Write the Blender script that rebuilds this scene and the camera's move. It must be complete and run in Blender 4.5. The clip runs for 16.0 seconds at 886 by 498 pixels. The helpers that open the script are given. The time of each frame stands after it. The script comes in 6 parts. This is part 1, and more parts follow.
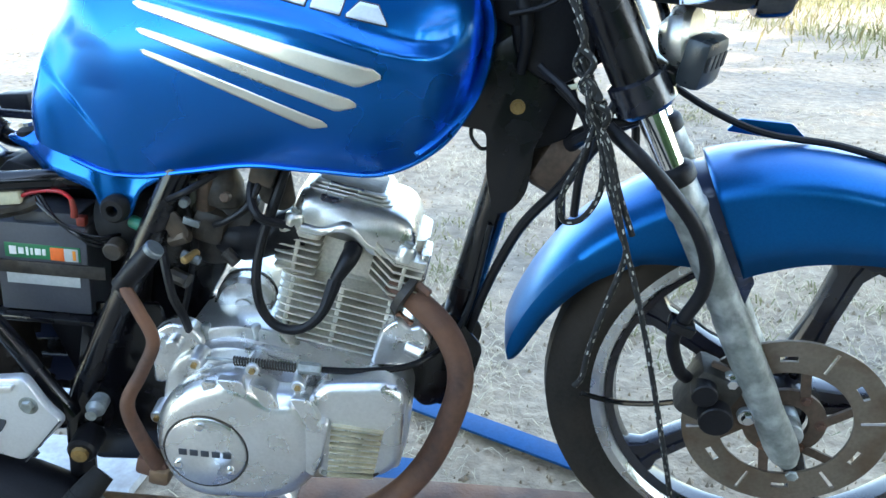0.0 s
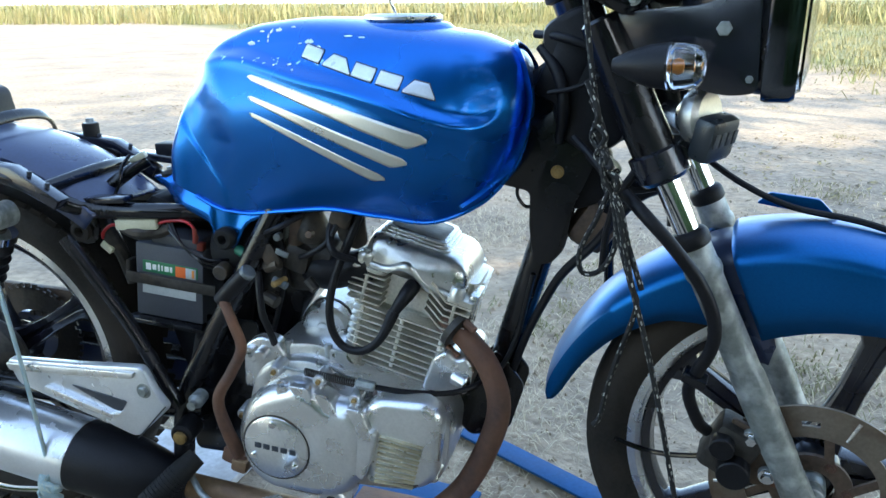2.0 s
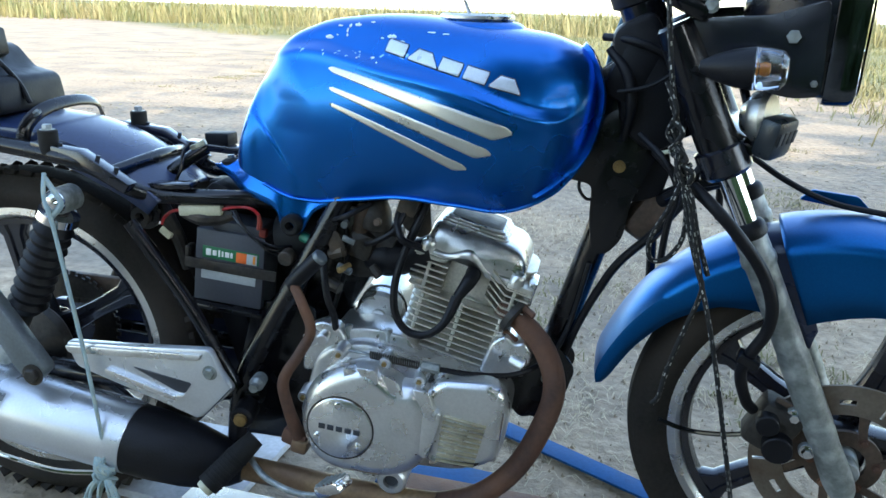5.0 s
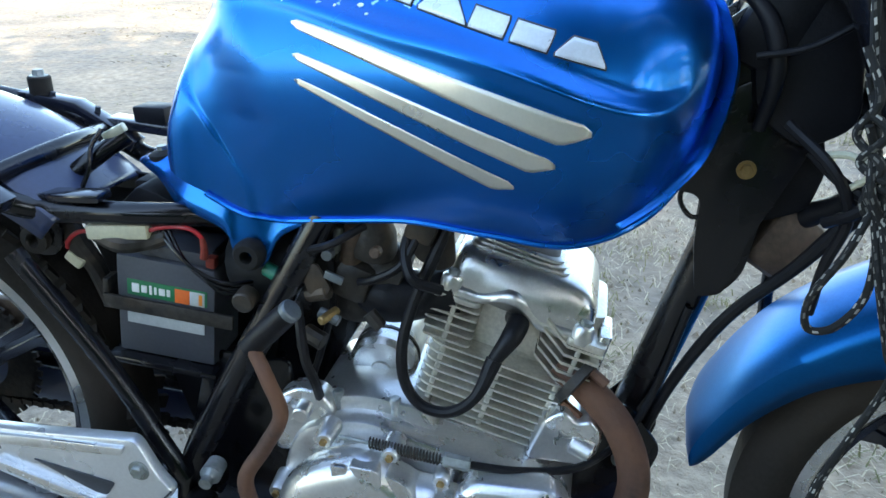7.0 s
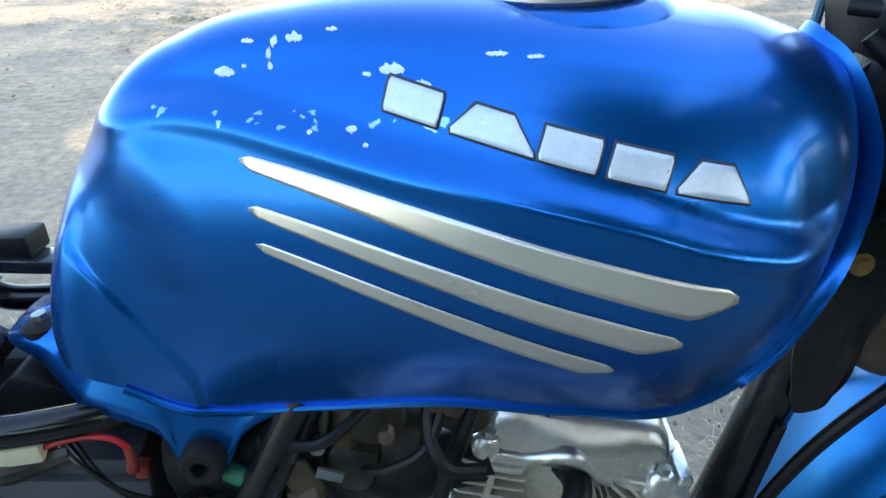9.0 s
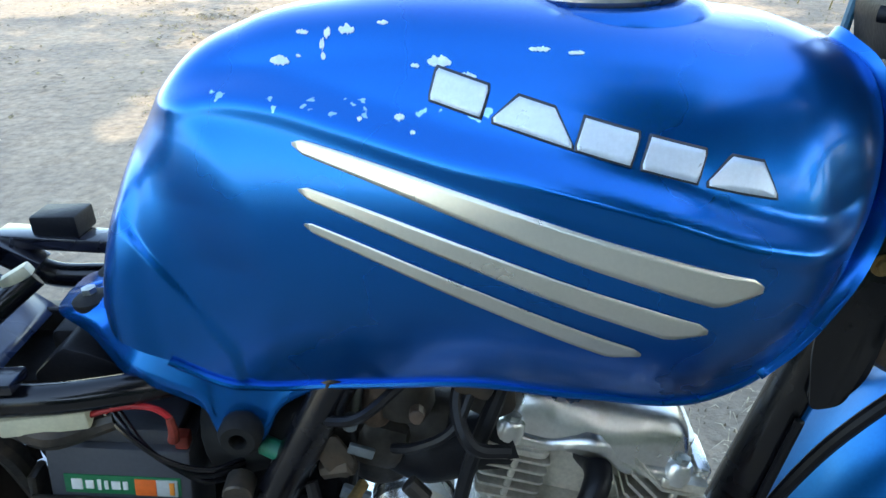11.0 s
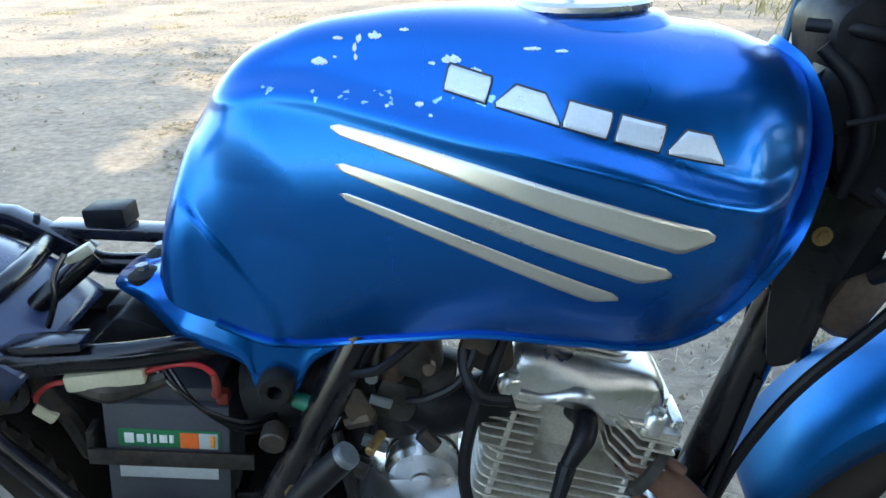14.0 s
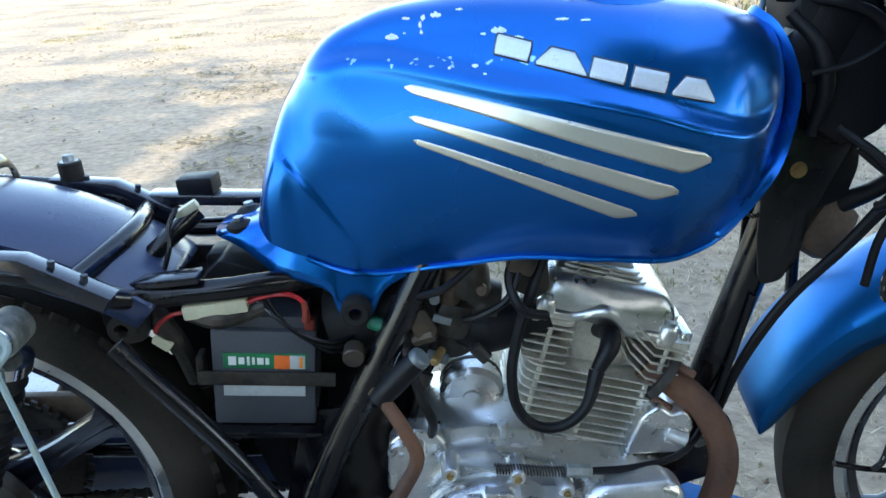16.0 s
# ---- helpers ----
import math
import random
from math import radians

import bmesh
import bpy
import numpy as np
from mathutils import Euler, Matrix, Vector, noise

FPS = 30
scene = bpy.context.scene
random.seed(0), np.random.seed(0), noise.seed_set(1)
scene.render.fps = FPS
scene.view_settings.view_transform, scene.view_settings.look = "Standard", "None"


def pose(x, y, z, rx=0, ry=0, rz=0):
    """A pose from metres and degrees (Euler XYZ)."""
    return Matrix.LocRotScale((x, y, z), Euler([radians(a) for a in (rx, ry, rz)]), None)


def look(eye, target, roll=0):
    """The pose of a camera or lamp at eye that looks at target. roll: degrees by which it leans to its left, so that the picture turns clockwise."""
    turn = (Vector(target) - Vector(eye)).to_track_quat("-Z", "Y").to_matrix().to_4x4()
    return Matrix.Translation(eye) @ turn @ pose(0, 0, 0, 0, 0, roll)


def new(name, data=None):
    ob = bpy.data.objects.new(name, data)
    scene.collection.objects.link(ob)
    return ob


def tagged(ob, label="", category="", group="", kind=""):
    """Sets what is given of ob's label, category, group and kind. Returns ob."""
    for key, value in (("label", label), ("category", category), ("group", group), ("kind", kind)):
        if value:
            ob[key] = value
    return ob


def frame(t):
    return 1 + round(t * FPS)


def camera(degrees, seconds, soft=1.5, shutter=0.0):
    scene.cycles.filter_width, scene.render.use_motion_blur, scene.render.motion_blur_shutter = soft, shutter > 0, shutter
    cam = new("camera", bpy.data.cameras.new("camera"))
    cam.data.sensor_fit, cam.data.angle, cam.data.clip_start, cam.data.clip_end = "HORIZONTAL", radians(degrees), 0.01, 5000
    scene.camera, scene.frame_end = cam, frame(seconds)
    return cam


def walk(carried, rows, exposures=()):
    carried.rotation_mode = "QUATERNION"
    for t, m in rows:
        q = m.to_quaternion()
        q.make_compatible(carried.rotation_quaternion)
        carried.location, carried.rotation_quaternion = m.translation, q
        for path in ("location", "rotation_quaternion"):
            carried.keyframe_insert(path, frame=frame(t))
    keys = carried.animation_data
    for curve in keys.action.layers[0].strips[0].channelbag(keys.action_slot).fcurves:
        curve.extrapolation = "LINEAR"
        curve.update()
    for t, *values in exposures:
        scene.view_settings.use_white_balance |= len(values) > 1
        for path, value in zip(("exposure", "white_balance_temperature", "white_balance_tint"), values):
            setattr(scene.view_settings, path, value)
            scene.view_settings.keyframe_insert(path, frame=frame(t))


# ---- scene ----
cam = camera(59.9, 16.0)
PATH = [
    (0, (0.01, -0.9, 0.861), (-0.088, 0.944, 0.094), -0.5),
    (0.5, (0.122, -0.956, 0.864), (-0.211, 0.864, 0.104), 0.4),
    (1, (0.161, -1.003, 0.872), (-0.273, 0.832, 0.204), 0.1),
    (1.5, (0.168, -1.018, 0.885), (-0.32, 0.819, 0.264), -0.5),
    (2, (0.166, -1.017, 0.886), (-0.332, 0.821, 0.274), -0.4),
    (2.5, (0.161, -1.01, 0.891), (-0.336, 0.834, 0.296), -0.1),
    (3, (0.152, -1.007, 0.885), (-0.398, 0.805, 0.241), 0.5),
    (3.5, (0.11, -1.044, 0.887), (-0.334, 0.821, 0.318), 1.5),
    (4, (0.041, -1.104, 0.889), (-0.357, 0.765, 0.299), 1.2),
    (4.2, (0.02, -1.126, 0.882), (-0.334, 0.754, 0.297), 1.8),
    (6.3, (0.008, -0.904, 0.872), (-0.407, 0.912, 0.146), 1.1),
    (6.5, (0.013, -0.84, 0.878), (-0.428, 0.95, 0.103), 1.2),
    (7, (-0.087, -0.728, 0.878), (-0.449, 1.073, 0.088), 0.9),
    (7.5, (-0.21, -0.616, 0.922), (-0.358, 1.179, 0.051), -2.5),
    (8, (-0.243, -0.547, 0.919), (-0.234, 1.238, 0.017), -1.8),
    (8.5, (-0.239, -0.501, 0.933), (-0.243, 1.288, 0.039), -2.1),
    (8.7, (-0.237, -0.485, 0.937), (-0.254, 1.295, 0.027), -2.5),
    (10.8, (-0.244, -0.506, 0.943), (-0.318, 1.285, 0.056), -2.0),
    (11, (-0.25, -0.511, 0.94), (-0.318, 1.274, 0.04), -1.5),
    (11.5, (-0.272, -0.532, 0.936), (-0.379, 1.265, 0.065), -1.6),
    (12, (-0.284, -0.546, 0.935), (-0.385, 1.257, 0.075), -2.1),
    (12.5, (-0.29, -0.561, 0.939), (-0.361, 1.257, 0.109), -2.0),
    (13, (-0.296, -0.588, 0.926), (-0.345, 1.208, 0.047), -2.2),
    (13.5, (-0.297, -0.608, 0.935), (-0.339, 1.217, 0.117), -0.9),
    (14, (-0.265, -0.622, 0.936), (-0.299, 1.206, 0.126), -1.4),
    (14.5, (-0.227, -0.639, 0.941), (-0.339, 1.189, 0.137), -1.7),
    (15, (-0.199, -0.668, 0.925), (-0.418, 1.123, 0.064), -1.7),
    (15.5, (-0.234, -0.73, 0.927), (-0.379, 1.087, 0.106), -3.1),
    (16, (-0.318, -0.785, 0.928), (-0.343, 1.059, 0.153), -3.4),
]
EXPOSURE = [(0.0, 3.4, 6900, 5), (0.5, 3.22, 6900, 5), (1.0, 3.05, 6900, 5), (2.5, 2.65, 6800, 5), (4.2, 2.55, 6800, 5), (6.5, 2.82, 6800, 5), (7.0, 2.87, 6900, 5), (8.0, 2.72, 6900, 5), (8.5, 2.67, 6900, 5), (11.0, 2.66, 6900, 5), (14.0, 2.66, 6900, 5), (16.0, 2.7, 6900, 5)]
walk(cam, [(t, look(eye, target, roll)) for t, eye, target, roll in PATH], EXPOSURE)

# ---- light ----
SUN_AZ, SUN_EL = 140.0, 38.0          # degrees clockwise from +Y, and above the horizon
world = bpy.data.worlds.new("sky")
scene.world = world
world.use_nodes = True
wn, wl = world.node_tree.nodes, world.node_tree.links
sky = wn.new("ShaderNodeTexSky")
sky.sky_type, sky.sun_disc = "NISHITA", False
sky.sun_elevation, sky.sun_rotation = radians(SUN_EL), radians(SUN_AZ % 360)
wl.new(sky.outputs[0], wn["Background"].inputs[0])
wn["Background"].inputs[1].default_value = 0.15
sun_dir = Vector((math.sin(radians(SUN_AZ)) * math.cos(radians(SUN_EL)), math.cos(radians(SUN_AZ)) * math.cos(radians(SUN_EL)), math.sin(radians(SUN_EL))))
sun_data = bpy.data.lights.new("sun", "SUN")
sun_data.energy, sun_data.angle, sun_data.color = 1.1, radians(0.53), (1.0, 0.93, 0.82)
sun = new("sun", sun_data)
sun.matrix_world = look(sun_dir * 30, (0, 0, 0))


# ---- materials ----
def mat(name, base, rough=0.5, metal=0.0, vary=0.15, scale=30.0, fine=220.0, bump=0.15, coat=0.0, second=None, cut=0.5, soft=0.12, second_scale=9.0, rough_vary=0.12, spec=0.5):
    """A surface with two scales of colour change, fine relief and, where given, patches of a second colour."""
    m = bpy.data.materials.new(name)
    m.use_nodes = True
    n, l = m.node_tree.nodes, m.node_tree.links
    b = n["Principled BSDF"]
    co = n.new("ShaderNodeTexCoord")
    big, small = n.new("ShaderNodeTexNoise"), n.new("ShaderNodeTexNoise")
    big.inputs["Scale"].default_value, small.inputs["Scale"].default_value = scale, fine
    big.inputs["Detail"].default_value, small.inputs["Detail"].default_value = 4, 3
    for t in (big, small):
        l.new(co.outputs["Object"], t.inputs["Vector"])
    add = n.new("ShaderNodeMath")
    add.operation = "ADD"
    l.new(big.outputs[0], add.inputs[0]), l.new(small.outputs[0], add.inputs[1])
    ramp = n.new("ShaderNodeMapRange")
    ramp.inputs[1].default_value, ramp.inputs[2].default_value = 0.6, 1.4
    ramp.inputs[3].default_value, ramp.inputs[4].default_value = 1 - vary, 1 + vary
    l.new(add.outputs[0], ramp.inputs[0])
    mul = n.new("ShaderNodeMix")
    mul.data_type, mul.blend_type = "RGBA", "MULTIPLY"
    mul.inputs[0].default_value = 1.0
    mul.inputs[6].default_value = (*base, 1)
    l.new(ramp.outputs[0], mul.inputs[7])
    colour = mul.outputs[2]
    if second:
        third = n.new("ShaderNodeTexNoise")
        third.inputs["Scale"].default_value, third.inputs["Detail"].default_value = second_scale, 6
        l.new(co.outputs["Object"], third.inputs["Vector"])
        step = n.new("ShaderNodeMapRange")
        step.inputs[1].default_value, step.inputs[2].default_value = cut - soft, cut + soft
        l.new(third.outputs[0], step.inputs[0])
        mix = n.new("ShaderNodeMix")
        mix.data_type = "RGBA"
        l.new(step.outputs[0], mix.inputs[0]), l.new(colour, mix.inputs[6])
        mix.inputs[7].default_value = (*second, 1)
        colour = mix.outputs[2]
    l.new(colour, b.inputs["Base Color"])
    rr = n.new("ShaderNodeMapRange")
    rr.inputs[1].default_value, rr.inputs[2].default_value = 0.3, 0.7
    rr.inputs[3].default_value, rr.inputs[4].default_value = max(rough - rough_vary, 0.02), min(rough + rough_vary, 1)
    l.new(big.outputs[0], rr.inputs[0]), l.new(rr.outputs[0], b.inputs["Roughness"])
    b.inputs["Metallic"].default_value = metal
    b.inputs["Coat Weight"].default_value, b.inputs["Coat Roughness"].default_value = coat, 0.12
    b.inputs["Specular IOR Level"].default_value = spec
    if bump:
        bu = n.new("ShaderNodeBump")
        bu.inputs["Strength"].default_value, bu.inputs["Distance"].default_value = bump, 0.002
        l.new(add.outputs[0], bu.inputs["Height"]), l.new(bu.outputs[0], b.inputs["Normal"])
    return m


BLUE = mat("blue_metallic_paint", (0.0004, 0.122, 0.46), 0.27, 0.85, 0.06, 6, 900, 0.0, 0.25, rough_vary=0.05, spec=0.3)
BLUE_SATIN = mat("blue_satin_paint", (0.001, 0.100, 0.31), 0.38, 0.75, 0.12, 7, 300, 0.03, 0.05, spec=0.25)
BLUE_STEEL = mat("blue_enamel", (0.014, 0.075, 0.20), 0.65, 0.0, 0.2, 12, 160, 0.1, spec=0.12)
SILVER_FILM = mat("silver_film", (0.66, 0.65, 0.58), 0.34, 0.75, 0.05, 12, 400, 0.0)
WHITE_FILM = mat("white_film", (0.62, 0.70, 0.78), 0.35, 0.3, 0.10, 40, 400, 0.0)
CHIP = mat("bare_primer", (0.62, 0.76, 0.86), 0.5, 0.0, 0.2, 90, 500, 0.1)
BLACK = mat("black_frame_paint", (0.006, 0.006, 0.008), 0.22, 0.0, 0.4, 25, 200, 0.04, 0.06, second=(0.016, 0.014, 0.012), cut=0.68, soft=0.06, second_scale=18, spec=0.42)
BLACK_GLOSS = mat("black_gloss_paint", (0.010, 0.011, 0.018), 0.22, 0.0, 0.3, 12, 200, 0.02, 0.6)
MATT_BLACK = mat("black_plastic", (0.008, 0.008, 0.010), 0.45, 0.0, 0.35, 30, 300, 0.15, spec=0.22)
RUBBER = mat("worn_rubber", (0.010, 0.010, 0.010), 0.72, 0.0, 0.35, 22, 180, 0.3, second=(0.036, 0.030, 0.024), cut=0.62, soft=0.15, second_scale=7, spec=0.25)
DARK = mat("greasy_dark_metal", (0.034, 0.030, 0.026), 0.5, 0.3, 0.6, 30, 140, 0.4, second=(0.085, 0.062, 0.043), cut=0.62, soft=0.1, second_scale=24)
ALU = mat("cast_aluminium", (0.70, 0.70, 0.69), 0.30, 0.85, 0.10, 22, 260, 0.05, second=(0.40, 0.37, 0.31), cut=0.76, soft=0.1, second_scale=26)
ALU_FIN = mat("fin_aluminium", (0.68, 0.65, 0.57), 0.42, 0.75, 0.22, 30, 260, 0.15, second=(0.26, 0.21, 0.15), cut=0.68, soft=0.14, second_scale=20)
POLISHED = mat("polished_aluminium", (0.62, 0.62, 0.60), 0.31, 0.9, 0.12, 20, 300, 0.05, second=(0.42, 0.38, 0.31), cut=0.7, soft=0.1, second_scale=22)
GRILLE = mat("yellowed_grille_alloy", (0.46, 0.41, 0.28), 0.42, 0.6, 0.25, 30, 260, 0.1)
# chrome with the dark surroundings that it mirrors put into its base colour
DIM_CHROME = mat("dim_reflection_chrome", (0.10, 0.11, 0.13), 0.14, 1.0, 0.15, 30, 300, 0.02)
CHROME = mat("chrome", (0.75, 0.76, 0.78), 0.09, 1.0, 0.08, 30, 300, 0.02)
GALV = mat("oxidised_fork_alloy", (0.23, 0.25, 0.24), 0.5, 0.5, 0.35, 26, 130, 0.4, second=(0.44, 0.46, 0.45), cut=0.56, soft=0.1, second_scale=38)
SILVER_PAINT = mat("silver_muffler_paint", (0.62, 0.64, 0.66), 0.3, 0.7, 0.08, 9, 300, 0.03)
RUST = mat("rusty_steel", (0.082, 0.042, 0.030), 0.72, 0.15, 0.35, 24, 160, 0.4, second=(0.17, 0.078, 0.042), cut=0.53, soft=0.15, second_scale=15)
TAN_PIPE = mat("tanned_pipe", (0.25, 0.165, 0.09), 0.55, 0.3, 0.35, 16, 150, 0.3, second=(0.13, 0.07, 0.045), cut=0.55, soft=0.15, second_scale=11)
DISC = mat("rusted_brake_disc", (0.20, 0.165, 0.13), 0.45, 0.6, 0.25, 14, 200, 0.15, second=(0.12, 0.07, 0.04), cut=0.6, soft=0.15, second_scale=16)
BROWN_STEEL = mat("rusted_hub_plate", (0.09, 0.06, 0.042), 0.65, 0.3, 0.4, 26, 150, 0.4)
BRASS = mat("tarnished_brass", (0.36, 0.24, 0.10), 0.5, 0.8, 0.3, 60, 300, 0.2)
BATT = mat("battery_case", (0.055, 0.060, 0.074), 0.5, 0.0, 0.15, 20, 300, 0.06)
GREEN = mat("green_label", (0.01, 0.16, 0.06), 0.4, 0.0, 0.1)
WHITE_INK = mat("white_ink", (0.74, 0.76, 0.74), 0.45, 0.0, 0.06)
ORANGE = mat("orange_ink", (0.75, 0.14, 0.02), 0.45, 0.0, 0.1)
GREY_INK = mat("grey_ink", (0.42, 0.45, 0.45), 0.5, 0.0, 0.12, 60, 300, 0)
DARK_INK = mat("dark_ink", (0.03, 0.035, 0.045), 0.5, 0.0, 0.1)
CREAM = mat("cream_plastic", (0.52, 0.50, 0.36), 0.45, 0.0, 0.12, 40, 300, 0.05)
RED_WIRE = mat("red_wire", (0.38, 0.012, 0.016), 0.4, 0.0, 0.2)
GREEN_WIRE = mat("green_wire", (0.01, 0.15, 0.09), 0.45, 0.0, 0.2)
COPPER = mat("red_terminal", (0.24, 0.035, 0.022), 0.55, 0.2, 0.3)
AMBER = mat("amber_bulb", (0.75, 0.25, 0.03), 0.3, 0.0, 0.1)
SAND = mat("sandy_ground", (0.345, 0.264, 0.178), 0.95, 0.0, 0.22, 2.2, 60, 0.0, second=(0.205, 0.170, 0.128), cut=0.54, soft=0.12, second_scale=1.3)
STRAW = mat("dry_straw", (0.56, 0.47, 0.32), 0.8, 0.0, 0.4, 6, 60, 0.0)
GRASS = mat("grass_blades", (0.105, 0.130, 0.042), 0.7, 0.0, 0.4, 1.2, 30, 0.0, second=(0.27, 0.225, 0.10), cut=0.46, soft=0.15, second_scale=0.7)
LITTER = mat("fallen_leaves", (0.115, 0.088, 0.055), 0.85, 0.0, 0.5, 40, 90, 0.0, second=(0.36, 0.29, 0.12), cut=0.56, soft=0.08, second_scale=30)
LEAF = mat("tree_leaves", (0.06, 0.10, 0.03), 0.6, 0.0, 0.4, 2, 20, 0.0)
BARK = mat("bark", (0.13, 0.10, 0.075), 0.9, 0.0, 0.4, 6, 40, 0.6)
SLATE_ALLOY = mat("dull_slate_alloy", (0.16, 0.18, 0.19), 0.45, 0.5, 0.2, 20, 200, 0.15)
# also stands for shade on the front mudguard's bridge and behind the rear wheel
NAVY = mat("navy_paint_and_shade", (0.018, 0.032, 0.085), 0.30, 0.0, 0.2, 9, 200, 0.03, 0.3)
TYRE = mat("dusty_tyre_rubber", (0.024, 0.021, 0.018), 0.8, 0.0, 0.35, 22, 180, 0.35, second=(0.046, 0.037, 0.030), cut=0.56, soft=0.16, second_scale=6, spec=0.15)
GREY_PLANK = mat("weathered_plank", (0.46, 0.47, 0.49), 0.85, 0.0, 0.25, 8, 120, 0.3, second=(0.25, 0.23, 0.21), cut=0.6, soft=0.15, second_scale=12)


TEAL = mat("teal_sheath", (0.02, 0.10, 0.15), 0.4, 0.0, 0.2, 30, 200, 0.05)
GUARD = mat("grey_guard_plastic", (0.026, 0.034, 0.042), 0.35, 0.2, 0.15, 30, 300, 0.05)


def glass_mat(name, colour, rough=0.03):
    m = bpy.data.materials.new(name)
    m.use_nodes = True
    b = m.node_tree.nodes["Principled BSDF"]
    b.inputs["Base Color"].default_value = (*colour, 1)
    b.inputs["Transmission Weight"].default_value, b.inputs["Roughness"].default_value, b.inputs["IOR"].default_value = 1.0, rough, 1.45
    return m


def rope_mat(name, dark, light, along, share):
    """Braid: flecks of the light colour on the dark one, by the rope's own length and girth."""
    m = bpy.data.materials.new(name)
    m.use_nodes = True
    n, l = m.node_tree.nodes, m.node_tree.links
    b = n["Principled BSDF"]
    uv = n.new("ShaderNodeTexCoord")
    br = n.new("ShaderNodeTexBrick")
    br.inputs["Color1"].default_value = (*light, 1)
    br.inputs["Color2"].default_value = (*dark, 1)
    br.inputs["Mortar"].default_value = (*dark, 1)
    br.inputs["Scale"].default_value, br.inputs["Mortar Size"].default_value = 1.0, share
    br.inputs["Brick Width"].default_value, br.inputs["Row Height"].default_value = 1.0, 1.0
    br.inputs["Bias"].default_value = 0.42
    mp = n.new("ShaderNodeMapping")
    mp.inputs["Scale"].default_value = (1 / along, 5.0, 1)
    mp.inputs["Rotation"].default_value = (0, 0, 0.22)
    l.new(uv.outputs["UV"], mp.inputs[0]), l.new(mp.outputs[0], br.inputs["Vector"]), l.new(br.outputs[0], b.inputs["Base Color"])
    bu = n.new("ShaderNodeBump")
    bu.inputs["Strength"].default_value, bu.inputs["Distance"].default_value = 0.4, 0.002
    l.new(br.outputs[1], bu.inputs["Height"]), l.new(bu.outputs[0], b.inputs["Normal"])
    b.inputs["Roughness"].default_value = 0.8
    return m


ROPE = rope_mat("black_white_braid", (0.005, 0.005, 0.005), (0.80, 0.77, 0.68), 0.0105, 0.27)
TWINE = rope_mat("blue_white_twine", (0.30, 0.40, 0.42), (0.50, 0.50, 0.36), 0.014, 0.08)
CLEAR = glass_mat("clear_lens", (0.95, 0.96, 0.97))


# ---- mesh helpers ----
def thing(name, label, category, group="", kind=""):
    return tagged(new(name), label, category, group, kind)


# where the parts being built stand: as drawn, in the frame's middle plane, or turned with the handlebar
AS_DRAWN = Matrix()
MIDDLE = Matrix.Translation((0.003, 0.026, 0.001))
PIVOT, STEER_AXIS, STEERED = Vector((0.058, 0, 0.892)), Vector((-0.4428, 0, 0.8966)), 9.6
TURN = Matrix.Translation((0.0199, 0.0265, -0.011)) @ Matrix.Translation(PIVOT) @ Matrix.Rotation(-radians(STEERED), 4, STEER_AXIS) @ Matrix.Translation(-PIVOT)
TURN_TOP = TURN @ Matrix.Translation((0.006, 0, 0.016))
stand = {"at": AS_DRAWN}


def part(name, bm, material, parent=None, label="", angle=35.0):
    """Links a bmesh as one mesh object under a thing or a part."""
    bmesh.ops.recalc_face_normals(bm, faces=bm.faces)
    bm.transform(stand["at"])
    me = bpy.data.meshes.new(name)
    bm.to_mesh(me)
    bm.free()
    me.materials.append(material)
    me.shade_smooth()
    me.set_sharp_from_angle(angle=radians(angle))
    ob = new(name, me)
    if parent:
        ob.parent = parent
    if label:
        ob["label"] = label
    return ob


def bevel(bm, geom_edges, width, segs=2):
    if width > 0:
        bmesh.ops.bevel(bm, geom=geom_edges, offset=width, segments=segs, profile=0.5, affect="EDGES", clamp_overlap=True)


def box(c, s, m=None, bev=0.003, bm=None):
    """A bevelled block: centre, full size, optional turn."""
    mine = bmesh.new()
    bmesh.ops.create_cube(mine, size=1.0, matrix=Matrix.Diagonal((*s, 1)))
    bevel(mine, mine.edges[:], bev)
    mine.transform(Matrix.Translation(c) @ (m or Matrix()))
    return join(bm, mine)


def join(bm, other):
    if bm is None:
        return other
    tmp = bpy.data.meshes.new("tmp")
    other.to_mesh(tmp)
    other.free()
    bm.from_mesh(tmp)
    bpy.data.meshes.remove(tmp)
    return bm


def along(a, b):
    """Places the z axis from a towards b."""
    d = Vector(b) - Vector(a)
    return Matrix.Translation(a) @ d.to_track_quat("Z", "Y").to_matrix().to_4x4()


def lathe(profile, m, seg=32, bm=None, closed=False):
    """Turns (radius, height) round the z axis of m. closed: the profile is a ring."""
    mine = bmesh.new()
    rows = []
    for r, z in profile:
        rows.append([mine.verts.new(m @ Vector((max(r, 1e-5) * math.cos(2 * math.pi * k / seg), max(r, 1e-5) * math.sin(2 * math.pi * k / seg), z))) for k in range(seg)])
    pairs = list(zip(rows, rows[1:]))
    if closed:
        pairs.append((rows[-1], rows[0]))
    for a, b in pairs:
        for k in range(seg):
            mine.faces.new((a[k], a[(k + 1) % seg], b[(k + 1) % seg], b[k]))
    if not closed:
        for ring in (rows[0], rows[-1]):
            mine.faces.new(ring)
    bmesh.ops.remove_doubles(mine, verts=mine.verts, dist=2e-5)
    return join(bm, mine)


def rod(a, b, r, seg=20, bev=0.0015, bm=None, r2=None):
    h = (Vector(b) - Vector(a)).length
    q = r if r2 is None else r2
    return lathe([(0, 0), (r - bev, 0), (r, bev), (q, h - bev), (q - bev, h), (0, h)], along(a, b), seg, bm)


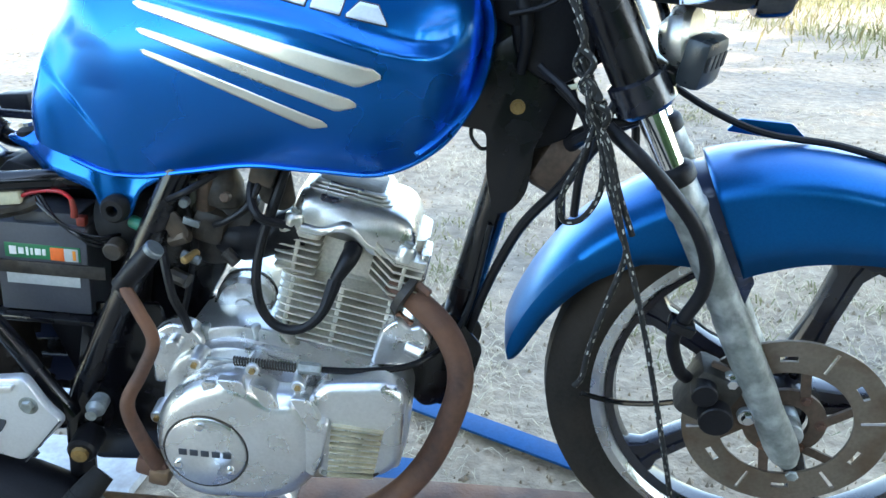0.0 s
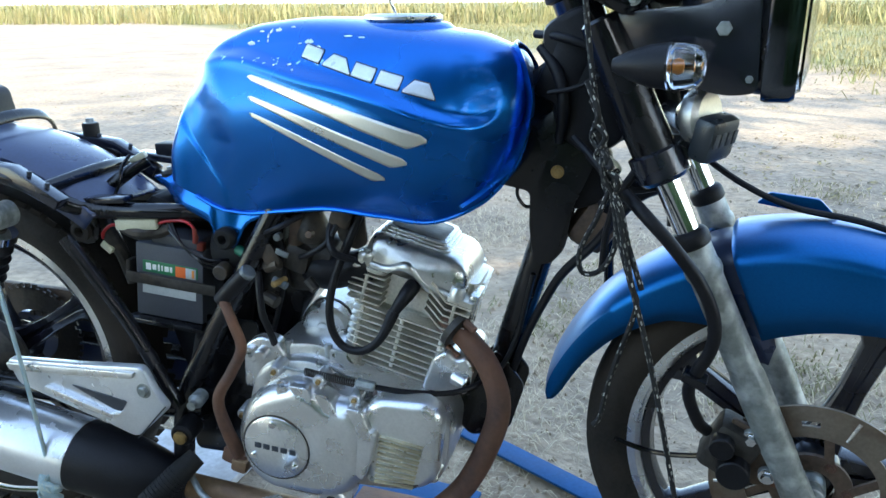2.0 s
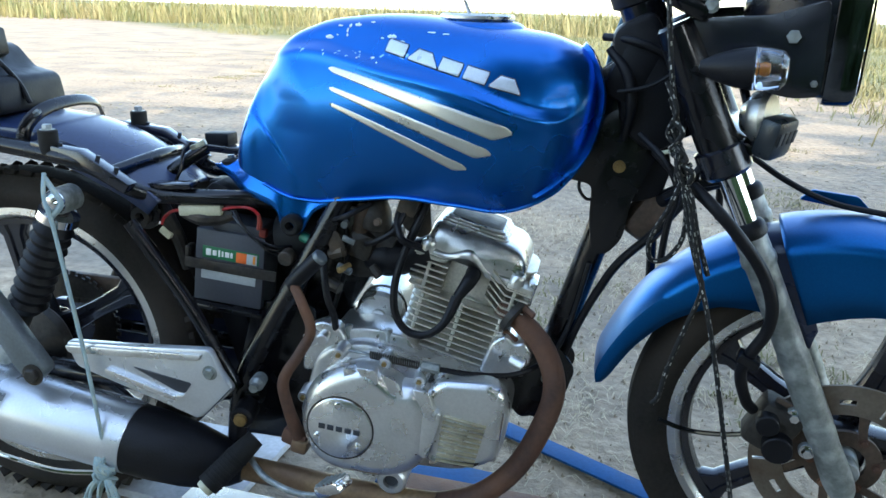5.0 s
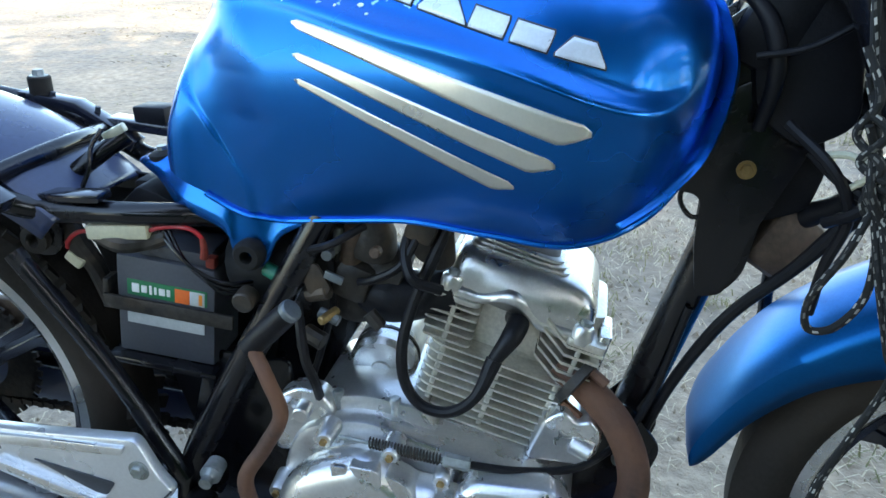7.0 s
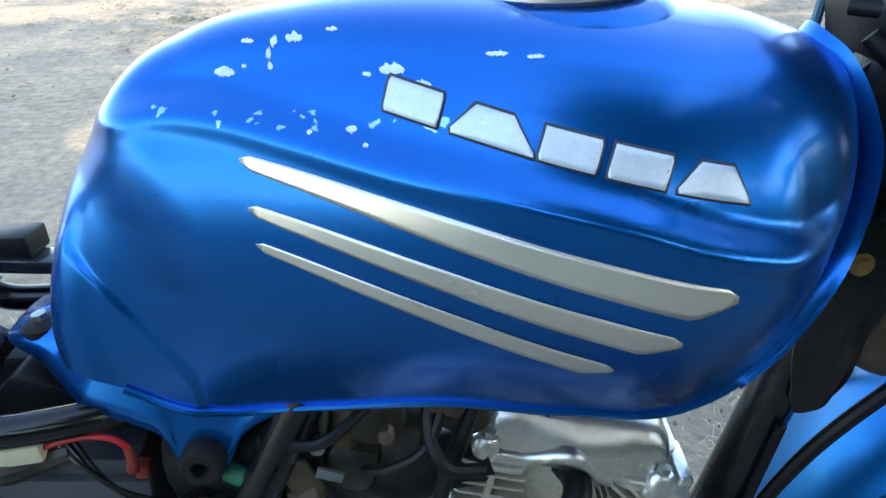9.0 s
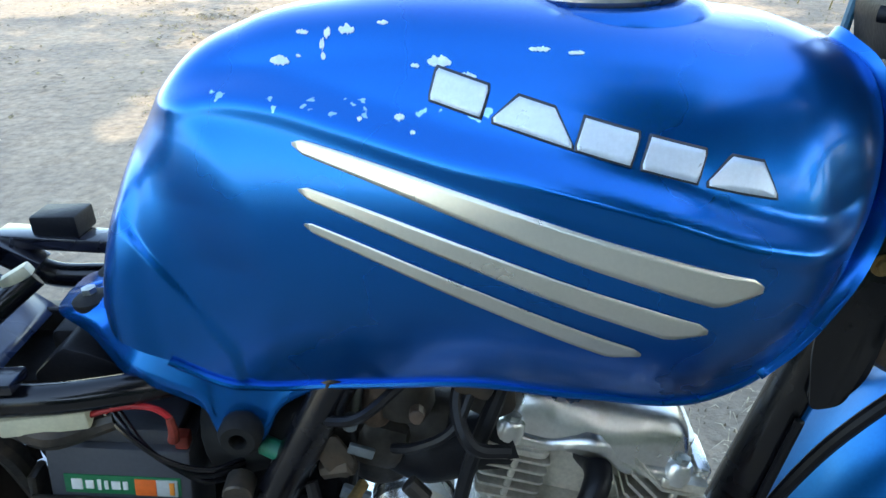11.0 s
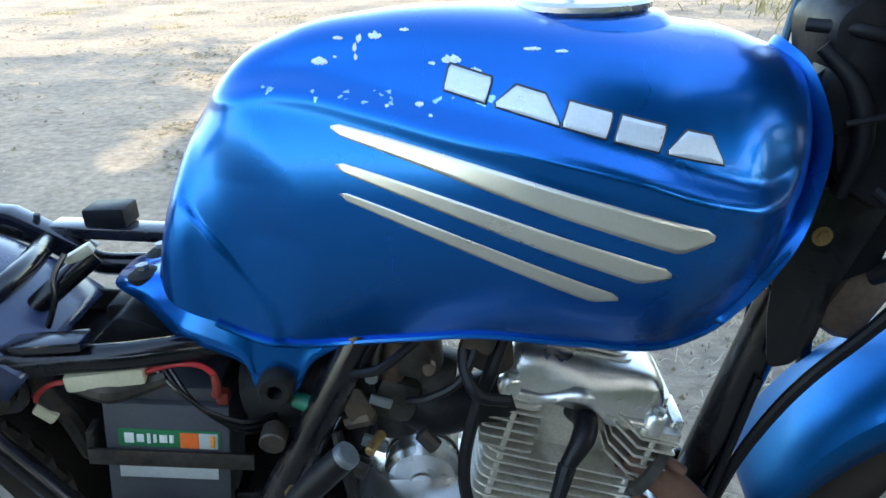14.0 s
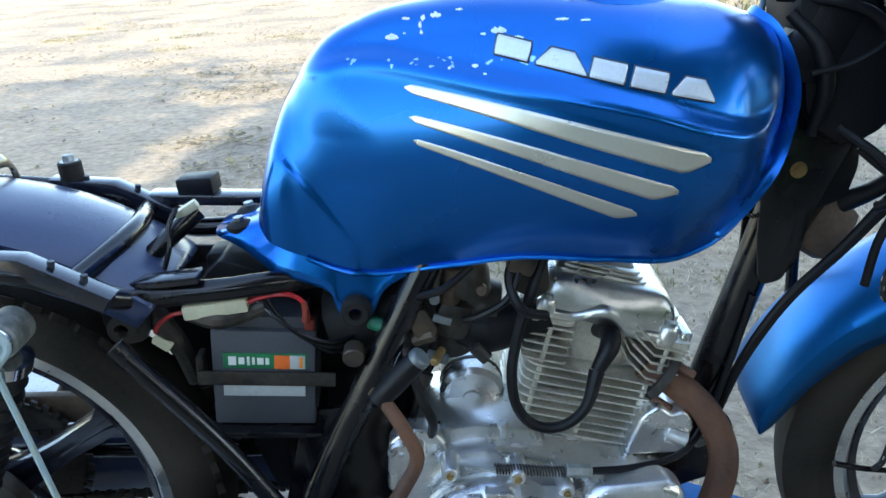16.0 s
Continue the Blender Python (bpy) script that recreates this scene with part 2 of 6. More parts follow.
def smooth_path(pts, n=8):
    """A Catmull-Rom curve through the points."""
    p = [Vector(q) for q in pts]
    p = [2 * p[0] - p[1]] + p + [2 * p[-1] - p[-2]]
    out = []
    for i in range(1, len(p) - 2):
        for k in range(n):
            t = k / n
            a, b, c, d = p[i - 1], p[i], p[i + 1], p[i + 2]
            out.append(0.5 * ((2 * b) + (c - a) * t + (2 * a - 5 * b + 4 * c - d) * t * t + (3 * b - a - 3 * c + d) * t ** 3))
    out.append(p[-2])
    return out


def tube(pts, r, seg=12, n=8, bm=None, flat=1.0):
    """A round tube along a smooth path; r may be a list along it. Writes a UV of length (m) and girth."""
    mine = bmesh.new()
    uv = mine.loops.layers.uv.new("UVMap")
    path = smooth_path(pts, n) if n > 1 else [Vector(q) for q in pts]
    radii = [float(v) for v in np.interp(np.linspace(0, 1, len(path)), np.linspace(0, 1, len(r)), r)] if isinstance(r, (list, tuple)) else [r] * len(path)
    up, rows, run = None, [], [0.0]
    for i, p in enumerate(path):
        d = (path[min(i + 1, len(path) - 1)] - path[max(i - 1, 0)]).normalized()
        if up is None:
            up = d.orthogonal().normalized()
        up = (up - d * up.dot(d)).normalized()
        side = d.cross(up)
        if i:
            run.append(run[-1] + (p - path[i - 1]).length)
        rows.append([mine.verts.new(p + radii[i] * (up * math.cos(2 * math.pi * k / seg) + side * math.sin(2 * math.pi * k / seg) * flat)) for k in range(seg)])
    for i in range(len(rows) - 1):
        for k in range(seg):
            f = mine.faces.new((rows[i][k], rows[i][(k + 1) % seg], rows[i + 1][(k + 1) % seg], rows[i + 1][k]))
            for loop, (u, v) in zip(f.loops, ((run[i], k / seg), (run[i], (k + 1) / seg), (run[i + 1], (k + 1) / seg), (run[i + 1], k / seg))):
                loop[uv].uv = (u, v)
    mine.faces.new(rows[0]), mine.faces.new(rows[-1])
    return join(bm, mine)


def prism(outline, y0, y1, bev=0.003, bm=None, segs=2, m=None):
    """A plate: an outline in x, z drawn out from y0 to y1, with rounded edges."""
    mine = bmesh.new()
    a = [mine.verts.new((x, y0, z)) for x, z in outline]
    b = [mine.verts.new((x, y1, z)) for x, z in outline]
    mine.faces.new(a), mine.faces.new(b[::-1])
    for k in range(len(a)):
        mine.faces.new((a[k], b[k], b[(k + 1) % len(a)], a[(k + 1) % len(a)]))
    bmesh.ops.recalc_face_normals(mine, faces=mine.faces)
    bevel(mine, [e for e in mine.edges if (e.verts[0] in a) == (e.verts[1] in a)], bev, segs)
    if m:
        mine.transform(m)
    return join(bm, mine)


def rounded(outline, r, n=5):
    """Rounds the corners of a closed outline in x, z."""
    out, p = [], [Vector(q) for q in outline]
    for i, c in enumerate(p):
        a, b = p[i - 1], p[(i + 1) % len(p)]
        u, v = (a - c), (b - c)
        cut = min(r, u.length * 0.45, v.length * 0.45)
        s, e = c + u.normalized() * cut, c + v.normalized() * cut
        for k in range(n + 1):
            t = k / n
            out.append(tuple((1 - t) ** 2 * s + 2 * t * (1 - t) * c + t * t * e))
    return out


def spline(x, xs, ys):
    """Smooth values between keys."""
    xs, ys = np.asarray(xs, float), np.asarray(ys, float)
    i = int(np.clip(np.searchsorted(xs, x) - 1, 0, len(xs) - 2))
    slope = np.gradient(ys, xs)
    h = xs[i + 1] - xs[i]
    t = min(max((x - xs[i]) / h, 0), 1)
    return float((2 * t ** 3 - 3 * t * t + 1) * ys[i] + (t ** 3 - 2 * t * t + t) * h * slope[i] + (3 * t * t - 2 * t ** 3) * ys[i + 1] + (t ** 3 - t * t) * h * slope[i + 1])


def ease(a, b, x):
    t = min(max((x - a) / (b - a), 0), 1)
    return t * t * (3 - 2 * t)


def hexbolt(c, axis, r=0.006, h=0.005, material=None, parent=None, name="bolt", washer=True, label=""):
    m = along(c, Vector(c) + Vector(axis))
    bm = lathe([(0, 0), (r, 0), (r, h * 0.75), (r * 0.86, h), (0, h)], m, 6)
    if washer:
        bm = lathe([(0, -0.001), (r * 1.45, -0.001), (r * 1.45, 0.0008), (0, 0.0008)], m, 18, bm)
    return part(name, bm, material, parent, label, 30)


# ---- ground ----
bm = bmesh.new()
edges = sorted({round(s * v, 3) for s in (-1, 1) for v in [0] + [0.16 * 1.075 ** k * (k + 1) / 1.6 for k in range(74)]})
lim = [v for v in edges if abs(v) < 900] 
grid = {}
for i, x in enumerate(lim):
    for j, y in enumerate(lim):
        near = max(0.0, 1 - max(abs(x), abs(y - 4)) / 22)
        z = near * (0.03 * noise.noise((x * 0.45, y * 0.45, 1.7)) + 0.012 * noise.noise((x * 2.1, y * 2.1, 4.0)) + 0.006 * noise.noise((x * 6, y * 6, 9)))
        z *= ease(0.5, 2.0, max(abs(x) - 0.9, abs(y) - 0.25, 0.0) + 0.45)
        z -= 0.046 * math.exp(-((x - 0.42) / 0.22) ** 2 - ((y - 0.02) / 0.14) ** 2)
        grid[i, j] = bm.verts.new((x, y, z - 0.004))
for i in range(len(lim) - 1):
    for j in range(len(lim) - 1):
        bm.faces.new((grid[i, j], grid[i + 1, j], grid[i + 1, j + 1], grid[i, j + 1]))


def sand_material(m):
    """Footprints, lumps and grains in the sand, and the grass field's green beyond the bare yard."""
    n, l = m.node_tree.nodes, m.node_tree.links
    b = n["Principled BSDF"]
    co = n.new("ShaderNodeTexCoord")
    total = None
    for scale, height in ((3.0, 0.05), (9.0, 0.040), (45.0, 0.009), (150.0, 0.004)):
        t, bu = n.new("ShaderNodeTexNoise"), n.new("ShaderNodeBump")
        t.inputs["Scale"].default_value, t.inputs["Detail"].default_value = scale, 5
        bu.inputs["Strength"].default_value, bu.inputs["Distance"].default_value = 0.7, height
        l.new(co.outputs["Object"], t.inputs["Vector"]), l.new(t.outputs[0], bu.inputs["Height"])
        if total:
            l.new(total.outputs[0], bu.inputs["Normal"])
        total = bu
    l.new(total.outputs[0], b.inputs["Normal"])
    sep, edge, wob = n.new("ShaderNodeSeparateXYZ"), n.new("ShaderNodeMapRange"), n.new("ShaderNodeTexNoise")
    l.new(co.outputs["Object"], sep.inputs[0]), l.new(co.outputs["Object"], wob.inputs["Vector"])
    wob.inputs["Scale"].default_value, wob.inputs["Detail"].default_value = 0.35, 6
    far = n.new("ShaderNodeMath")
    far.operation, far.inputs[1].default_value = "MULTIPLY_ADD", 9.0
    l.new(wob.outputs[0], far.inputs[0]), l.new(sep.outputs[1], far.inputs[2])
    edge.inputs[1].default_value, edge.inputs[2].default_value = 13.2, 15.5
    l.new(far.outputs[0], edge.inputs[0])
    side, both = n.new("ShaderNodeMapRange"), n.new("ShaderNodeMath")
    side.inputs[1].default_value, side.inputs[2].default_value = 10.5, 13.0
    lean = n.new("ShaderNodeMath")
    lean.operation, lean.inputs[1].default_value = "MULTIPLY_ADD", 0.9
    l.new(sep.outputs[0], lean.inputs[0]), l.new(sep.outputs[1], lean.inputs[2])
    both.operation = "MULTIPLY"
    l.new(lean.outputs[0], side.inputs[0]), l.new(side.outputs[0], both.inputs[0]), l.new(edge.outputs[0], both.inputs[1])
    mix = n.new("ShaderNodeMix")
    mix.data_type = "RGBA"
    l.new(both.outputs[0], mix.inputs[0]), l.new(b.inputs["Base Color"].links[0].from_socket, mix.inputs[6])
    mix.inputs[7].default_value = (0.135, 0.135, 0.055, 1)
    grain, gm = n.new("ShaderNodeTexNoise"), n.new("ShaderNodeMapRange")
    grain.inputs["Scale"].default_value, grain.inputs["Detail"].default_value = 26, 8
    l.new(co.outputs["Object"], grain.inputs["Vector"]), l.new(grain.outputs[0], gm.inputs[0])
    gm.inputs[1].default_value, gm.inputs[2].default_value, gm.inputs[3].default_value, gm.inputs[4].default_value = 0.3, 0.7, 0.72, 1.25
    mu = n.new("ShaderNodeMix")
    mu.data_type, mu.blend_type = "RGBA", "MULTIPLY"
    mu.inputs[0].default_value = 1.0
    l.new(mix.outputs[2], mu.inputs[6]), l.new(gm.outputs[0], mu.inputs[7])
    l.new(mu.outputs[2], b.inputs["Base Color"])


sand_material(SAND)
tagged(part("ground", bm, SAND), "pale sandy yard with tyre marks, straw and sparse grass", "ground", kind="structure")


def blades(name, spots, height, width, lean, material, label, category, seed):
    """Many single blades as one sheet of real geometry; spots: x, y, how many."""
    rnd = random.Random(seed)
    verts, faces = [], []
    for x, y, spread, count in spots:
        for _ in range(count):
            px, py = rnd.gauss(x, spread), rnd.gauss(y, spread)
            a, h, w = rnd.uniform(0, 2 * math.pi), height * rnd.uniform(0.4, 1.3), width * rnd.uniform(0.6, 1.4)
            d, s = Vector((math.cos(a), math.sin(a), 0)), Vector((-math.sin(a), math.cos(a), 0))
            base = Vector((px, py, -0.006))
            t = rnd.uniform(*lean)
            mid, tip = base + d * h * t * 0.4 + Vector((0, 0, h * (1 - 0.35 * t) * 0.55)), base + d * h * t + Vector((0, 0, h * max(1 - t, 0.06)))
            k = len(verts)
            verts += [base - s * w, base + s * w, mid + s * w * 0.8, mid - s * w * 0.8, tip]
            faces += [(k, k + 1, k + 2, k + 3), (k + 3, k + 2, k + 4)]
    me = bpy.data.meshes.new(name)
    me.from_pydata([tuple(v) for v in verts], [], faces)
    me.materials.append(material)
    return tagged(new(name, me), label, category, kind="stuff")


rnd = random.Random(5)
spots = []
for _ in range(1300):
    x, y = rnd.uniform(-1.5, 2.6), rnd.uniform(0.2, 3.2)
    if noise.noise((x * 0.8, y * 0.8, 3)) > -0.15:
        spots.append((x, y, 0.05, 5))
for _ in range(500):
    spots.append((rnd.uniform(-5, 5), rnd.uniform(2.5, 9), 0.12, 4))
for _ in range(2600):
    x, y = rnd.uniform(-0.9, 1.8), rnd.uniform(0.15, 2.3)
    if noise.noise((x * 2.3, y * 2.3, 8)) > -0.12:
        spots.append((x, y, 0.05, 6))
blades("straw_litter", spots, 0.040, 0.0011, (0.9, 1.3), STRAW, "dry straw bits scattered on the sand", "straw", 11)
spots = [(rnd.uniform(-0.2, 1.2), rnd.uniform(0.4, 1.6), 0.03, 30) for _ in range(34)]
spots += [(rnd.uniform(-5.5, -1.2), rnd.uniform(2.2, 9), rnd.uniform(0.03, 0.10), 40) for _ in range(46)]
spots += [(rnd.uniform(0.5, 6), rnd.uniform(2.0, 9), rnd.uniform(0.04, 0.14), 40) for _ in range(40)]
spots += [(x + rnd.gauss(0, 0.12), y + rnd.gauss(0, 0.15), 0.05, 30) for x, y in ((-4.43, 7.8), (-4.58, 9.04), (-2.87, 6.6), (-2.39, 3.67), (-2.88, 7.67), (-1.84, 7.08), (-1.72, 2.98), (0.64, 0.82), (-0.03, 1.23), (0.99, 2.96)) for _ in range(7)]
spots += [(rnd.uniform(-9, 1), rnd.uniform(8, 17), rnd.uniform(0.10, 0.3), 60) for _ in range(130)]
blades("grass_tufts", spots, 0.042, 0.0016, (0.5, 1.1), GRASS, "small green and yellowed grass tufts in the sand", "grass", 12)
spots = []
for _ in range(9000):
    y = 9.5 + 22 * rnd.random() ** 1.5
    x = rnd.uniform(-16, 22)
    if 0.9 * x + y > 11.5 + 2.5 * noise.noise((x * 0.4, y * 0.4, 6)):
        spots.append((x, y, 0.22, 7))
for _ in range(420):
    spots.append((rnd.uniform(2.5, 8), rnd.uniform(4.5, 10), 0.25, 8))
blades("grass_field", spots, 0.24, 0.0060, (0.3, 1.0), GRASS, "rough green grass field beyond the sandy yard", "grass", 13)


spots = [(rnd.uniform(-42, 30), rnd.uniform(30, 46), 0.5, 9) for _ in range(2600)]
blades("tall_grass", spots, 1.25, 0.022, (0.15, 0.6), GRASS, "tall yellow-green grass at the field's far side", "grass", 14)


# ---- unseen trees, added out of view to lay dappled shade on the yard ----
# leaves left out to lay sunny spots on the yard: x, y, half length, half width, turn
GAPS = ((-1.63, 2.70, 1.00, 0.21, 82), (-1.63, 4.13, 0.42, 0.30, 0), (1.32, 4.78, 0.70, 0.45, 50), (1.75, 5.9, 0.9, 0.40, 10), (-0.25, 1.55, 0.30, 0.14, 30), (3.2, 8.2, 1.6, 0.7, 0), (-3.4, 5.6, 1.0, 0.5, 15))


def in_gap(c):
    p = c - sun_dir * (c.z / sun_dir.z)
    for x, y, a, b, turn in GAPS:
        d = Matrix.Rotation(-radians(turn), 2) @ Vector((p.x - x, p.y - y))
        if (d.x / a) ** 2 + (d.y / b) ** 2 < 1 + 0.35 * noise.noise((p.x * 4, p.y * 4, 1)):
            return True
    return False


def tree(base, height, spread, seed, leaves):
    rnd = random.Random(seed)
    t = thing("unseen_shade_tree", "unseen broad leafy tree added to shade the sandy yard", "tree")
    x, y, z = base
    bm = tube([(x, y, z - 0.2), (x + 0.1, y, z + height * 0.25), (x - 0.05, y + 0.2, z + height * 0.55), (x, y + 0.1, z + height * 0.9)], [0.26, 0.2, 0.14, 0.04], 14)
    tips = []
    for k in range(11):
        a, h = k * 2.4, z + height * rnd.uniform(0.4, 0.75)
        q = Vector((x + math.cos(a) * spread * rnd.uniform(0.5, 0.9), y + math.sin(a) * spread * rnd.uniform(0.5, 0.9), h + height * rnd.uniform(0.1, 0.3)))
        tube([(x, y + 0.1, h), ((x + q.x) / 2, (y + q.y) / 2, (h + q.z) / 2 + 0.2), q], [0.09, 0.06, 0.02], 8, 6, bm)
        tips.append(q)
    part("trunk", bm, BARK, t)
    verts, faces = [], []
    for _ in range(leaves):
        q = rnd.choice(tips)
        c = q.lerp(Vector((x, y, z + height * 0.72)), rnd.random() ** 1.6) + Vector((rnd.gauss(0, 0.55), rnd.gauss(0, 0.55), rnd.gauss(0, 0.38)))
        s = rnd.uniform(0.07, 0.16)
        if in_gap(c):
            continue
        u = Vector((rnd.gauss(0, 1), rnd.gauss(0, 1), rnd.gauss(0, 0.5))).normalized()
        v = u.orthogonal().normalized()
        k = len(verts)
        verts += [c - u * s, c + v * s * 0.45 + u * s * 0.1, c + u * s, c - v * s * 0.45 + u * s * 0.1]
        faces.append((k, k + 1, k + 2, k + 3))
    me = bpy.data.meshes.new("crown")
    me.from_pydata([tuple(v) for v in verts], [], faces)
    me.materials.append(LEAF)
    crown = new("crown", me)
    crown.parent = t
    return t


# none of these is in view; they stand where their shade is wanted
tree((4.6, -4.5, 0), 6.6, 3.7, 21, 15000)
tree((1.0, -6.6, 0), 6.4, 3.6, 22, 13000)
tree((2.4, -2.8, 0), 6.8, 2.9, 23, 9500)
tree((6.4, -6.4, 0), 6.4, 3.0, 24, 10000)
tree((7.6, -0.9, 0), 6.6, 3.2, 25, 10000)


def clods(count, seed):
    """Small crumbs of earth lying on the sand."""
    rnd = random.Random(seed)
    verts, faces = [], []
    for _ in range(count):
        x, y = rnd.uniform(-1.2, 2.0), 0.15 + 2.4 * rnd.random() ** 1.3
        s = 0.002 + 0.007 * rnd.random() ** 4
        k = len(verts)
        for a in range(5):
            t = a * 1.2566 + rnd.uniform(-0.3, 0.3)
            verts.append((x + s * math.cos(t) * rnd.uniform(0.7, 1.4), y + s * math.sin(t) * rnd.uniform(0.7, 1.4), -0.006))
        verts.append((x + rnd.uniform(-0.3, 0.3) * s, y + rnd.uniform(-0.3, 0.3) * s, s * 0.7))
        faces += [(k + a, k + (a + 1) % 5, k + 5) for a in range(5)]
    me = bpy.data.meshes.new("earth_crumbs")
    me.from_pydata(verts, [], faces)
    me.materials.append(SAND)
    return tagged(new("earth_crumbs", me), "crumbs of sandy earth on the ground", "earth", kind="stuff")


clods(4000, 31)


def leaf_litter(spots, seed):
    """Fallen leaves and chaff, each curled a little, lying in drifts on the sand."""
    rnd = random.Random(seed)
    verts, faces = [], []
    for x, y, spread, count in spots:
        for _ in range(count):
            px, py = rnd.gauss(x, spread), rnd.gauss(y, spread * 0.7)
            a, s = rnd.uniform(0, 2 * math.pi), rnd.uniform(0.010, 0.026)
            u, v = Vector((math.cos(a), math.sin(a), 0)) * s, Vector((-math.sin(a), math.cos(a), 0)) * s * rnd.uniform(0.35, 0.6)
            c, k = Vector((px, py, 0.002 + 0.03 * noise.noise((px * 0.45, py * 0.45, 1.7)) * (1 if py > 2 else 0))), len(verts)
            lift = Vector((0, 0, s * rnd.uniform(0.15, 0.6)))
            verts += [c - u, c + v + lift * 0.6, c + u + lift, c - v + lift * 0.6]
            faces += [(k, k + 1, k + 2), (k, k + 2, k + 3)]
    me = bpy.data.meshes.new("leaf_litter")
    me.from_pydata([tuple(v) for v in verts], [], faces)
    me.materials.append(LITTER)
    return tagged(new("leaf_litter", me), "brown and yellowed fallen leaves drifted on the sand", "leaves", kind="stuff")


rnd = random.Random(61)
drifts = [(-1.81, 5.09, 0.42, 420), (-1.63, 4.2, 0.30, 260), (-1.36, 2.93, 0.16, 120), (-1.19, 2.45, 0.20, 150), (1.89, 7.9, 0.9, 500), (1.2, 4.4, 0.5, 220), (0.95, 2.9, 0.35, 120)]
drifts += [(rnd.uniform(-6, 5), rnd.uniform(3, 13), rnd.uniform(0.15, 0.5), rnd.randint(25, 110)) for _ in range(60)]
leaf_litter(drifts, 62)


def hedge(name, x0, x1, y0, y1, top, count, seed):
    """Unseen thick shrubs, added to close the yard behind the viewer and darken reflections."""
    rnd = random.Random(seed)
    verts, faces = [], []
    for _ in range(count):
        x, y = rnd.uniform(x0, x1), rnd.uniform(y0, y1)
        z = rnd.random() ** 0.8 * top * (0.75 + 0.3 * noise.noise((x * 0.5, y * 0.5, 2)))
        s = rnd.uniform(0.12, 0.26)
        u = Vector((rnd.gauss(0, 1), rnd.gauss(0, 1), rnd.gauss(0, 0.7))).normalized()
        v = u.orthogonal().normalized()
        c, k = Vector((x, y, z)), len(verts)
        verts += [c - u * s, c + v * s * 0.5, c + u * s, c - v * s * 0.5]
        faces.append((k, k + 1, k + 2, k + 3))
    me = bpy.data.meshes.new(name)
    me.from_pydata([tuple(v) for v in verts], [], faces)
    me.materials.append(LEAF)
    return tagged(new(name, me), "unseen dense dark green shrubs added to darken reflections", "shrubs", kind="stuff")


# out of view: added so that the tank's flank mirrors something dark
hedge("unseen_shrub_row", -2.7, 11, -6.6, -3.9, 2.7, 14500, 41)
hedge("unseen_low_shrubs", 0.65, 8, -3.9, -1.6, 1.0, 7500, 43)


# ---- motorcycle ----
bike = thing("motorcycle", "blue motorcycle stripped of seat and side panels, silver engine exposed", "motorcycle")

# fuel tank: keys along x of its top, lower edge and half width
TX = [-0.518, -0.510, -0.493, -0.468, -0.444, -0.394, -0.328, -0.250, -0.170, -0.090, -0.050, -0.030, -0.010, 0.003, 0.010, 0.014]
TOP = [0.668, 0.701, 0.750, 0.793, 0.823, 0.851, 0.864, 0.868, 0.8632, 0.8528, 0.846, 0.839, 0.8305, 0.8216, 0.8096, 0.7966]
LOW = [0.648, 0.640, 0.630, 0.617, 0.606, 0.597, 0.606, 0.618, 0.6155, 0.6147, 0.631, 0.644, 0.667, 0.689, 0.714, 0.735]
WIDE = [0.034, 0.048, 0.062, 0.0705, 0.076, 0.087, 0.109, 0.1345, 0.1525, 0.152, 0.1355, 0.1155, 0.088, 0.0666, 0.050, 0.037]
CX = [-0.450, -0.408, -0.364, -0.328, -0.264, -0.204, -0.146, -0.087, -0.055, -0.030, -0.012]
CZ = [0.808, 0.8165, 0.815, 0.8085, 0.796, 0.787, 0.773, 0.753, 0.745, 0.744, 0.752]


def tank_half(x, z):
    """Half width of the tank at x, z: full flanks, a hollow above the crease and a knee recess at the rear."""
    top, low, wide = spline(x, TX, TOP), spline(x, TX, LOW), spline(x, TX, WIDE)
    q = min(max((z - low) / max(top - low, 1e-4), 0), 1)
    w = wide * (1 - q ** (3.2 + 1.1 * math.exp(-((x + 0.163) / 0.09) ** 2))) ** (1 / 2.4)
    w -= 0.41 * wide * max(1 - q / 0.67, 0) ** 2 * ease(-0.53, -0.36, x)
    crease = spline(min(max(x, CX[0]), CX[-1]), CX, CZ)
    front = np.interp(z, (0.745, 0.778, 0.821, 0.836), (-0.014, -0.019, -0.039, -0.056))
    hollow = ease(-0.002, 0.015, z - crease) * ease(-0.014, 0.026, front - x) * ease(-0.49, -0.39, x) * (1 - 0.65 * ease(0.020, 0.11, z - crease))
    w -= 0.010 * hollow * ease(0, 0.03, top - z)
    w += 0.0035 * math.exp(-((z - crease + 0.003) / 0.008) ** 2) * ease(-0.49, -0.40, x) * ease(-0.01, -0.05, x)
    ridge = np.interp(z, (0.60, 0.703, 0.746, 0.79, 0.818), (-0.400, -0.372, -0.384, -0.411, -0.437))
    w -= 0.013 * ease(-0.004, 0.075, ridge - x) * ease(0.006, -0.012, z - crease) * ease(-0.525, -0.47, x)
    seam = np.interp(z, (0.634, 0.681, 0.726), (-0.414, -0.446, -0.481))
    w += 0.0026 * ease(-0.0020, 0.0060, seam - x) * ease(0.742, 0.722, z) * ease(-0.525, -0.487, x)
    return max(w, 0.0)


TANK_MID = 0.005


def tank_y(x, w, side=-1):
    """Across: from the ridge, which lies over the frame's middle, out to the flank."""
    wide = spline(x, TX, WIDE)
    return TANK_MID - w * (1 + TANK_MID / wide) if side < 0 else TANK_MID + w


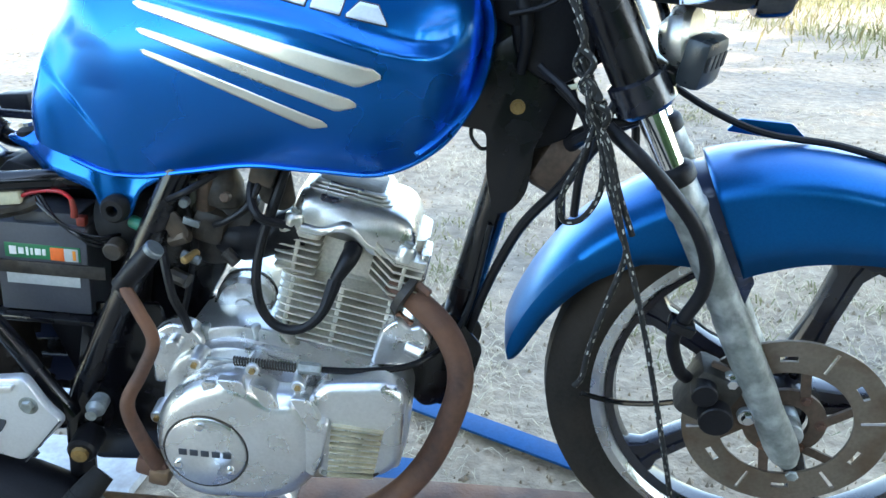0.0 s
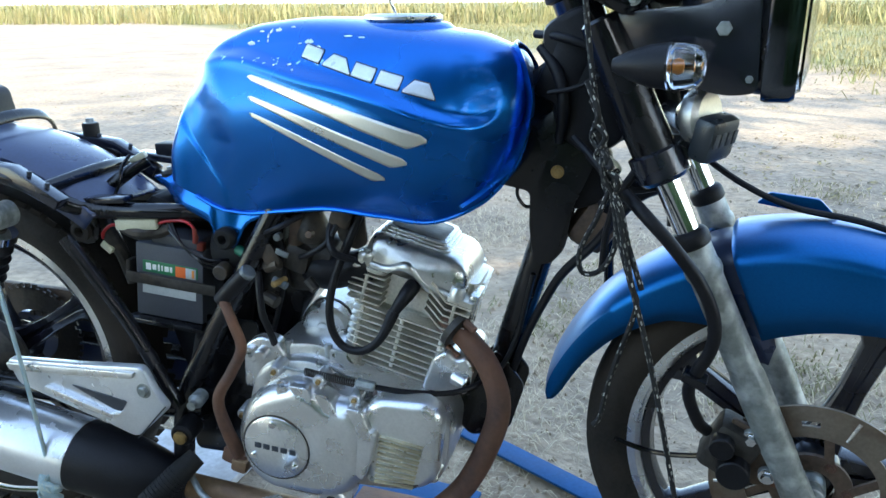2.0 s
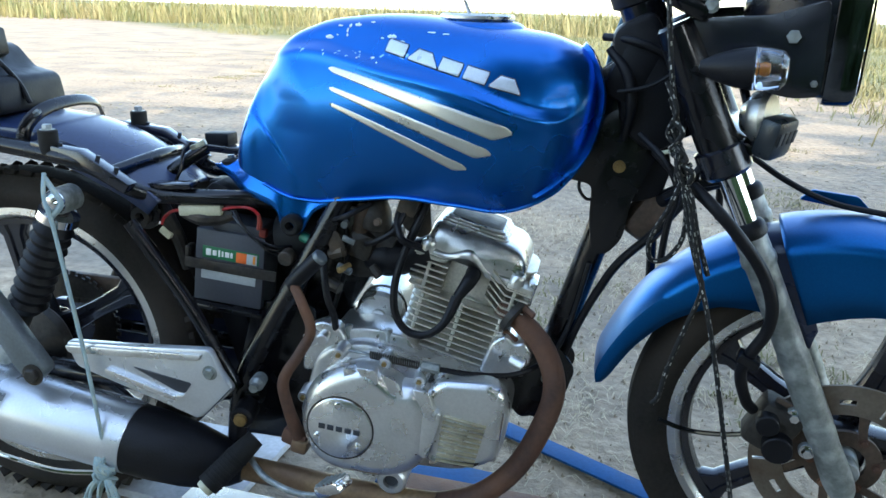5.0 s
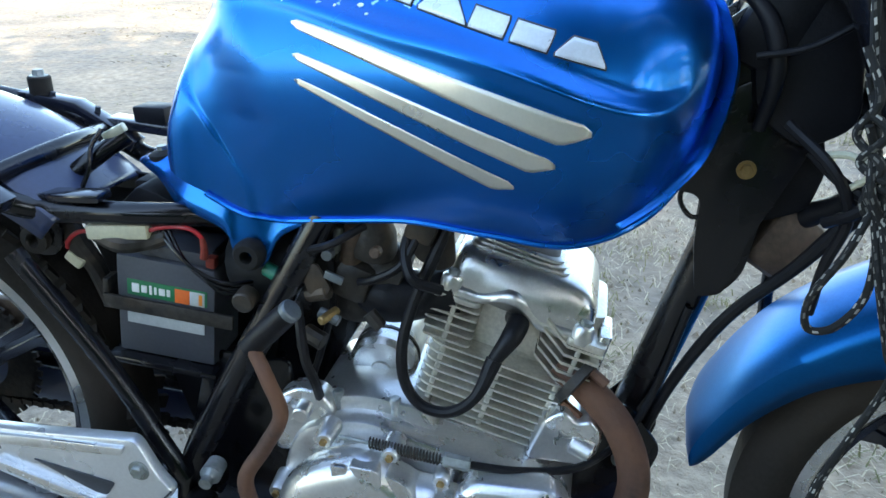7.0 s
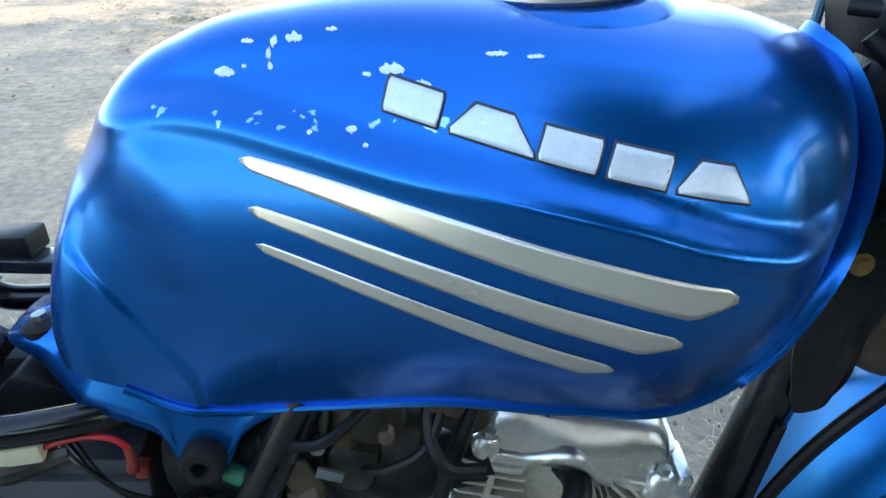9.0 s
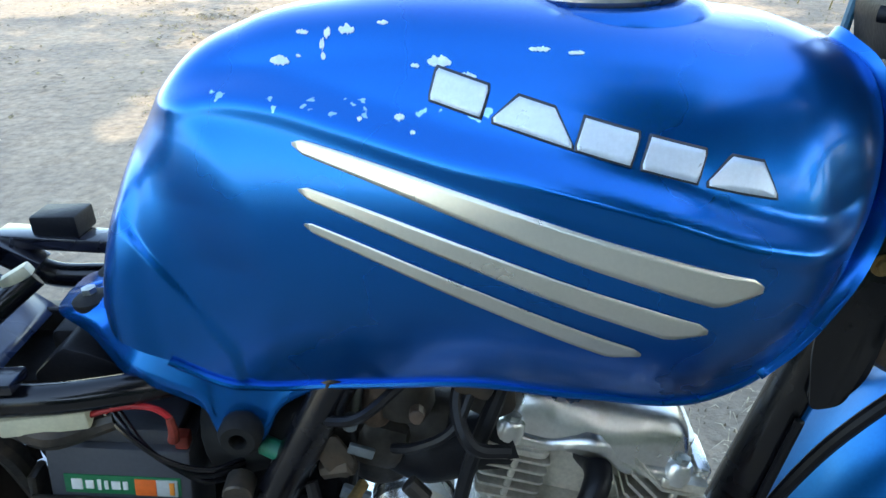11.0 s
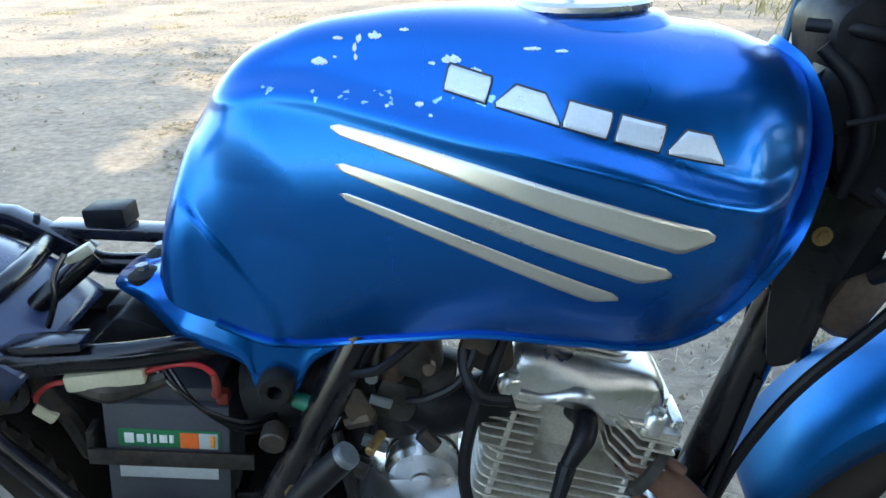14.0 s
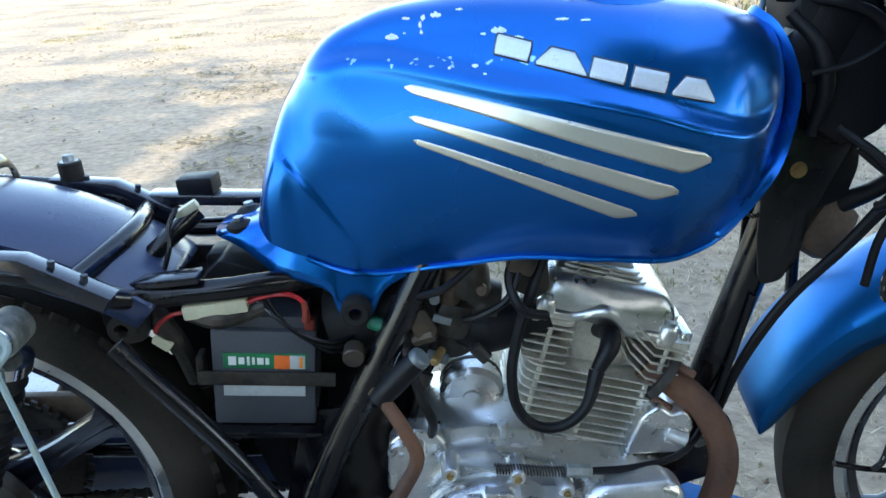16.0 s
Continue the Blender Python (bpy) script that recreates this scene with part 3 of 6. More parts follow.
def tank_mesh():
    bm = bmesh.new()
    nx, nt = 190, 120
    rows = []
    for i in range(nx + 1):
        s = i / nx
        x = TX[0] + (TX[-1] - TX[0]) * (s - 0.35 * math.sin(2 * math.pi * s) / (2 * math.pi) * 1.6)
        top, low = spline(x, TX, TOP), spline(x, TX, LOW)
        half = []
        for k in range(nt + 1):
            a = k / nt * math.pi / 2
            z = low + (top - low) * math.sin(a) ** (2 / 2.7)
            half.append((tank_half(x, z) if k < nt else 0.0, z))
        half[0] = (half[0][0], low)
        ring = [(x, tank_y(x, w), z) for w, z in half] + [(x, tank_y(x, w, 1), z) for w, z in half[-2::-1]]
        rows.append([bm.verts.new(p) for p in ring])
    for a, b in zip(rows, rows[1:]):
        for k in range(len(a) - 1):
            bm.faces.new((a[k], a[k + 1], b[k + 1], b[k]))
    bm.faces.new(rows[0]), bm.faces.new(rows[-1])
    return bm


def chipped_paint(m):
    """Flaked spots along the shoulder below the seat end of the tank top."""
    n, l = m.node_tree.nodes, m.node_tree.links
    b = n["Principled BSDF"]
    co = n.new("ShaderNodeTexCoord")
    sep = n.new("ShaderNodeSeparateXYZ")
    l.new(co.outputs["Object"], sep.inputs[0])
    vo = n.new("ShaderNodeTexNoise")
    vo.inputs["Scale"].default_value, vo.inputs["Detail"].default_value, vo.inputs["Roughness"].default_value = 95, 2, 0.5
    l.new(co.outputs["Object"], vo.inputs["Vector"])
    masks = []
    for sock, lo, hi in ((0, -0.43, -0.20), (2, 0.802, 0.826)):
        for value, up in ((lo, True), (hi, False)):
            r = n.new("ShaderNodeMapRange")
            w = 0.02 if sock == 0 else 0.008
            r.inputs[1].default_value, r.inputs[2].default_value = (value, value + w) if up else (value, value - w)
            l.new(sep.outputs[sock], r.inputs[0])
            masks.append(r)
    prod = masks[0].outputs[0]
    for r in masks[1:]:
        mu = n.new("ShaderNodeMath")
        mu.operation = "MULTIPLY"
        l.new(prod, mu.inputs[0]), l.new(r.outputs[0], mu.inputs[1])
        prod = mu.outputs[0]
    mu = n.new("ShaderNodeMath")
    mu.operation = "MULTIPLY"
    l.new(prod, mu.inputs[0]), l.new(vo.outputs[0], mu.inputs[1])
    st = n.new("ShaderNodeMapRange")
    st.inputs[1].default_value, st.inputs[2].default_value = 0.615, 0.64
    l.new(mu.outputs[0], st.inputs[0])
    old = b.inputs["Base Color"].links[0].from_socket
    mix = n.new("ShaderNodeMix")
    mix.data_type = "RGBA"
    l.new(st.outputs[0], mix.inputs[0]), l.new(old, mix.inputs[6])
    mix.inputs[7].default_value = (0.30, 0.55, 0.78, 1)
    l.new(mix.outputs[2], b.inputs["Base Color"])


TANK_BLUE = mat("tank_blue_paint", (0.0004, 0.122, 0.46), 0.27, 0.85, 0.06, 6, 900, 0.0, 0.25, rough_vary=0.05, spec=0.3)
chipped_paint(TANK_BLUE)
tank = part("fuel_tank", tank_mesh(), TANK_BLUE, bike, "glossy blue fuel tank with chipped paint and silver stripes", 60)


def decal(name, outline, material, label="", lift=0.0008, n=26):
    """A thin film that follows the tank's near flank; outline: lower and upper z at steps along x."""
    bm = bmesh.new()
    rows = []
    for x, lo, hi in outline:
        rows.append([bm.verts.new((x, tank_y(x, tank_half(x, z)) - lift, z)) for z in np.linspace(lo, hi, 6)])
    for a, b in zip(rows, rows[1:]):
        for k in range(5):
            bm.faces.new((a[k], b[k], b[k + 1], a[k + 1]))
    ob = part(name, bm, material, tank, label, 20)
    so = ob.modifiers.new("film", "SOLIDIFY")
    so.thickness, so.offset = 0.0003, 0
    return ob


def stripe(x0, z0, x1, z1, thin, thick, bow):
    rows = []
    for k in range(41):
        t = k / 40
        x = x0 + (x1 - x0) * t
        z = z0 + (z1 - z0) * t + bow * 4 * t * (1 - t)
        h = (thin + (thick - thin) * t ** 0.8) / 2
        lo, hi = z - h, z + h
        if t < 0.03:
            f = math.sqrt(max(1 - (1 - t / 0.03) ** 2, 0.05))
            lo, hi = z - h * f, z + h * f
        if t > 0.91:
            lo += (t - 0.91) / 0.09 * h * 1.35
        if t > 0.97:
            hi = z + h * (1 - 0.3 * ((t - 0.97) / 0.03) ** 2)
        rows.append((x, lo, hi))
    return rows


decal("stripe", stripe(-0.354, 0.794, -0.090, 0.7215, 0.0075, 0.0245, 0.004), SILVER_FILM, "silver stripe")
decal("stripe", stripe(-0.351, 0.768, -0.116, 0.694, 0.0065, 0.0205, 0.004), SILVER_FILM, "silver stripe")
decal("stripe", stripe(-0.349, 0.747, -0.149, 0.6715, 0.0055, 0.0165, 0.004), SILVER_FILM, "silver stripe")
# larger flakes where the paint has come off to the primer
rnd = random.Random(77)
for x, z, w, h in ((-0.364, 0.834, 0.013, 0.006), (-0.352, 0.8375, 0.003, 0.002), (-0.322, 0.852, 0.010, 0.005), (-0.334, 0.850, 0.004, 0.006), (-0.337, 0.844, 0.003, 0.007), (-0.336, 0.838, 0.003, 0.004), (-0.350, 0.850, 0.008, 0.0025), (-0.300, 0.856, 0.007, 0.002), (-0.266, 0.8385, 0.014, 0.006), (-0.280, 0.836, 0.005, 0.0025), (-0.250, 0.8325, 0.010, 0.004), (-0.289, 0.811, 0.006, 0.0035), (-0.281, 0.805, 0.003, 0.002), (-0.312, 0.810, 0.003, 0.002), (-0.210, 0.846, 0.012, 0.0025), (-0.190, 0.8445, 0.009, 0.002)):
    rows = []
    for j in range(13):
        t = j / 12
        f = math.sqrt(max(1 - (2 * t - 1) ** 2, 0.02))
        rows.append((x + w * (t - 0.5), z - h * 0.5 * f * rnd.uniform(0.5, 1.2), z + h * 0.5 * f * rnd.uniform(0.5, 1.2)))
    decal("paint_chip", rows, CHIP, "", 0.0003)
# maker's mark: five plain slanted blocks with a dark edge, each cut at its corners in its own way
for x, w, cut_l, cut_r in ((-0.271, 0.035, 0.12, 0.0), (-0.236, 0.044, 0.34, 0.20), (-0.192, 0.035, 0.15, 0.0), (-0.158, 0.036, 0.15, 0.0), (-0.123, 0.041, 0.34, 0.20)):
    for grow, material, lift in ((0.0013, DARK_INK, 0.0008), (0.0, WHITE_FILM, 0.0014)):
        rows = []
        for j in range(21):
            t = j / 20
            px = x - grow + (w - 0.003 + 2 * grow) * t
            mid, h = 0.8275 - 0.247 * (px + 0.266), 0.0082 + grow
            rows.append((px, mid - h + (0 if cut_r else 1.7 * h * max(0, (t - 0.86) / 0.14)), mid + h - 1.7 * h * max(0, (cut_l - t) / cut_l) - (1.7 * h * max(0, (t - 1 + cut_r) / cut_r) if cut_r else 0)))
        decal("emblem_block" if grow == 0 else "emblem_edge", rows, material, "silvery white mark block" if grow == 0 else "", lift)

# rim along the lower edge and up round the front of the tank
for side in (-1, 1):
    pts = []
    for k in range(70):
        x = -0.470 + (0.0135 + 0.470) * (1 - (1 - k / 69) ** 1.8)
        low = spline(x, TX, LOW)
        pts.append((x, tank_y(x, tank_half(x, low), side) + side * 0.001, low))
    part("tank_rim", tube(pts, 0.0032, 8, 2), BLUE, tank)


def lip_mesh():
    """The turned-out front edge of the tank, an arch from flank to flank over the top."""
    bm = bmesh.new()
    rows = []
    half = [(-0.060, -0.097, 0.634), (-0.030, -0.088, 0.656), (0.003, -0.069, 0.688), (0.017, -0.062, 0.729), (0.0215, -0.055, 0.767), (0.015, -0.046, 0.799), (0.003, -0.033, 0.825), (-0.007, -0.016, 0.836), (-0.009, 0.0, 0.839)]
    path = smooth_path(half + [(x, -y, z) for x, y, z in half[-2::-1]], 6)
    for p in path:
        n = Vector((0, p.y, p.z - 0.75)).normalized()
        rows.append([bm.verts.new(q) for q in (p - n * 0.018 + Vector((-0.014, 0, 0)), p - n * 0.004 + Vector((-0.003, 0, 0)), p, p - n * 0.005 + Vector((0.003, 0, 0)))])
    for a, b in zip(rows, rows[1:]):
        for k in range(3):
            bm.faces.new((a[k], a[k + 1], b[k + 1], b[k]))
    return bm


lip = part("tank_lip", lip_mesh(), BLUE, tank, "", 50)
so = lip.modifiers.new("sheet", "SOLIDIFY")
so.thickness = 0.003


def skirt_mesh(side):
    """Sheet flange from the rear tongue down to the side ear."""
    bm = bmesh.new()
    outer = [(-0.583, 0.035, 0.628), (-0.575, 0.002, 0.629), (-0.549, -0.010, 0.617), (-0.530, -0.026, 0.610), (-0.506, -0.045, 0.600), (-0.473, -0.053, 0.590), (-0.448, -0.057, 0.578), (-0.440, -0.057, 0.550), (-0.423, -0.057, 0.541), (-0.407, -0.057, 0.550), (-0.392, -0.055, 0.578), (-0.360, -0.054, 0.597)]
    inner = [(-0.500, 0.035, 0.650), (-0.500, 0.004, 0.648), (-0.500, -0.010, 0.644), (-0.500, -0.024, 0.640), (-0.488, -0.036, 0.638), (-0.468, -0.042, 0.632), (-0.448, -0.046, 0.628), (-0.440, -0.048, 0.622), (-0.423, -0.049, 0.620), (-0.407, -0.046, 0.616), (-0.385, -0.045, 0.614), (-0.350, -0.046, 0.612)]
    a, b = smooth_path(outer, 5), smooth_path(inner, 5)
    rows = []
    for p, q in zip(a, b):
        row = []
        for k in range(5):
            v = p.lerp(q, k / 4)
            if side > 0:
                v.y = 0.07 - v.y
            row.append(bm.verts.new(v))
        rows.append(row)
    for r, s in zip(rows, rows[1:]):
        for k in range(4):
            bm.faces.new((r[k], r[k + 1], s[k + 1], s[k]))
    return bm


for side in (-1, 1):
    skirt = part("tank_skirt", skirt_mesh(side), BLUE, tank, "", 60)
    so = skirt.modifiers.new("sheet", "SOLIDIFY")
    so.thickness = 0.003
for y in (0.012, 0.062):
    m = Matrix.Translation((-0.551, y, 0.632)) @ pose(0, 0, 0, 0, -6, 0)
    mount = part("tank_mount", lathe([(0, -0.008), (0.013, -0.008), (0.0155, -0.003), (0.0155, 0.004), (0.011, 0.007), (0.006, 0.0085), (0, 0.0085)], m, 24), RUBBER, tank, "black rubber mount")
    part("bolt", lathe([(0, 0.008), (0.006, 0.008), (0.006, 0.013), (0, 0.013)], m, 6), GALV, mount)
for y in (-0.062, 0.132):
    m = along((-0.423, y + 0.012, 0.559), (-0.423, y - 1, 0.559))
    part("ear_grommet", lathe([(0.006, 0), (0.0155, 0), (0.0165, 0.006), (0.0165, 0.016), (0.013, 0.021), (0.007, 0.021), (0.006, 0.012)], m, 28, closed=True), RUBBER, tank)
# filler
m = Matrix.Translation((-0.163, TANK_MID, 0.8585))
ring = part("filler_ring", lathe([(0.040, -0.006), (0.078, -0.022), (0.074, -0.0105), (0.068, -0.0040), (0.062, 0.0008), (0.056, 0.0028), (0.050, 0.0030), (0.045, -0.001)], m, 64, closed=True), BLUE, tank)
cap = part("filler_cap", lathe([(0, 0.002), (0.048, 0.002), (0.053, 0.006), (0.053, 0.010), (0.049, 0.0125), (0.040, 0.0115), (0.036, 0.0085), (0, 0.0085)], m, 48), POLISHED, tank, "dull silver filler cap with key in the lock")
bm = box((-0.150, TANK_MID, 0.863), (0.05, 0.02, 0.006), None, 0.002)
part("lock_flap", bm, CHROME, cap)
bm = box((-0.178, TANK_MID, 0.880), (0.0035, 0.012, 0.034), pose(0, 0, 0, 0, -24, 20), 0.001)
bm = box((-0.186, TANK_MID, 0.899), (0.008, 0.018, 0.022), pose(0, 0, 0, 0, -24, 20), 0.003, bm)
part("key", bm, CHROME, cap, "small steel ignition key")


# ---- frame ----
def pipe(name, pts, r, material=BLACK, parent=bike, n=8, seg=14, label=""):
    return part(name, tube(pts, r, seg, n), material, parent, label, 50)


stand["at"] = MIDDLE
pipe("backbone", [(0.075, 0, 0.80), (-0.02, 0, 0.745), (-0.25, 0, 0.69), (-0.46, 0, 0.645), (-0.50, 0, 0.60)], 0.024)
head = part("steering_head", rod((0.055, 0, 0.895), (0.135, 0, 0.715), 0.030), BLACK, bike)
for s in (-1, 1):
    plate = prism(rounded([(0.012, 0.80), (0.075, 0.85), (0.118, 0.72), (0.075, 0.655), (0.062, 0.56), (0.040, 0.535), (0.018, 0.54), (0.020, 0.655), (-0.06, 0.69), (-0.06, 0.735)], 0.015), s * 0.030, s * 0.026, 0.001)
    part("head_gusset", plate, BLACK, bike)
pipe("down_tube", [(0.075, 0, 0.74), (0.045, 0, 0.62), (0.0, 0, 0.46), (-0.035, 0, 0.335), (-0.05, 0, 0.25)], 0.021)
hexbolt((0.048, -0.0345, 0.669), (0, -1, 0), 0.0062, 0.004, BRASS, bike)
part("cable_loop", tube([(0.02, -0.028, 0.67), (0.0, -0.03, 0.655), (-0.006, -0.03, 0.635), (0.006, -0.03, 0.618), (0.022, -0.03, 0.622)], 0.0025, 8), BLACK, bike)
stand["at"] = AS_DRAWN
for s in (-1, 1):
    stand["at"] = MIDDLE
    bm = prism(rounded([(-0.03, 0.40), (0.012, 0.345), (-0.01, 0.27), (-0.07, 0.25), (-0.10, 0.285), (-0.08, 0.34)], 0.012), s * 0.030, s * 0.024, 0.001)
    part("engine_mount_plate", bm, BLACK, bike)
    hexbolt((-0.03, s * 0.031, 0.325), (0, s, 0), 0.007, 0.005, GALV, bike)
    stand["at"] = AS_DRAWN
    pipe("seat_pillar", [(-0.345, s * 0.045, 0.605), (-0.372, s * 0.052, 0.555), (-0.410, s * 0.060, 0.483), (-0.470, s * 0.072, 0.372), (-0.500, s * 0.090, 0.300), (-0.510, s * 0.10, 0.20)], 0.0165, n=10)
    pipe("rear_strut", [(-0.664, s * 0.105, 0.555), (-0.577, s * 0.105, 0.432), (-0.522, s * 0.11, 0.341), (-0.50, s * 0.11, 0.30)], 0.0105)
    pipe("subframe_rail", [(-0.46, 0.036 + s * 0.056, 0.583), (-0.506, 0.036 + s * 0.082, 0.590), (-0.55, 0.036 + s * 0.094, 0.591), (-0.60, 0.036 + s * 0.098, 0.590), (-0.645, 0.030 + s * 0.102, 0.592), (-0.670, 0.018 + s * 0.110, 0.606), (-0.716, s * 0.115, 0.640), (-0.807, s * 0.12, 0.658), (-1.05, s * 0.12, 0.685)], 0.0125, n=10)
    rail = box((-0.622, 0.036 + s * 0.098, 0.6065), (0.088, 0.026, 0.010), pose(0, 0, 0, 0, -4, 0), 0.003) if s < 0 else box((-0.620, 0.128, 0.632), (0.14, 0.030, 0.014), pose(0, 0, 0, 0, 4, 0), 0.003)
    part("rail_pad", rail, BLACK_GLOSS, bike)
    bm = prism([(-0.645, 0.618), (-0.655, 0.604), (-0.725, 0.642), (-0.80, 0.655), (-0.80, 0.672), (-0.722, 0.663)], s * 0.104, s * 0.128, 0.002)
    flange = part("rail_channel", bm, BLACK_GLOSS, bike)
    # holes drawn as dark pegs, their colour standing for the shade inside
    for x, z in ((-0.672, 0.637), (-0.70, 0.653), (-0.76, 0.668)):
        part("rail_hole_shade", rod((x, s * 0.116, z - 0.006), (x + 0.002, s * 0.116, z + 0.0035), 0.0035, 10, 0.0005), DARK_INK, flange)
    pad = part("seat_pin", rod((-0.776, s * 0.118, 0.652), (-0.776, s * 0.118, 0.690), 0.014), RUBBER, bike)
    hexbolt((-0.776, s * 0.118, 0.690), (0, 0, 1), 0.0075, 0.008, GALV, pad)
pipe("cross_tube", [(-0.664, -0.02, 0.600), (-0.624, 0.0, 0.632), (-0.598, 0.02, 0.652)], 0.0105, BLACK)
pipe("cross_tube", [(-0.69, -0.11, 0.628), (-0.665, 0.0, 0.64), (-0.69, 0.11, 0.628)], 0.011, BLACK)
# plates under the tank's rear end and a side bracket with a rubber eye
part("frame_gusset", prism(rounded([(-0.602, 0.578), (-0.574, 0.604), (-0.552, 0.598), (-0.515, 0.580), (-0.515, 0.566), (-0.602, 0.568)], 0.005), -0.012, 0.07, 0.003), MATT_BLACK, bike)
br = part("side_bracket", prism(rounded([(-0.692, 0.59), (-0.652, 0.59), (-0.642, 0.556), (-0.652, 0.533), (-0.677, 0.529), (-0.695, 0.551)], 0.01), -0.056, -0.051, 0.001), BLACK, bike)
part("bracket_grommet", lathe([(0.006, 0), (0.015, 0), (0.016, 0.012), (0.008, 0.014), (0.006, 0.010)], along((-0.672, -0.054, 0.552), (-0.672, -0.2, 0.552)), 24, closed=True), RUBBER, br)
part("relay", box((-0.630, 0.135, 0.648), (0.046, 0.034, 0.022), pose(0, 0, 0, 0, -2, -4), 0.003), MATT_BLACK, bike)
# two black panels added to darken the gap between rails, battery and wheel
part("dark_fill_tray", box((-0.605, 0.055, 0.568), (0.16, 0.13, 0.006), None, 0.002), MATT_BLACK, bike)
part("dark_fill_panel", prism(rounded([(-0.74, 0.60), (-0.515, 0.585), (-0.505, 0.40), (-0.56, 0.30), (-0.65, 0.36), (-0.69, 0.47)], 0.015), 0.066, 0.072, 0.002), MATT_BLACK, bike)
part("connector", box((-0.606, 0.010, 0.657), (0.027, 0.011, 0.010), pose(0, 0, 0, 0, -28, 10), 0.002), CREAM, bike)
part("wire", tube([(-0.614, 0.0, 0.662), (-0.622, -0.012, 0.645), (-0.622, -0.02, 0.625), (-0.630, -0.03, 0.600)], 0.0028, 8), BLACK, bike)

# ---- wheels ----
def wheel(name, c, r_rim, r_tyre, half, spokes, phase, label, lug):
    x0, z0 = c
    m = along((x0, 0, z0), (x0, -1, z0))
    h = half
    rim = part(name, lathe([(r_rim, -h), (r_rim + 0.002, -h - 0.002), (r_rim - 0.010, -h - 0.003), (r_rim - 0.018, -h + 0.006), (r_rim - 0.024, -0.008), (r_rim - 0.024, 0.008), (r_rim - 0.018, h - 0.006), (r_rim - 0.010, h + 0.003), (r_rim + 0.002, h + 0.002), (r_rim, h), (r_rim - 0.014, 0)], m, 96, closed=True), ALU, bike, label)
    part("rim_well", lathe([(r_rim - 0.0185, h - 0.005), (r_rim - 0.030, h - 0.012), (r_rim - 0.034, 0), (r_rim - 0.030, -h + 0.012), (r_rim - 0.0185, -h + 0.005), (r_rim - 0.0245, 0)], m, 96, closed=True), BLACK_GLOSS, rim)
    w = half + 0.016
    prof = [(r_rim - 0.004, -half + 0.002), (r_rim + 0.018, -w + 0.002), (r_rim + 0.035, -w), (r_tyre - 0.018, -w + 0.008), (r_tyre - 0.004, -w * 0.55), (r_tyre, 0), (r_tyre - 0.004, w * 0.55), (r_tyre - 0.018, w - 0.008), (r_rim + 0.035, w), (r_rim + 0.018, w - 0.002), (r_rim - 0.004, half - 0.002)]
    part("tyre", lathe(prof, m, 96, closed=True), TYRE, rim, "worn dusty black tyre")
    bm = None
    for k in range(lug or 0):
        a = 2 * math.pi * k / lug
        for s in (-1, 1):
            t = Matrix.Rotation(a + s * 0.03, 4, "Z")
            mine = bmesh.new()
            bmesh.ops.create_cube(mine, size=1.0, matrix=m @ t @ Matrix.Translation((r_tyre - 0.0085, 0, s * w * 0.62)) @ pose(0, 0, 0, s * 24, s * 30, 0) @ Matrix.Diagonal((0.008, 0.017, 0.024, 1)))
            bm = join(bm, mine)
    if bm:
        tagged(part("tread", bm, TYRE, rim), kind="stuff")
    hub = part("hub", lathe([(0.012, -0.05), (0.030, -0.05), (0.042, -0.03), (0.042, 0.03), (0.030, 0.05), (0.012, 0.05)], m, 40, closed=True), BLACK_GLOSS, rim)
    for k in range(spokes):
        t = m @ Matrix.Rotation(radians(phase) + 2 * math.pi * k / spokes, 4, "Z")
        mine = bmesh.new()
        rows = []
        for r, hw, d in ((0.034, 0.026, 0.020), (0.07, 0.020, 0.018), (0.13, 0.0165, 0.014), (r_rim - 0.05, 0.019, 0.013), (r_rim - 0.028, 0.034, 0.014)):
            ring = []
            for u, v in ((-1, -0.6), (-0.85, -1), (-0.25, -1), (-0.18, -0.72), (0.18, -0.72), (0.25, -1), (0.85, -1), (1, -0.6), (1, 0.6), (0.85, 1), (-0.85, 1), (-1, 0.6)):
                ring.append(mine.verts.new(t @ Vector((r, u * hw, -v * d))))
            rows.append(ring)
        for a, b in zip(rows, rows[1:]):
            for q in range(12):
                mine.faces.new((a[q], a[(q + 1) % 12], b[(q + 1) % 12], b[q]))
        part("spoke", mine, BLACK_GLOSS, rim)
    return rim, m


FX, FZ = 0.396, 0.282
GX, GZ = 0.400, 0.288     # centre of the mudguard arc
stand["at"] = TURN
front, mf = wheel("front_wheel", (FX, FZ), 0.247, 0.315, 0.027, 5, 218, "black cast wheel with polished rim edge", 0)
stand["at"] = AS_DRAWN
RX, RZ = -0.915, 0.300
rear, mr = wheel("rear_wheel", (RX, RZ), 0.238, 0.306, 0.030, 5, 30, "black cast wheel with dull silver rim", 64)

# brake disc: ring with slots cut through, and a rusty carrier
stand["at"] = TURN
bm = bmesh.new()
NA, RR = 144, (0.082, 0.090, 0.098, 0.106, 0.114, 0.122, 0.128)
vs = {}
for side, z in ((0, 0.0), (1, 0.0042)):
    for i in range(len(RR)):
        for k in range(NA):
            a = 2 * math.pi * k / NA
            vs[side, i, k] = bm.verts.new(mf @ Vector((RR[i] * math.cos(a), RR[i] * math.sin(a), 0.066 + z)))
open_cells = set()
for k in range(0, NA, 12):
    if (k // 12) % 2:
        open_cells |= {(2, k + j) for j in range(5)}
    else:
        open_cells |= {(i, k + 3) for i in (1, 2, 3, 4)}
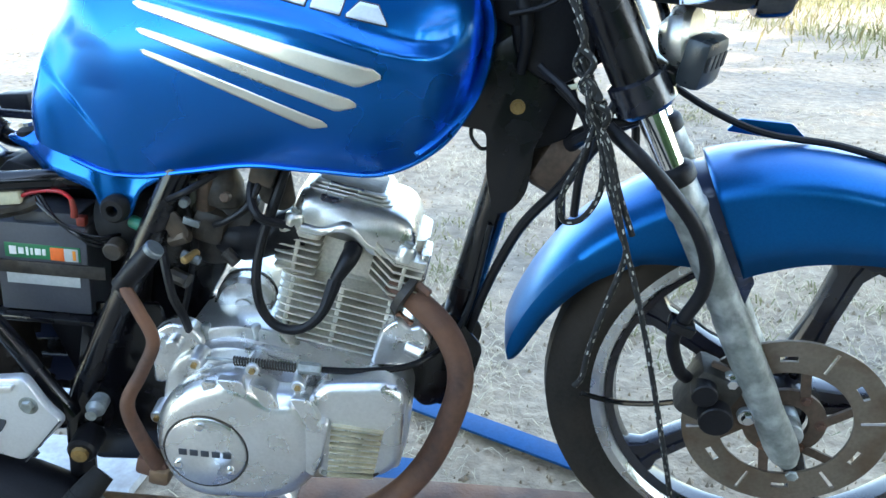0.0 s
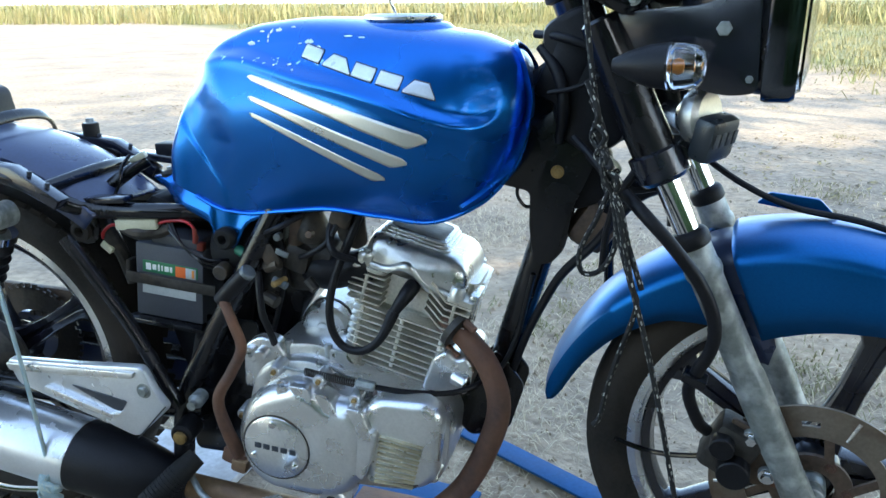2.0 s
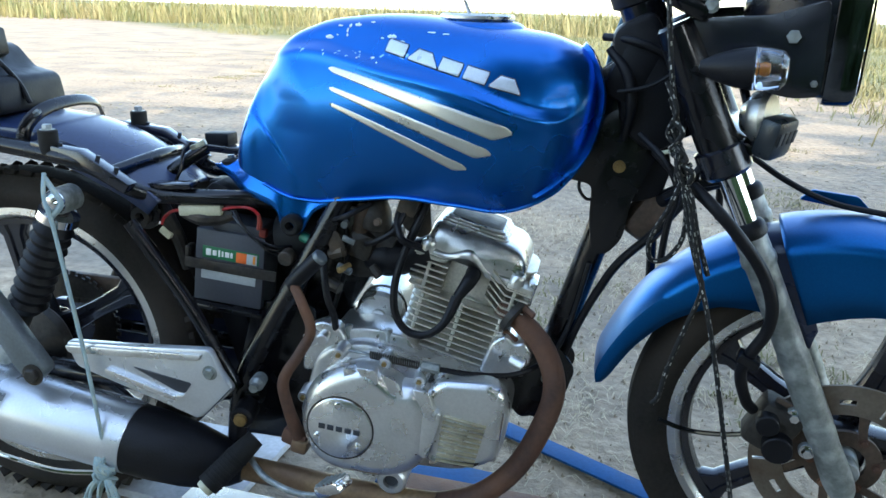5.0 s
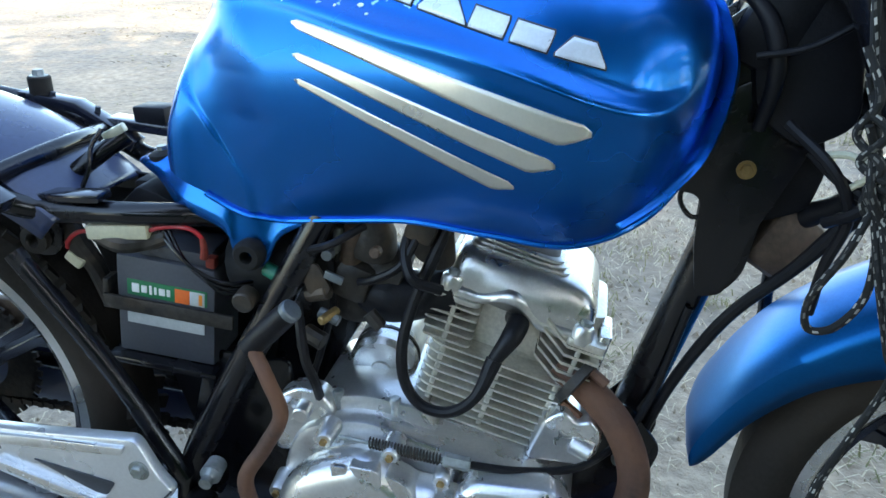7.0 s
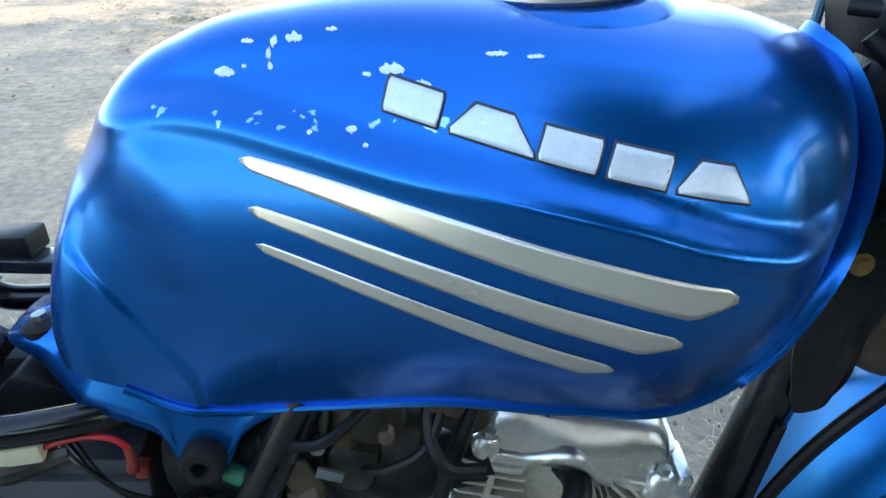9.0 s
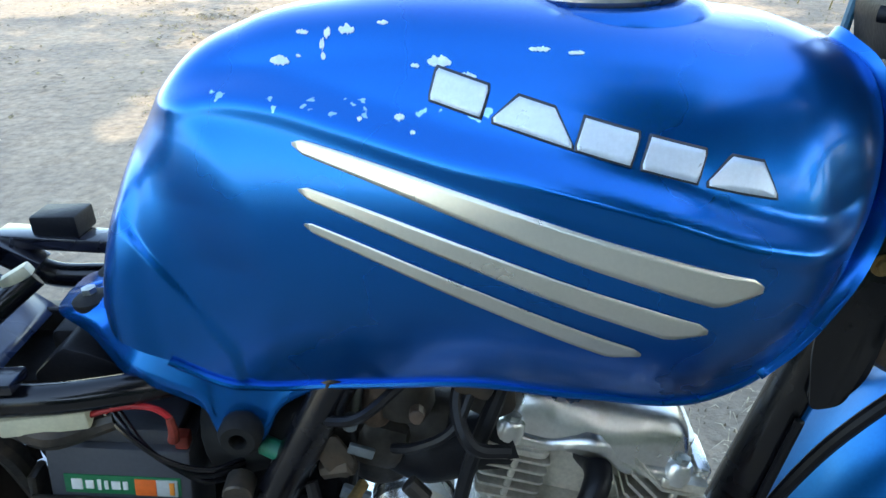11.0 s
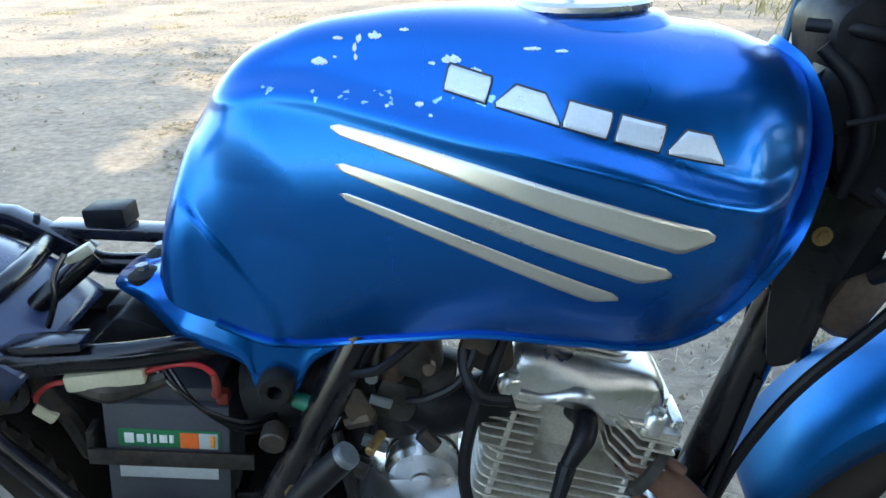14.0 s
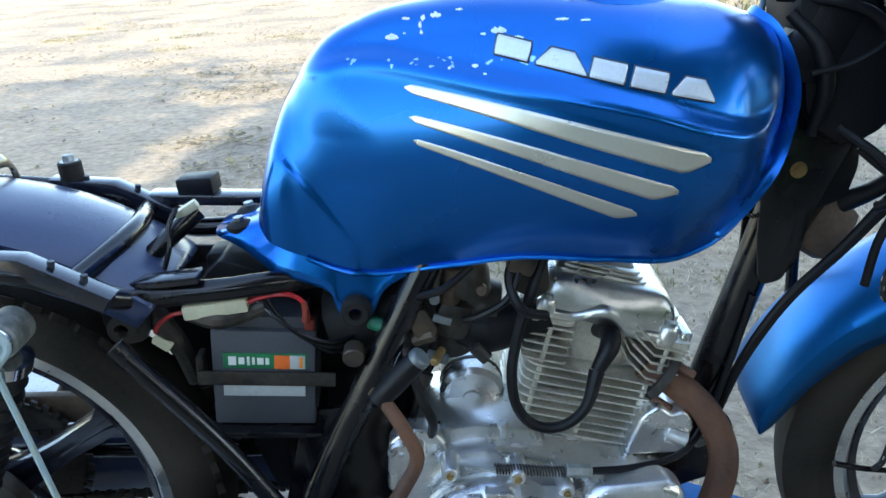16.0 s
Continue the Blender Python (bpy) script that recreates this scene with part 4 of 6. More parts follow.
for i in range(len(RR) - 1):
    for k in range(NA):
        if (i, k) in open_cells:
            for (p, q) in (((i, k), (i + 1, k)), ((i + 1, k), (i + 1, k + 1)), ((i + 1, k + 1), (i, k + 1)), ((i, k + 1), (i, k))):
                pk, qk = (p[0], p[1] % NA), (q[0], q[1] % NA)
                other = {((i, k), (i + 1, k)): (i, (k - 1) % NA), ((i + 1, k), (i + 1, k + 1)): (i + 1, k), ((i + 1, k + 1), (i, k + 1)): (i, (k + 1) % NA), ((i, k + 1), (i, k)): (i - 1, k)}[p, q]
                if other not in open_cells:
                    bm.faces.new((vs[0, *pk], vs[0, *qk], vs[1, *qk], vs[1, *pk]))
        else:
            for s in (0, 1):
                bm.faces.new((vs[s, i, k], vs[s, i + 1, k], vs[s, i + 1, (k + 1) % NA], vs[s, i, (k + 1) % NA]))
for i in (0, len(RR) - 1):
    for k in range(NA):
        bm.faces.new((vs[0, i, k], vs[0, i, (k + 1) % NA], vs[1, i, (k + 1) % NA], vs[1, i, k]))
disc = part("brake_disc", bm, DISC, front, "slotted steel brake disc with brown rust", 30)
bm = lathe([(0.030, 0.060), (0.052, 0.060), (0.052, 0.066), (0.030, 0.068)], mf, 40, closed=True)
for k in range(6):
    mine = bmesh.new()
    bmesh.ops.create_cube(mine, size=1.0, matrix=mf @ Matrix.Rotation(k * math.pi / 3 + 0.3, 4, "Z") @ Matrix.Translation((0.068, 0, 0.066)) @ Matrix.Rotation(0.35, 4, "Z") @ Matrix.Diagonal((0.042, 0.012, 0.004, 1)))
    part("carrier_arm", mine, BROWN_STEEL, front)
part("disc_carrier", bm, BROWN_STEEL, front)
for k in range(6):
    p = mf @ Matrix.Rotation(k * math.pi / 3 + 0.05, 4, "Z") @ Vector((0.044, 0, 0.067))
    hexbolt(p, (0, -1, 0), 0.0055, 0.005, RUST, front, "disc_bolt")
part("axle_nut", lathe([(0, 0.05), (0.020, 0.05), (0.020, 0.074), (0.014, 0.078), (0, 0.078)], mf, 24), GALV, front)

# rear drive side seen through the spokes
stand["at"] = AS_DRAWN
bm = lathe([(0.05, -0.062), (0.094, -0.062), (0.094, -0.058), (0.05, -0.058)], mr, 48, closed=True)
for k in range(40):
    mine = bmesh.new()
    bmesh.ops.create_cube(mine, size=1.0, matrix=mr @ Matrix.Rotation(2 * math.pi * k / 40, 4, "Z") @ Matrix.Translation((0.096, 0, -0.060)) @ Matrix.Diagonal((0.011, 0.008, 0.004, 1)))
    bm = join(bm, mine)
part("sprocket", bm, DARK, rear)
for z in (0.345, 0.235):
    bm = None
    for k in range(58):
        x = -0.42 - k * 0.0086
        mine = bmesh.new()
        bmesh.ops.create_cube(mine, size=1.0, matrix=Matrix.Translation((x, 0.06, z)) @ Matrix.Diagonal((0.0075, 0.012 if k % 2 else 0.008, 0.009, 1)))
        bm = join(bm, mine)
    tagged(part("chain_run", bm, DARK, bike), kind="stuff")
part("chain_guard", prism(rounded([(-1.02, 0.395), (-0.64, 0.385), (-0.56, 0.355), (-0.56, 0.325), (-0.66, 0.342), (-1.02, 0.352)], 0.01), 0.070, 0.084, 0.003), BROWN_STEEL, bike, "rusty brown chain guard")
# sheet added on the far side, coloured as the shadow behind the wheel
part("shadow_sheet", prism(rounded([(-1.00, 0.330), (-0.60, 0.330), (-0.52, 0.290), (-0.56, 0.215), (-1.00, 0.222)], 0.02), 0.086, 0.096, 0.004), NAVY, bike, "dark navy sheet added behind the rear wheel in place of shadow")
part("brake_drum", lathe([(0, 0.035), (0.075, 0.035), (0.082, 0.045), (0.080, 0.062), (0.05, 0.07), (0, 0.07)], mr, 48), DARK, rear)
for s in (-1, 1):
    part("swing_arm", tube([(-0.47, s * 0.085, 0.285), (-0.70, s * 0.095, 0.285), (-0.96, s * 0.10, 0.298)], 0.018, 12, 4), BLACK, bike)

# ---- front fork ----
RAKE = Vector((0.403 - 0.090, 0, 0.240 - 0.892)).normalized()
TOPF = Vector((0.090, 0, 0.892))
stand["at"] = TURN


def fork_at(z, y):
    t = (z - TOPF.z) / RAKE.z
    return Vector((TOPF.x + RAKE.x * t, y, z))


for s in (-1, 1):
    y = s * 0.093
    up = part("fork_shroud", lathe([(0.020, 0), (0.024, 0.004), (0.026, 0.05), (0.027, 0.16), (0.025, 0.20), (0.019, 0.205)], along(fork_at(0.885, y), fork_at(0.68, y)), 28), BLACK, bike)
    part("shroud_clamp", lathe([(0.026, 0), (0.033, 0.003), (0.034, 0.034), (0.028, 0.040)], along(fork_at(0.735, y), fork_at(0.60, y)), 28), BLACK_GLOSS, up)
    part("stanchion", rod(fork_at(0.80, y), fork_at(0.50, y), 0.0155, 28), CHROME, bike, "chromed fork tube")
    leg = part("fork_leg", lathe([(0, 0), (0.0165, 0), (0.021, 0.003), (0.0215, 0.03), (0.0235, 0.034), (0.0235, 0.042), (0.0205, 0.05), (0.0200, 0.18), (0.0215, 0.19), (0.0215, 0.30), (0.020, 0.33), (0.0215, 0.392), (0.019, 0.41), (0.012, 0.424), (0, 0.426)], along(fork_at(0.622, y), fork_at(0.235, y)), 32), GALV, bike, "oxidised grey alloy fork leg")
    part("dust_seal", lathe([(0.0158, -0.004), (0.021, -0.001), (0.0235, 0.004), (0.0235, 0.016), (0.021, 0.019)], along(fork_at(0.634, y), fork_at(0.235, y)), 28), MATT_BLACK, leg)
    ax = fork_at(0.262, y)
    part("axle_lug", rod((FX, y, FZ), (FX, y - s * 0.035, FZ), 0.019), GALV, leg)
    for z in (0.358, 0.306):
        c = fork_at(z, y) + Vector((-0.030, s * 0.008, 0.004))
        b = part("caliper_lug", rod(c + Vector((0, -s * 0.02, 0)), c, 0.0115), GALV, leg)
        hexbolt(c, (0, s, 0), 0.0075, 0.007, CHROME, b)
    hexbolt(fork_at(0.236, y) + Vector((0, s * 0.019, 0)), (0, s, 0), 0.008, 0.003, GALV, leg, washer=False)
# yokes
stand["at"] = TURN_TOP
bm = box((0.100, 0, 0.895), (0.060, 0.235, 0.022), pose(0, 0, 0, 0, 26, 0), 0.006)
yoke = part("top_yoke", bm, BLACK, bike)
for s in (-1, 1):
    hexbolt(fork_at(0.903, s * 0.093), (-0.43, 0, 0.9), 0.012, 0.010, CHROME, yoke, "fork_cap")
    hexbolt((0.130, s * 0.115, 0.893), (0, s, 0), 0.006, 0.006, GALV, yoke)
bm = box(fork_at(0.722, 0), (0.066, 0.20, 0.030), pose(0, 0, 0, 0, 26, 0), 0.006)
part("lower_yoke", bm, BLACK, bike)
for s in (-1, 1):
    part("bar_riser", rod((0.082, s * 0.045, 0.900), (0.070, s * 0.045, 0.945), 0.016), BLACK, yoke)
part("handlebar", tube([(-0.06, -0.34, 1.01), (-0.01, -0.24, 1.005), (0.045, -0.13, 0.965), (0.068, -0.06, 0.950), (0.068, 0.06, 0.950), (0.045, 0.13, 0.965), (-0.01, 0.24, 1.005), (-0.06, 0.34, 1.01)], 0.011, 14), BLACK, bike)
part("instrument_pod", prism(rounded([(0.055, 0.930), (0.15, 0.915), (0.175, 0.96), (0.09, 1.00), (0.055, 0.985)], 0.018), -0.11, 0.11, 0.012), MATT_BLACK, bike)
stand["at"] = MIDDLE
part("ignition_boot", lathe([(0.020, 0), (0.034, 0.006), (0.036, 0.03), (0.030, 0.05), (0.018, 0.055)], along((0.055, 0, 0.885), (0.035, 0, 0.945)), 28), MATT_BLACK, bike)
part("harness", tube([(0.02, -0.035, 0.83), (0.045, -0.050, 0.80), (0.055, -0.055, 0.76), (0.05, -0.045, 0.71)], [0.006, 0.008, 0.008, 0.006], 12), MATT_BLACK, bike)
part("harness", tube([(0.012, -0.02, 0.845), (0.05, -0.050, 0.842), (0.095, -0.055, 0.825), (0.12, -0.06, 0.79)], 0.0055, 12), MATT_BLACK, bike)
part("relay_box", box((0.052, -0.022, 0.800), (0.055, 0.050, 0.085), pose(0, 0, 0, 0, 24, 0), 0.010), MATT_BLACK, bike)
part("head_cover", prism(rounded([(0.020, 0.855), (0.075, 0.885), (0.125, 0.79), (0.135, 0.715), (0.09, 0.69), (0.045, 0.72)], 0.02), -0.045, 0.045, 0.008), MATT_BLACK, bike)
part("cable_tie", tube([(0.035, -0.062, 0.775), (0.075, -0.066, 0.785), (0.115, -0.066, 0.81)], 0.003, 8), MATT_BLACK, bike)
# headlight
stand["at"] = TURN_TOP
def lamp_loft(steps, closed=False):
    """Rounded rectangles (x, half width, half height, corner) one after another along x."""
    mine = bmesh.new()
    rows = []
    for x, hw, hh, r in steps:
        ring = rounded([(-hw, -hh), (hw, -hh), (hw, hh), (-hw, hh)], r, 6)
        rows.append([mine.verts.new((x, y, 0.866 + z)) for y, z in ring])
    pairs = list(zip(rows, rows[1:])) + ([(rows[-1], rows[0])] if closed else [])
    for p, q in pairs:
        for k in range(len(p)):
            mine.faces.new((p[k], p[(k + 1) % len(p)], q[(k + 1) % len(p)], q[k]))
    if not closed:
        mine.faces.new(rows[0]), mine.faces.new(rows[-1])
    return mine


lamp = part("headlight", lamp_loft([(0.168, 0.030, 0.030, 0.02), (0.176, 0.058, 0.056, 0.03), (0.205, 0.078, 0.074, 0.03), (0.245, 0.086, 0.081, 0.028), (0.272, 0.088, 0.083, 0.026), (0.274, 0.070, 0.066, 0.02)]), BLACK_GLOSS, bike, "headlight with black bucket and chrome ring, dark reflection painted in")
# the ring's dark reflection is in its colour
part("headlight_ring", lamp_loft([(0.270, 0.086, 0.081, 0.024), (0.271, 0.0935, 0.0885, 0.026), (0.276, 0.0950, 0.0900, 0.026), (0.300, 0.0945, 0.0895, 0.026), (0.306, 0.0910, 0.0860, 0.024), (0.304, 0.0850, 0.0800, 0.022)], True), DIM_CHROME, lamp)
part("reflector", lamp_loft([(0.276, 0.040, 0.038, 0.02), (0.279, 0.060, 0.056, 0.02), (0.300, 0.084, 0.079, 0.02), (0.298, 0.084, 0.079, 0.02), (0.277, 0.060, 0.056, 0.02), (0.274, 0.040, 0.038, 0.02)], True), CHROME, lamp)
part("headlight_lens", lamp_loft([(0.303, 0.0865, 0.0815, 0.022), (0.311, 0.083, 0.078, 0.024), (0.317, 0.065, 0.060, 0.024), (0.319, 0.030, 0.028, 0.014), (0.316, 0.030, 0.028, 0.014), (0.314, 0.065, 0.060, 0.024), (0.308, 0.081, 0.076, 0.024), (0.301, 0.084, 0.079, 0.022)], True), CLEAR, lamp)
for s in (-1, 1):
    bm = prism(rounded([(0.098, 0.842), (0.106, 0.876), (0.200, 0.884), (0.262, 0.905), (0.268, 0.790), (0.235, 0.786), (0.165, 0.800), (0.135, 0.81)], 0.012), s * 0.0955, s * 0.0995, 0.001)
    ear = part("headlight_ear", bm, BLACK_GLOSS, bike)
    hexbolt((0.227, s * 0.100, 0.860), (0, s, 0), 0.0085, 0.006, GALV, ear, washer=False)
    hexbolt((0.258, s * 0.100, 0.806), (0, s, 0), 0.0045, 0.003, GALV, ear, washer=False)
    # turn signal
    msig = along((0.130, s * 0.198, 0.832), (0.218, s * 0.205, 0.834))
    sig = part("turn_signal", lathe([(0.0, -0.004), (0.007, -0.002), (0.015, 0.015), (0.0215, 0.036), (0.024, 0.056), (0.0, 0.056)], msig, 28), MATT_BLACK, bike, "black bullet turn signal with clear lens")
    part("signal_stalk", rod((0.170, s * 0.095, 0.822), (0.150, s * 0.19, 0.830), 0.009), MATT_BLACK, sig)
    part("signal_lens", lathe([(0.0235, 0.056), (0.0235, 0.070), (0.021, 0.084), (0.014, 0.090), (0.0, 0.091), (0.0, 0.089), (0.013, 0.0885), (0.0195, 0.083), (0.0218, 0.070), (0.0218, 0.056)], msig, 28), CLEAR, sig)
    part("signal_reflector", lathe([(0, 0.060), (0.012, 0.060), (0.0205, 0.058), (0.0205, 0.0575), (0, 0.0575)], msig, 20), CHROME, sig)
    part("signal_bulb", lathe([(0, 0.061), (0.003, 0.061), (0.004, 0.066), (0.003, 0.071), (0, 0.072)], msig, 16), AMBER, sig)
# horn with a plain badge under the lamp
mho = along((0.186, -0.060, 0.752), (0.243, -0.082, 0.759))
horn = part("horn", lathe([(0, 0), (0.018, 0), (0.026, 0.010), (0.034, 0.014), (0.037, 0.020), (0.037, 0.030), (0.030, 0.036), (0, 0.036)], mho, 40), POLISHED, bike, "round horn with silver dome and grey guard")
bm = box((0, 0, 0), (0.030, 0.056, 0.054), pose(0, 0, 0, 0, 12, -28), 0.009)
bm.transform(Matrix.Translation((0.226, -0.085, 0.735)))
guard_box = part("horn_guard", bm, GUARD, horn)
for k in range(4):
    part("badge_block", box(Vector((0.226, -0.085, 0.735)) + pose(0, 0, 0, 0, 12, -28) @ Vector((0.0152, -0.018 + 0.012 * k, 0.004)), (0.0016, 0.0080, 0.017), pose(0, 0, 0, 0, 12, -28), 0.0004), DARK_INK, guard_box)
part("horn_stay", tube([(0.205, -0.07, 0.735), (0.19, -0.06, 0.765), (0.18, -0.03, 0.79)], 0.006, 8), BLACK, horn)

# caliper
stand["at"] = TURN
bm = box((0.292, -0.082, 0.335), (0.062, 0.052, 0.075), pose(0, 0, 0, 0, 24, 0), 0.010)
cal = part("brake_caliper", bm, DARK, bike, "greasy black brake caliper")
part("caliper_piston", rod((0.300, -0.10, 0.318), (0.300, -0.128, 0.318), 0.021), MATT_BLACK, cal)
part("caliper_piston", rod((0.283, -0.10, 0.352), (0.283, -0.124, 0.352), 0.016), MATT_BLACK, cal)
part("caliper_bracket", prism(rounded([(0.29, 0.385), (0.325, 0.37), (0.35, 0.30), (0.33, 0.285), (0.30, 0.30)], 0.01), -0.092, -0.085, 0.001), BROWN_STEEL, cal)
part("brake_hose", tube([(0.142, -0.13, 0.688), (0.175, -0.150, 0.665), (0.205, -0.152, 0.635), (0.240, -0.150, 0.590), (0.258, -0.146, 0.545), (0.258, -0.140, 0.505), (0.243, -0.135, 0.465), (0.236, -0.128, 0.43), (0.250, -0.11, 0.38), (0.262, -0.10, 0.362)], 0.0082, 12), MATT_BLACK, bike, "thick black brake hose")
part("hose_clip", box((0.242, -0.135, 0.458), (0.03, 0.026, 0.014), pose(0, 0, 0, 0, 20, 0), 0.003), BLACK, bike)
part("speedo_cable", tube([(0.135, -0.06, 0.29), (0.18, -0.05, 0.275), (0.225, -0.06, 0.285), (0.275, -0.07, 0.305)], 0.004, 8), BLACK, bike)
part("front_cable", tube([(0.20, 0.05, 0.70), (0.265, 0.03, 0.665), (0.33, 0.02, 0.642), (0.42, 0.01, 0.632), (0.52, 0.0, 0.60), (0.60, 0.0, 0.54)], 0.0045, 8), MATT_BLACK, bike)

# ---- front mudguard ----
def guard(name, c, keys, material, label, width, y_in, n=70):
    """keys: angle, outer radius, skirt's lower radius."""
    bm = bmesh.new()
    rows = []
    A = [k[0] for k in keys]
    for i in range(n + 1):
        a = A[0] + (A[-1] - A[0]) * i / n
        ro, rb = np.interp(a, A, [k[1] for k in keys]), np.interp(a, A, [k[2] for k in keys])
        rb = min(rb, ro - 0.004)
        sh = ro - rb
        pts = [(rb, y_in), (rb + sh * 0.35, y_in + (width - y_in) * 0.7), (ro - min(0.030, sh * 0.45), width), (ro - min(0.022, sh * 0.34), width - 0.0015), (ro - min(0.016, sh * 0.28), width - 0.008), (ro - min(0.008, sh * 0.18), width * 0.72), (ro - min(0.003, sh * 0.1), width * 0.42), (ro, 0)]
        ring = [(r, -y) for r, y in pts] + [(r, y) for r, y in pts[-2::-1]]
        ca, sa = math.cos(radians(a)), math.sin(radians(a))
        rows.append([bm.verts.new((c[0] + r * ca, y, c[1] + r * sa)) for r, y in ring])
    for a, b in zip(rows, rows[1:]):
        for k in range(len(a) - 1):
            bm.faces.new((a[k], a[k + 1], b[k + 1], b[k]))
    ob = part(name, bm, material, bike, label, 40)
    so = ob.modifiers.new("sheet", "SOLIDIFY")
    so.thickness, so.offset = 0.003, -1
    return ob


fender = guard("front_mudguard", (GX, GZ), [(34, 0.318, 0.275), (60, 0.330, 0.252), (85, 0.338, 0.233), (104, 0.350, 0.224), (113, 0.355, 0.222)], BLUE_SATIN, "satin blue front mudguard with deep sides", 0.080, 0.074)
fender2 = guard("mudguard_rear_half", (GX, GZ), [(119, 0.354, 0.245), (125, 0.358, 0.258), (134, 0.365, 0.292), (146, 0.375, 0.318), (159, 0.382, 0.338), (165, 0.386, 0.346), (168, 0.386, 0.351), (170, 0.382, 0.356), (171.4, 0.374, 0.361)], BLUE_SATIN, "", 0.074, 0.068)
fender2.parent = fender
# the shade beside the fork leg is put into the bridge's navy colour
mid = guard("mudguard_bridge", (GX, GZ), [(110, 0.347, 0.200), (115, 0.352, 0.176), (125, 0.356, 0.200)], NAVY, "mudguard bridge beside the fork leg, shade put in as navy", 0.054, 0.052, 12)
mid.parent = fender
part("fender_brace", prism(rounded([(0.285, 0.640), (0.30, 0.656), (0.36, 0.652), (0.385, 0.628)], 0.004), 0.030, 0.036, 0.001), BLUE_SATIN, fender)


# ---- engine ----
stand["at"] = AS_DRAWN
CYL = Matrix.Translation((-0.188, 0.044, 0.354)) @ pose(0, 0, 0, 0, 15, 0) @ Matrix.Diagonal((1.09, 0.9, 0.99, 1))     # z runs up the inclined cylinder


def cyl_plate(h0, h1, xa, xb, ya, yb, r, bev=0.0006):
    mine = bmesh.new()
    out = rounded([(xa, ya), (xb, ya), (xb, yb), (xa, yb)], r, 4)
    lo = [mine.verts.new(CYL @ Vector((x, y, h0))) for x, y in out]
    hi = [mine.verts.new(CYL @ Vector((x, y, h1))) for x, y in out]
    mine.faces.new(lo), mine.faces.new(hi[::-1])
    for k in range(len(lo)):
        mine.faces.new((lo[k], hi[k], hi[(k + 1) % len(lo)], lo[(k + 1) % len(lo)]))
    bmesh.ops.recalc_face_normals(mine, faces=mine.faces)
    if bev:
        bevel(mine, [e for e in mine.edges if (e.verts[0] in lo) == (e.verts[1] in lo)], bev, 2)
    return mine


barrel = part("cylinder", cyl_plate(-0.01, 0.165, -0.052, 0.052, -0.052, 0.052, 0.03), ALU_FIN, bike, "dusty aluminium cylinder with thin cooling fins")
for k in range(9):
    h = 0.008 + k * 0.0108
    part("cooling_fin", cyl_plate(h, h + 0.0026, -0.074, 0.076, -0.086, 0.086, 0.020), ALU_FIN, barrel)
for x in (-0.058, 0.0, 0.058):
    part("fin_web", cyl_plate(0.012, 0.098, x - 0.0028, x + 0.0028, -0.0825, -0.0765, 0.002), ALU_FIN, barrel)
def cyl_bar(line, thick, ya, yb):
    """A fin that follows a bent line (x, height) across the flank of the head."""
    mine = bmesh.new()
    lo, hi = [(x, h) for x, h in line], [(x, h + thick) for x, h in line]
    ring = lo + hi[::-1]
    a = [mine.verts.new(CYL @ Vector((x, ya, h))) for x, h in ring]
    b = [mine.verts.new(CYL @ Vector((x, yb, h))) for x, h in ring]
    mine.faces.new(a), mine.faces.new(b[::-1])
    for k in range(len(a)):
        mine.faces.new((a[k], b[k], b[(k + 1) % len(a)], a[(k + 1) % len(a)]))
    return mine


for k in range(6):
    h = 0.104 + k * 0.0104
    grow = 0.0015 * k
    # split fins of the head, left open round the plug, those at the front bent upwards
    if k < 5:
        part("head_fin", cyl_plate(h, h + 0.0028, -0.082 - grow, -0.034, -0.090, -0.030, 0.006), ALU_FIN, barrel)
        part("head_fin", cyl_bar([(0.083 + grow * 0.6, h), (0.052, h), (0.026, h + 0.020)], 0.0030, -0.090, -0.030), ALU_FIN, barrel)
    part("head_fin", cyl_plate(h, h + 0.0028, -0.080 - grow * 0.5, 0.082 + grow * 0.5, 0.0, 0.088, 0.012), ALU_FIN, barrel)
for x, top in ((-0.060, 0.150), (0.064, 0.148)):
    part("fin_web", cyl_plate(0.102, top, x - 0.0026, x + 0.0026, -0.0895, -0.084, 0.002), ALU_FIN, barrel)
part("head_core", cyl_plate(0.10, 0.172, -0.068, 0.082, -0.052, 0.058, 0.02), ALU_FIN, barrel)
part("fin_fillet", cyl_plate(0.152, 0.158, -0.088, -0.036, -0.090, -0.02, 0.012), ALU_FIN, barrel)
part("fin_fillet", cyl_plate(0.145, 0.157, 0.050, 0.087, -0.088, -0.02, 0.006), ALU_FIN, barrel)


def cover_low(x):
    """Height of the cover's flange on the flank: a moustache line arched over the plug."""
    u = (x + 0.009) / 0.036
    wave = 0.5 + 0.5 * math.cos(u * math.pi) if abs(u) < 1 else 0.0
    return 0.160 - 0.0055 * ease(-0.045, 0.02, x) + 0.021 * wave


